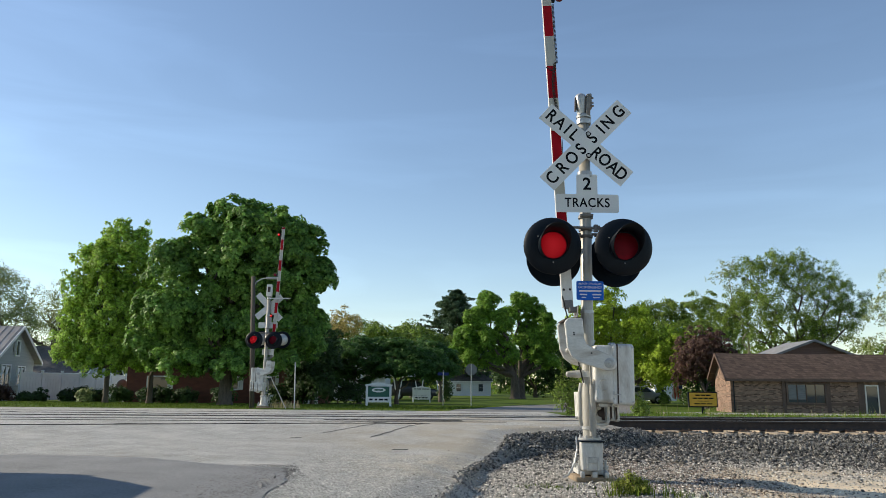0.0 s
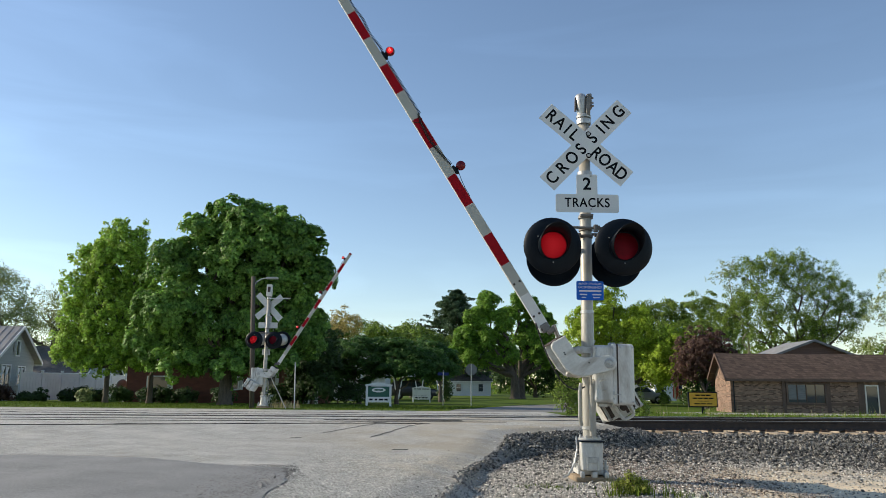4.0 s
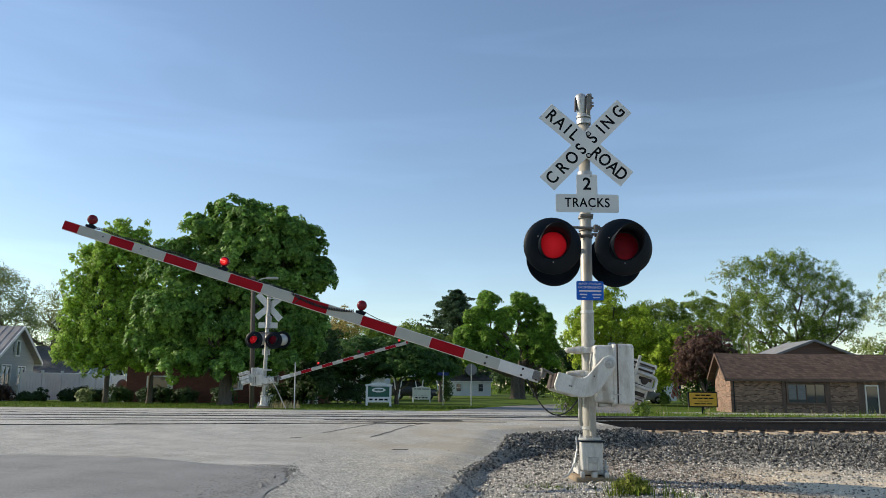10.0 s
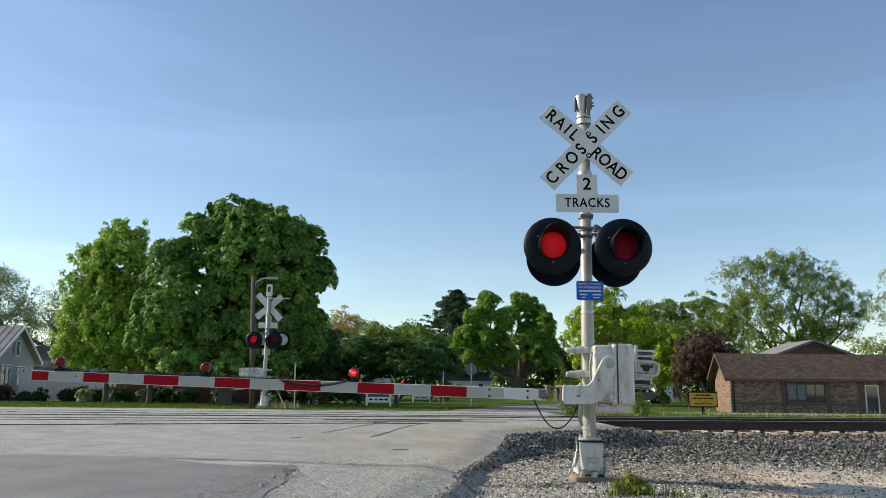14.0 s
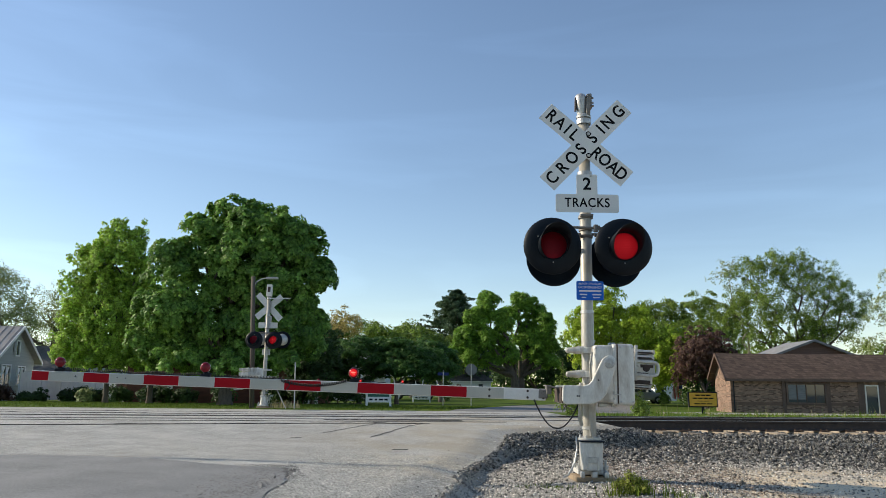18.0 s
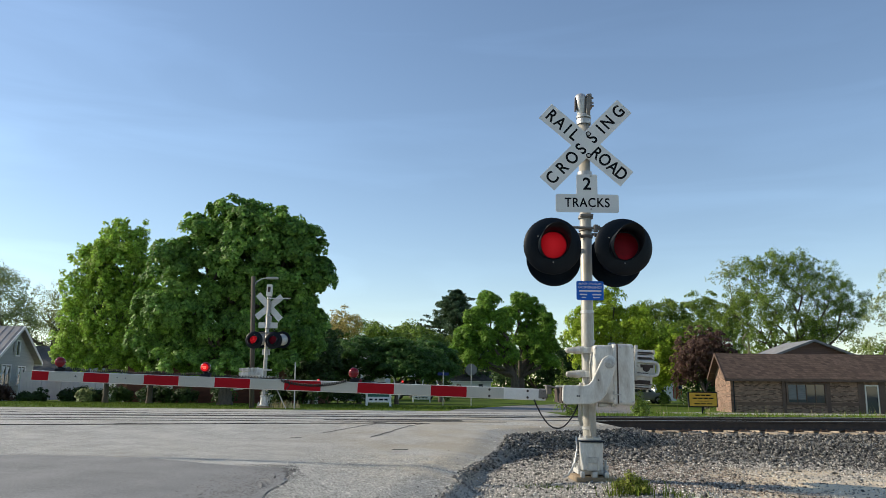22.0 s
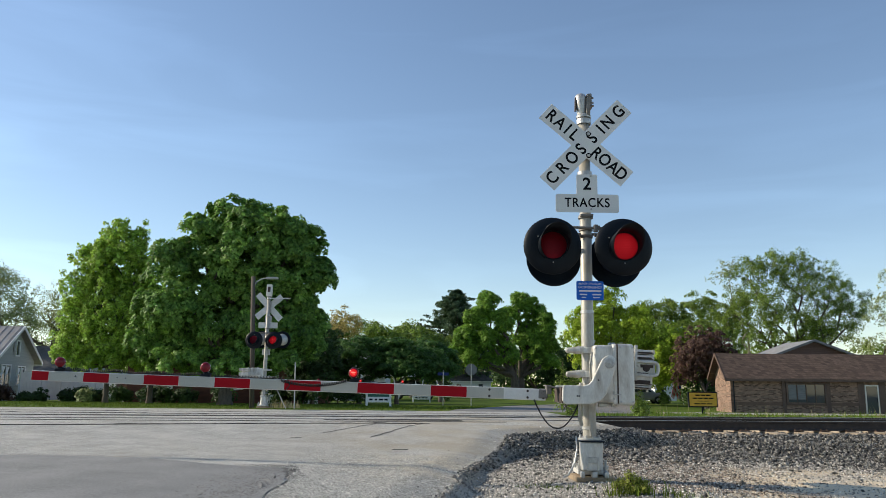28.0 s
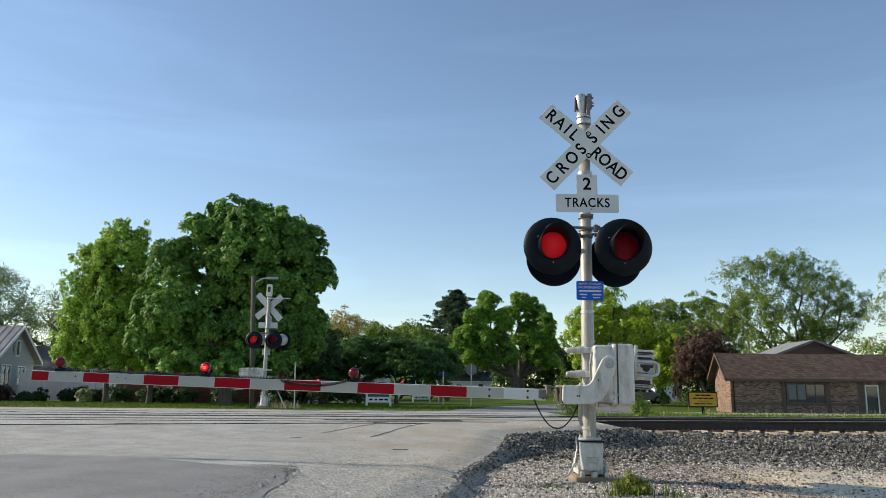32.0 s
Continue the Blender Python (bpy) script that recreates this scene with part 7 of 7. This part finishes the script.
def blades(name, spots, height, width, material, seed, label, category="grass", lean=0.5):
    """Tapered bent grass blades at the given spots, joined."""
    rs = np.random.RandomState(seed)
    spots = np.array(spots)
    n = len(spots)
    a = rs.rand(n) * 2 * math.pi
    h = height * (0.45 + 0.75 * rs.rand(n))
    d = np.stack([np.cos(a), np.sin(a), np.zeros(n)], 1)
    side = np.stack([-np.sin(a), np.cos(a), np.zeros(n)], 1) * (width * (0.6 + 0.7 * rs.rand(n)))[:, None]
    l = (lean * h * rs.rand(n))[:, None]
    up = np.stack([np.zeros(n), np.zeros(n), h], 1)
    p0, p1, p2 = spots, spots + up * 0.55 + d * l * 0.35, spots + up + d * l
    v = np.stack([p0 - side, p0 + side, p1 + side * 0.7, p1 - side * 0.7, p2], 1).reshape(-1, 3)
    b = np.arange(n)[:, None] * 5
    quads = np.concatenate([b, b + 1, b + 2, b + 3], 1)
    tris = np.concatenate([b + 3, b + 2, b + 4], 1)
    me = bpy.data.meshes.new(name)
    me.from_pydata(v.tolist(), [], quads.tolist() + tris.tolist())
    me.update()
    me.materials.append(material)
    return tagged(new(name, me), label, category, kind="stuff")


rs = np.random.RandomState(21)


def scatter(n, x0, x1, y0, y1, zf, clump=0.0):
    pts = []
    while len(pts) < n:
        x, y = rs.uniform(x0, x1), rs.uniform(y0, y1)
        if y > 28.5 and -0.1 < x - street_left(y) < 7.3:
            continue
        if clump and noise.noise((x * clump, y * clump, 3)) < rs.uniform(-0.25, 0.25):
            continue
        pts.append((x, y, zf(x, y)))
    return pts


def beside(x, y):
    return max(land_z(x, y), bed_z(x, y)) if y < 24 and x < 40 else land_z(x, y)


blades("verge_weeds", scatter(6500, 4.5, 34, 22.5, 30, beside, 0.6), 0.32, 0.012, M_BLADE, 1, "ragged weeds along the far side of the tracks")
blades("seed_stalks", scatter(260, 5, 34, 23, 29, beside, 0.4), 0.62, 0.008, M_DRY, 2, "pale dry stalks among the weeds")
blades("lawn_grass", scatter(24000, -26, 9, 29.2, 42, land_z), 0.07, 0.012, M_LAWN, 3, "short mown grass on the far lawn")
blades("lawn_grass", scatter(7000, 6, 30, 30, 52, land_z), 0.09, 0.014, M_LAWN, 4, "short mown grass before the office")
blades("dry_tuft", scatter(120, -6.3, -5.3, 28.4, 29.2, lambda x, y: max(land_z(x, y), -0.05)), 0.28, 0.014, M_DRY, 5, "dry pale grass at the foot of the far signal")
for cx, cy, n, h in ((1.76, 7.3, 150, 0.15), (2.15, 7.2, 70, 0.08), (1.2, 7.9, 50, 0.04), (0.95, 8.1, 40, 0.04)):
    a = rs.normal(size=(n, 2)) * (0.065 if n > 300 else 0.1)
    blades("weed_tuft", [(cx + p * 1.2, cy + q, bed_z(cx + p * 1.2, cy + q)) for p, q in a], h, 0.005, M_LAWN, 6, "bright green weed tuft in the gravel", "weed", 0.9)
tuft = tree(1.76, 7.32, "bushy yellow-green weed beside the signal mast", [(0, 0.10, 0.09, 0.08), (0.09, 0.07, 0.09, 0.06), (-0.08, 0.06, 0.08, 0.05)], L_TUFT, None, 0.004, 130, 22, 0.03, 0.014, seed=91, split=0.03, name="weed_bush", sub=0.026, bil=0.05, long=1.5, tall=1.3)
tuft.matrix_basis = pose(1.76, 7.32, bed_z(1.76, 7.32))

# dark newer patch of asphalt, and cracks
xs = steps(-14.0, -3.4, 0.25) + steps(-3.4, -1.3, 0.06) + [-1.3]
ys = steps(2.6, 8.9, 0.2) + [8.9]


def far_side(x):
    if x > -2.1:
        y = 7.66 - 0.9 * smooth(-1.62, -1.3, x) ** 2
    elif x > -3.1:
        y = 7.66 + (-2.1 - x) * 0.5
    else:
        y = 8.16 + 0.14 * smooth(3.1, 4.0, -x)
    return y + 0.06 * noise.noise((x * 1.7, 0, 0)) + 0.05 * noise.noise((x * 7, 0, 4)) + 0.03 * noise.noise((x * 21, 0, 9))


vv, vf = [], []
n_u = 60
for x in xs:
    yt = far_side(x)
    for j in range(n_u + 1):
        y = 2.6 + (yt - 2.6) * j / n_u
        xx = x + ((0.07 * noise.noise((y * 2.2, 1, 1)) + 0.05 * noise.noise((y * 9, 1, 3)) + 0.03 * noise.noise((y * 25, 1, 5))) * smooth(-1.8, -1.4, x))
        vv.append((xx, y, road_z(xx, y) + 0.006 * noise.noise((xx * 1.1, y * 1.1, 0)) + 0.007))
    vv.append((x + (0.02 if x > -1.5 else 0), yt + 0.03, road_z(x, yt) - 0.02))
w = n_u + 2
for i in range(len(xs) - 1):
    for j in range(w - 1):
        vf.append((i * w + j, (i + 1) * w + j, (i + 1) * w + j + 1, i * w + j + 1))
tagged(raw("asphalt_patch", vv, vf, M_PATCH, smooth=True), "smooth darker patch of newer asphalt", "road patch", kind="structure")

M_CRACK = shade("crack_dark", (0.022, 0.021, 0.02), (0.06, 0.056, 0.05), 0.95, scale=8, fine=60, bump=0.2)


def crack(a, b, width, wob, seed, lip=0.0, n=140):
    rng = random.Random(seed)
    verts, faces = [], []
    ph = rng.uniform(0, 50)
    d = Vector((b[0] - a[0], b[1] - a[1]))
    side = Vector((-d.y, d.x)).normalized()
    for i in range(n + 1):
        u = i / n
        p = Vector(a).lerp(Vector(b), u) + side * wob * (noise.noise((ph + u * 7, 0, 0)) + 0.4 * noise.noise((ph + u * 31, 2, 0)))
        wd = width * (0.36 if width < 0.02 else 0.6 if width < 0.031 else 1.0) * (0.35 + 0.9 * abs(noise.noise((ph + u * 15, 8, 0)))) * min(1, 8 * u + 0.1, 8 * (1 - u) + 0.1)
        for e in (-1, 1):
            q = p + side * e * wd
            verts.append((q.x, q.y, road_z(q.x, q.y) + 0.006 * noise.noise((q.x * 1.1, q.y * 1.1, 0)) + (0.005 if not (q.x < -1.4 and q.y < 7) else 0.013)))
    for i in range(n):
        faces.append((2 * i, 2 * i + 1, 2 * i + 3, 2 * i + 2))
    if lip:
        # a dark raised strip along the joint, sloping back down behind it
        k = len(verts)
        for i in range(n + 1):
            u = i / n
            x, y, z = verts[2 * i + 1]
            h = lip * max(0.05, 0.42 + 0.8 * noise.noise((ph + u * 23, 5, 0)) + 0.3 * noise.noise((ph + u * 90, 5, 0)))
            verts += [(x, y, z - 0.02), (x, y, z + h), (x, y + 0.12, z - 0.004)]
        for i in range(n):
            a0, b0 = k + 3 * i, k + 3 * i + 3
            faces += [(a0, b0, b0 + 1, a0 + 1), (a0 + 1, b0 + 1, b0 + 2, a0 + 2)]
    return tagged(raw("road_crack", verts, faces, M_CRACK), "dark crack in the asphalt", "crack", kind="structure")


for i, (a, b, wd, wob, lip) in enumerate((
        ((-10.5, 11.5), (-0.2, 13.6), 0.05, 0.03, 0.017), ((-9.5, 13.45), (1.2, 14.35), 0.035, 0.03, 0.014), ((-12, 14.2), (1.5, 15.3), 0.05, 0.03, 0.012), ((-13, 15.3), (1.8, 16.6), 0.05, 0.05, 0.012),
        ((-9, 17.6), (2.2, 18.6), 0.05, 0.1, 0.014), ((-13, 19.3), (2, 20.6), 0.04, 0.08, 0.012), ((-14, 22.4), (3, 23.6), 0.03, 0.06, 0.012),
        ((-6, 16.2), (-2, 16.5), 0.09, 0.1, 0.016), ((-10, 17.2), (-5, 17.6), 0.06, 0.1, 0.016), ((-2.2, 14.6), (0.4, 14.9), 0.08, 0.08, 0.016),
        ((-1.75, 11.6), (-1.1, 13.3), 0.03, 0.05, 0.005), ((-1.0, 11.2), (-0.35, 13.4), 0.03, 0.05, 0.006), ((-2.5, 9.9), (-1.8, 11.4), 0.016, 0.12, 0.0), ((-2.8, 9.3), (-2.1, 10.2), 0.012, 0.15, 0.0),
        ((-3.9, 9.8), (-3.6, 10.9), 0.014, 0.12, 0.0), ((-4.9, 9.5), (-3.9, 9.9), 0.012, 0.12, 0.0), ((-7.2, 10.9), (-6.8, 10.95), 0.02, 0.02, 0.006), ((-6.5, 10.4), (-6.3, 10.43), 0.02, 0.02, 0.005),
        ((-0.62, 10.0), (-0.42, 10.02), 0.02, 0.01, 0.006), ((-2.1, 10.9), (-1.95, 10.95), 0.02, 0.01, 0.004),
        ((-3.1, 5.2), (-2.3, 6.5), 0.009, 0.14, 0.0), ((-0.9, 7.3), (0.1, 7.6), 0.006, 0.1, 0.0))):
    crack(a, b, wd, wob, 60 + i, lip if i == 0 else 0.6 * lip)


# ---- what moves ----
SWITCH, HALF = 0.53, 0.6133     # first change from the one light to the other, and the time between changes
ANGLES = ((0.0, 85.0), (0.5, 84.9), (0.7, 83.4), (1.0, 80.3), (1.5, 76.6), (2.0, 72.7), (2.5, 68.6), (3.0, 64.6), (3.5, 60.7), (4.5, 52.7), (5.5, 45.1), (6.0, 41.4),
          (6.5, 37.9), (7.0, 34.6), (7.5, 31.3), (8.0, 28.0), (8.5, 24.6), (9.0, 21.35), (9.5, 18.15), (10.0, 15.0), (10.5, 12.0), (11.0, 9.05), (11.5, 6.3),
          (12.0, 3.5), (12.5, 1.15), (12.7, 0.5), (13.0, 0.25), (13.5, 0.1), (14.0, 0.0), (32.0, 0.0))


def droop(a):
    return a + 0.55 * smooth(0.5, 6.0, a)


def flashes(side, first, lit, dark):
    """Rows that switch a light between two poses; side 1 lights up at the first change."""
    step = 1.0 / FPS
    rows = [(0.0, lit if side == 0 else dark)]
    on = side == 0
    t = first
    while t < 31.9:
        rows.append((t - 0.5 * step, lit if on else dark))
        on = not on
        rows.append((t + 0.5 * step, lit if on else dark))
        t += HALF
    rows.append((32.0, lit if on else dark))
    return rows


def motions():
    walk(near_gate, [(t, NEAR @ pose(*PIV) @ pose(0, 0, 0, 0, droop(a), 0)) for t, a in ANGLES])
    poses_ = [(t, feed_poses(droop(a))) for t, a in ANGLES]
    for k, link in enumerate(LINKS):
        walk(link, [(t, p[k]) for t, p in poses_])
    late = ((10.0, 15.5), (10.5, 11.9), (11.0, 8.2), (11.5, 4.5), (12.0, 1.2), (12.5, -0.9), (13.0, -1.1), (32.0, -1.1))
    walk(far_gate, [(t, FAR @ pose(*PIV) @ pose(0, 0, 0, 0, a, 0)) for t, a in [(t, a * 1.02) for t, a in ANGLES if t < 9.9] + list(late)])
    for crown, lean, pace in ((ash.children[0], 0.5, 1.3), (big_maple.children[0], 0.12, 1.1)):
        rows = []
        for k in range(65):
            t = k * 0.5
            w = math.sin(pace * t) + 0.6 * math.sin(2.3 * pace * t + 1)
            rows.append((t, pose(0, 0, 0, 0.3 * lean * math.cos(1.7 * t), lean * w, 0)))
        walk(crown, rows)
    for k, fl in enumerate(flags):
        rows = []
        t = 0.0
        while t < 32.05:
            gust = 8 + 26 * max(0.0, math.sin(0.33 * t + 4.6))
            a = gust * (0.35 + 0.4 * k) + 5 * math.sin(2.1 * t + k)
            rows.append((min(t, 32.0), pose(-0.03 - 0.26 * k, 0, 2.15 - 0.18 * k, 0, a * 0.45, 14 * math.sin(1.7 * t - 1.1 * k))))
            t += 0.5
        walk(fl, rows)
    walk(passing_car, [(0.0, pose(-5.6, 4.6, 0.0, 0, 0, -90)), (0.5, pose(-5.6, 0.5, 0.0, 0, 0, -90)), (1.0, pose(-5.6, -3.8, 0.0, 0, 0, -90)), (4.0, pose(-5.6, -30.0, 0.0, 0, 0, -90)), (32.0, pose(-5.6, -150.0, 0.0, 0, 0, -90))])
    walk(bird, [(0.0, pose(120, 15, 1.9)), (22.0, pose(19.5, 15, 5.3)), (23.0, pose(1.3, 15, 6.25)), (23.5, pose(-7.9, 15, 6.75)), (24.0, pose(-17.0, 15, 7.2)), (32.0, pose(-160, 15, 15))])
    for wg, e in wings:
        walk(wg, [(k * 0.25, pose(0, 0, 0, -e * (70 + 28 * (-1) ** k), 0, 0)) for k in range(129)])
    for panel, side in BLINKERS:
        walk(panel, flashes(side, SWITCH, pose(0, 0, 0.1), pose(0, 0, 0.085)))
    for cores in (near_cores, far_cores):
        for core, i, (lx, lz) in cores:
            lit, dark = pose(lx, -0.0, lz), pose(lx, 0.0, lz)
            bright = pose(lx, -0.03, lz) if cores is near_cores else pose(lx, 0.03, lz)
            if i == 0:
                # the light at the tip burns steadily; the nearer one has failed
                core.matrix_basis = dark if cores is near_cores else bright
                continue
            first = (i == 1) == (cores is near_cores)
            walk(core, flashes(0 if first else 1, SWITCH - 0.11, bright, dark))


motions()
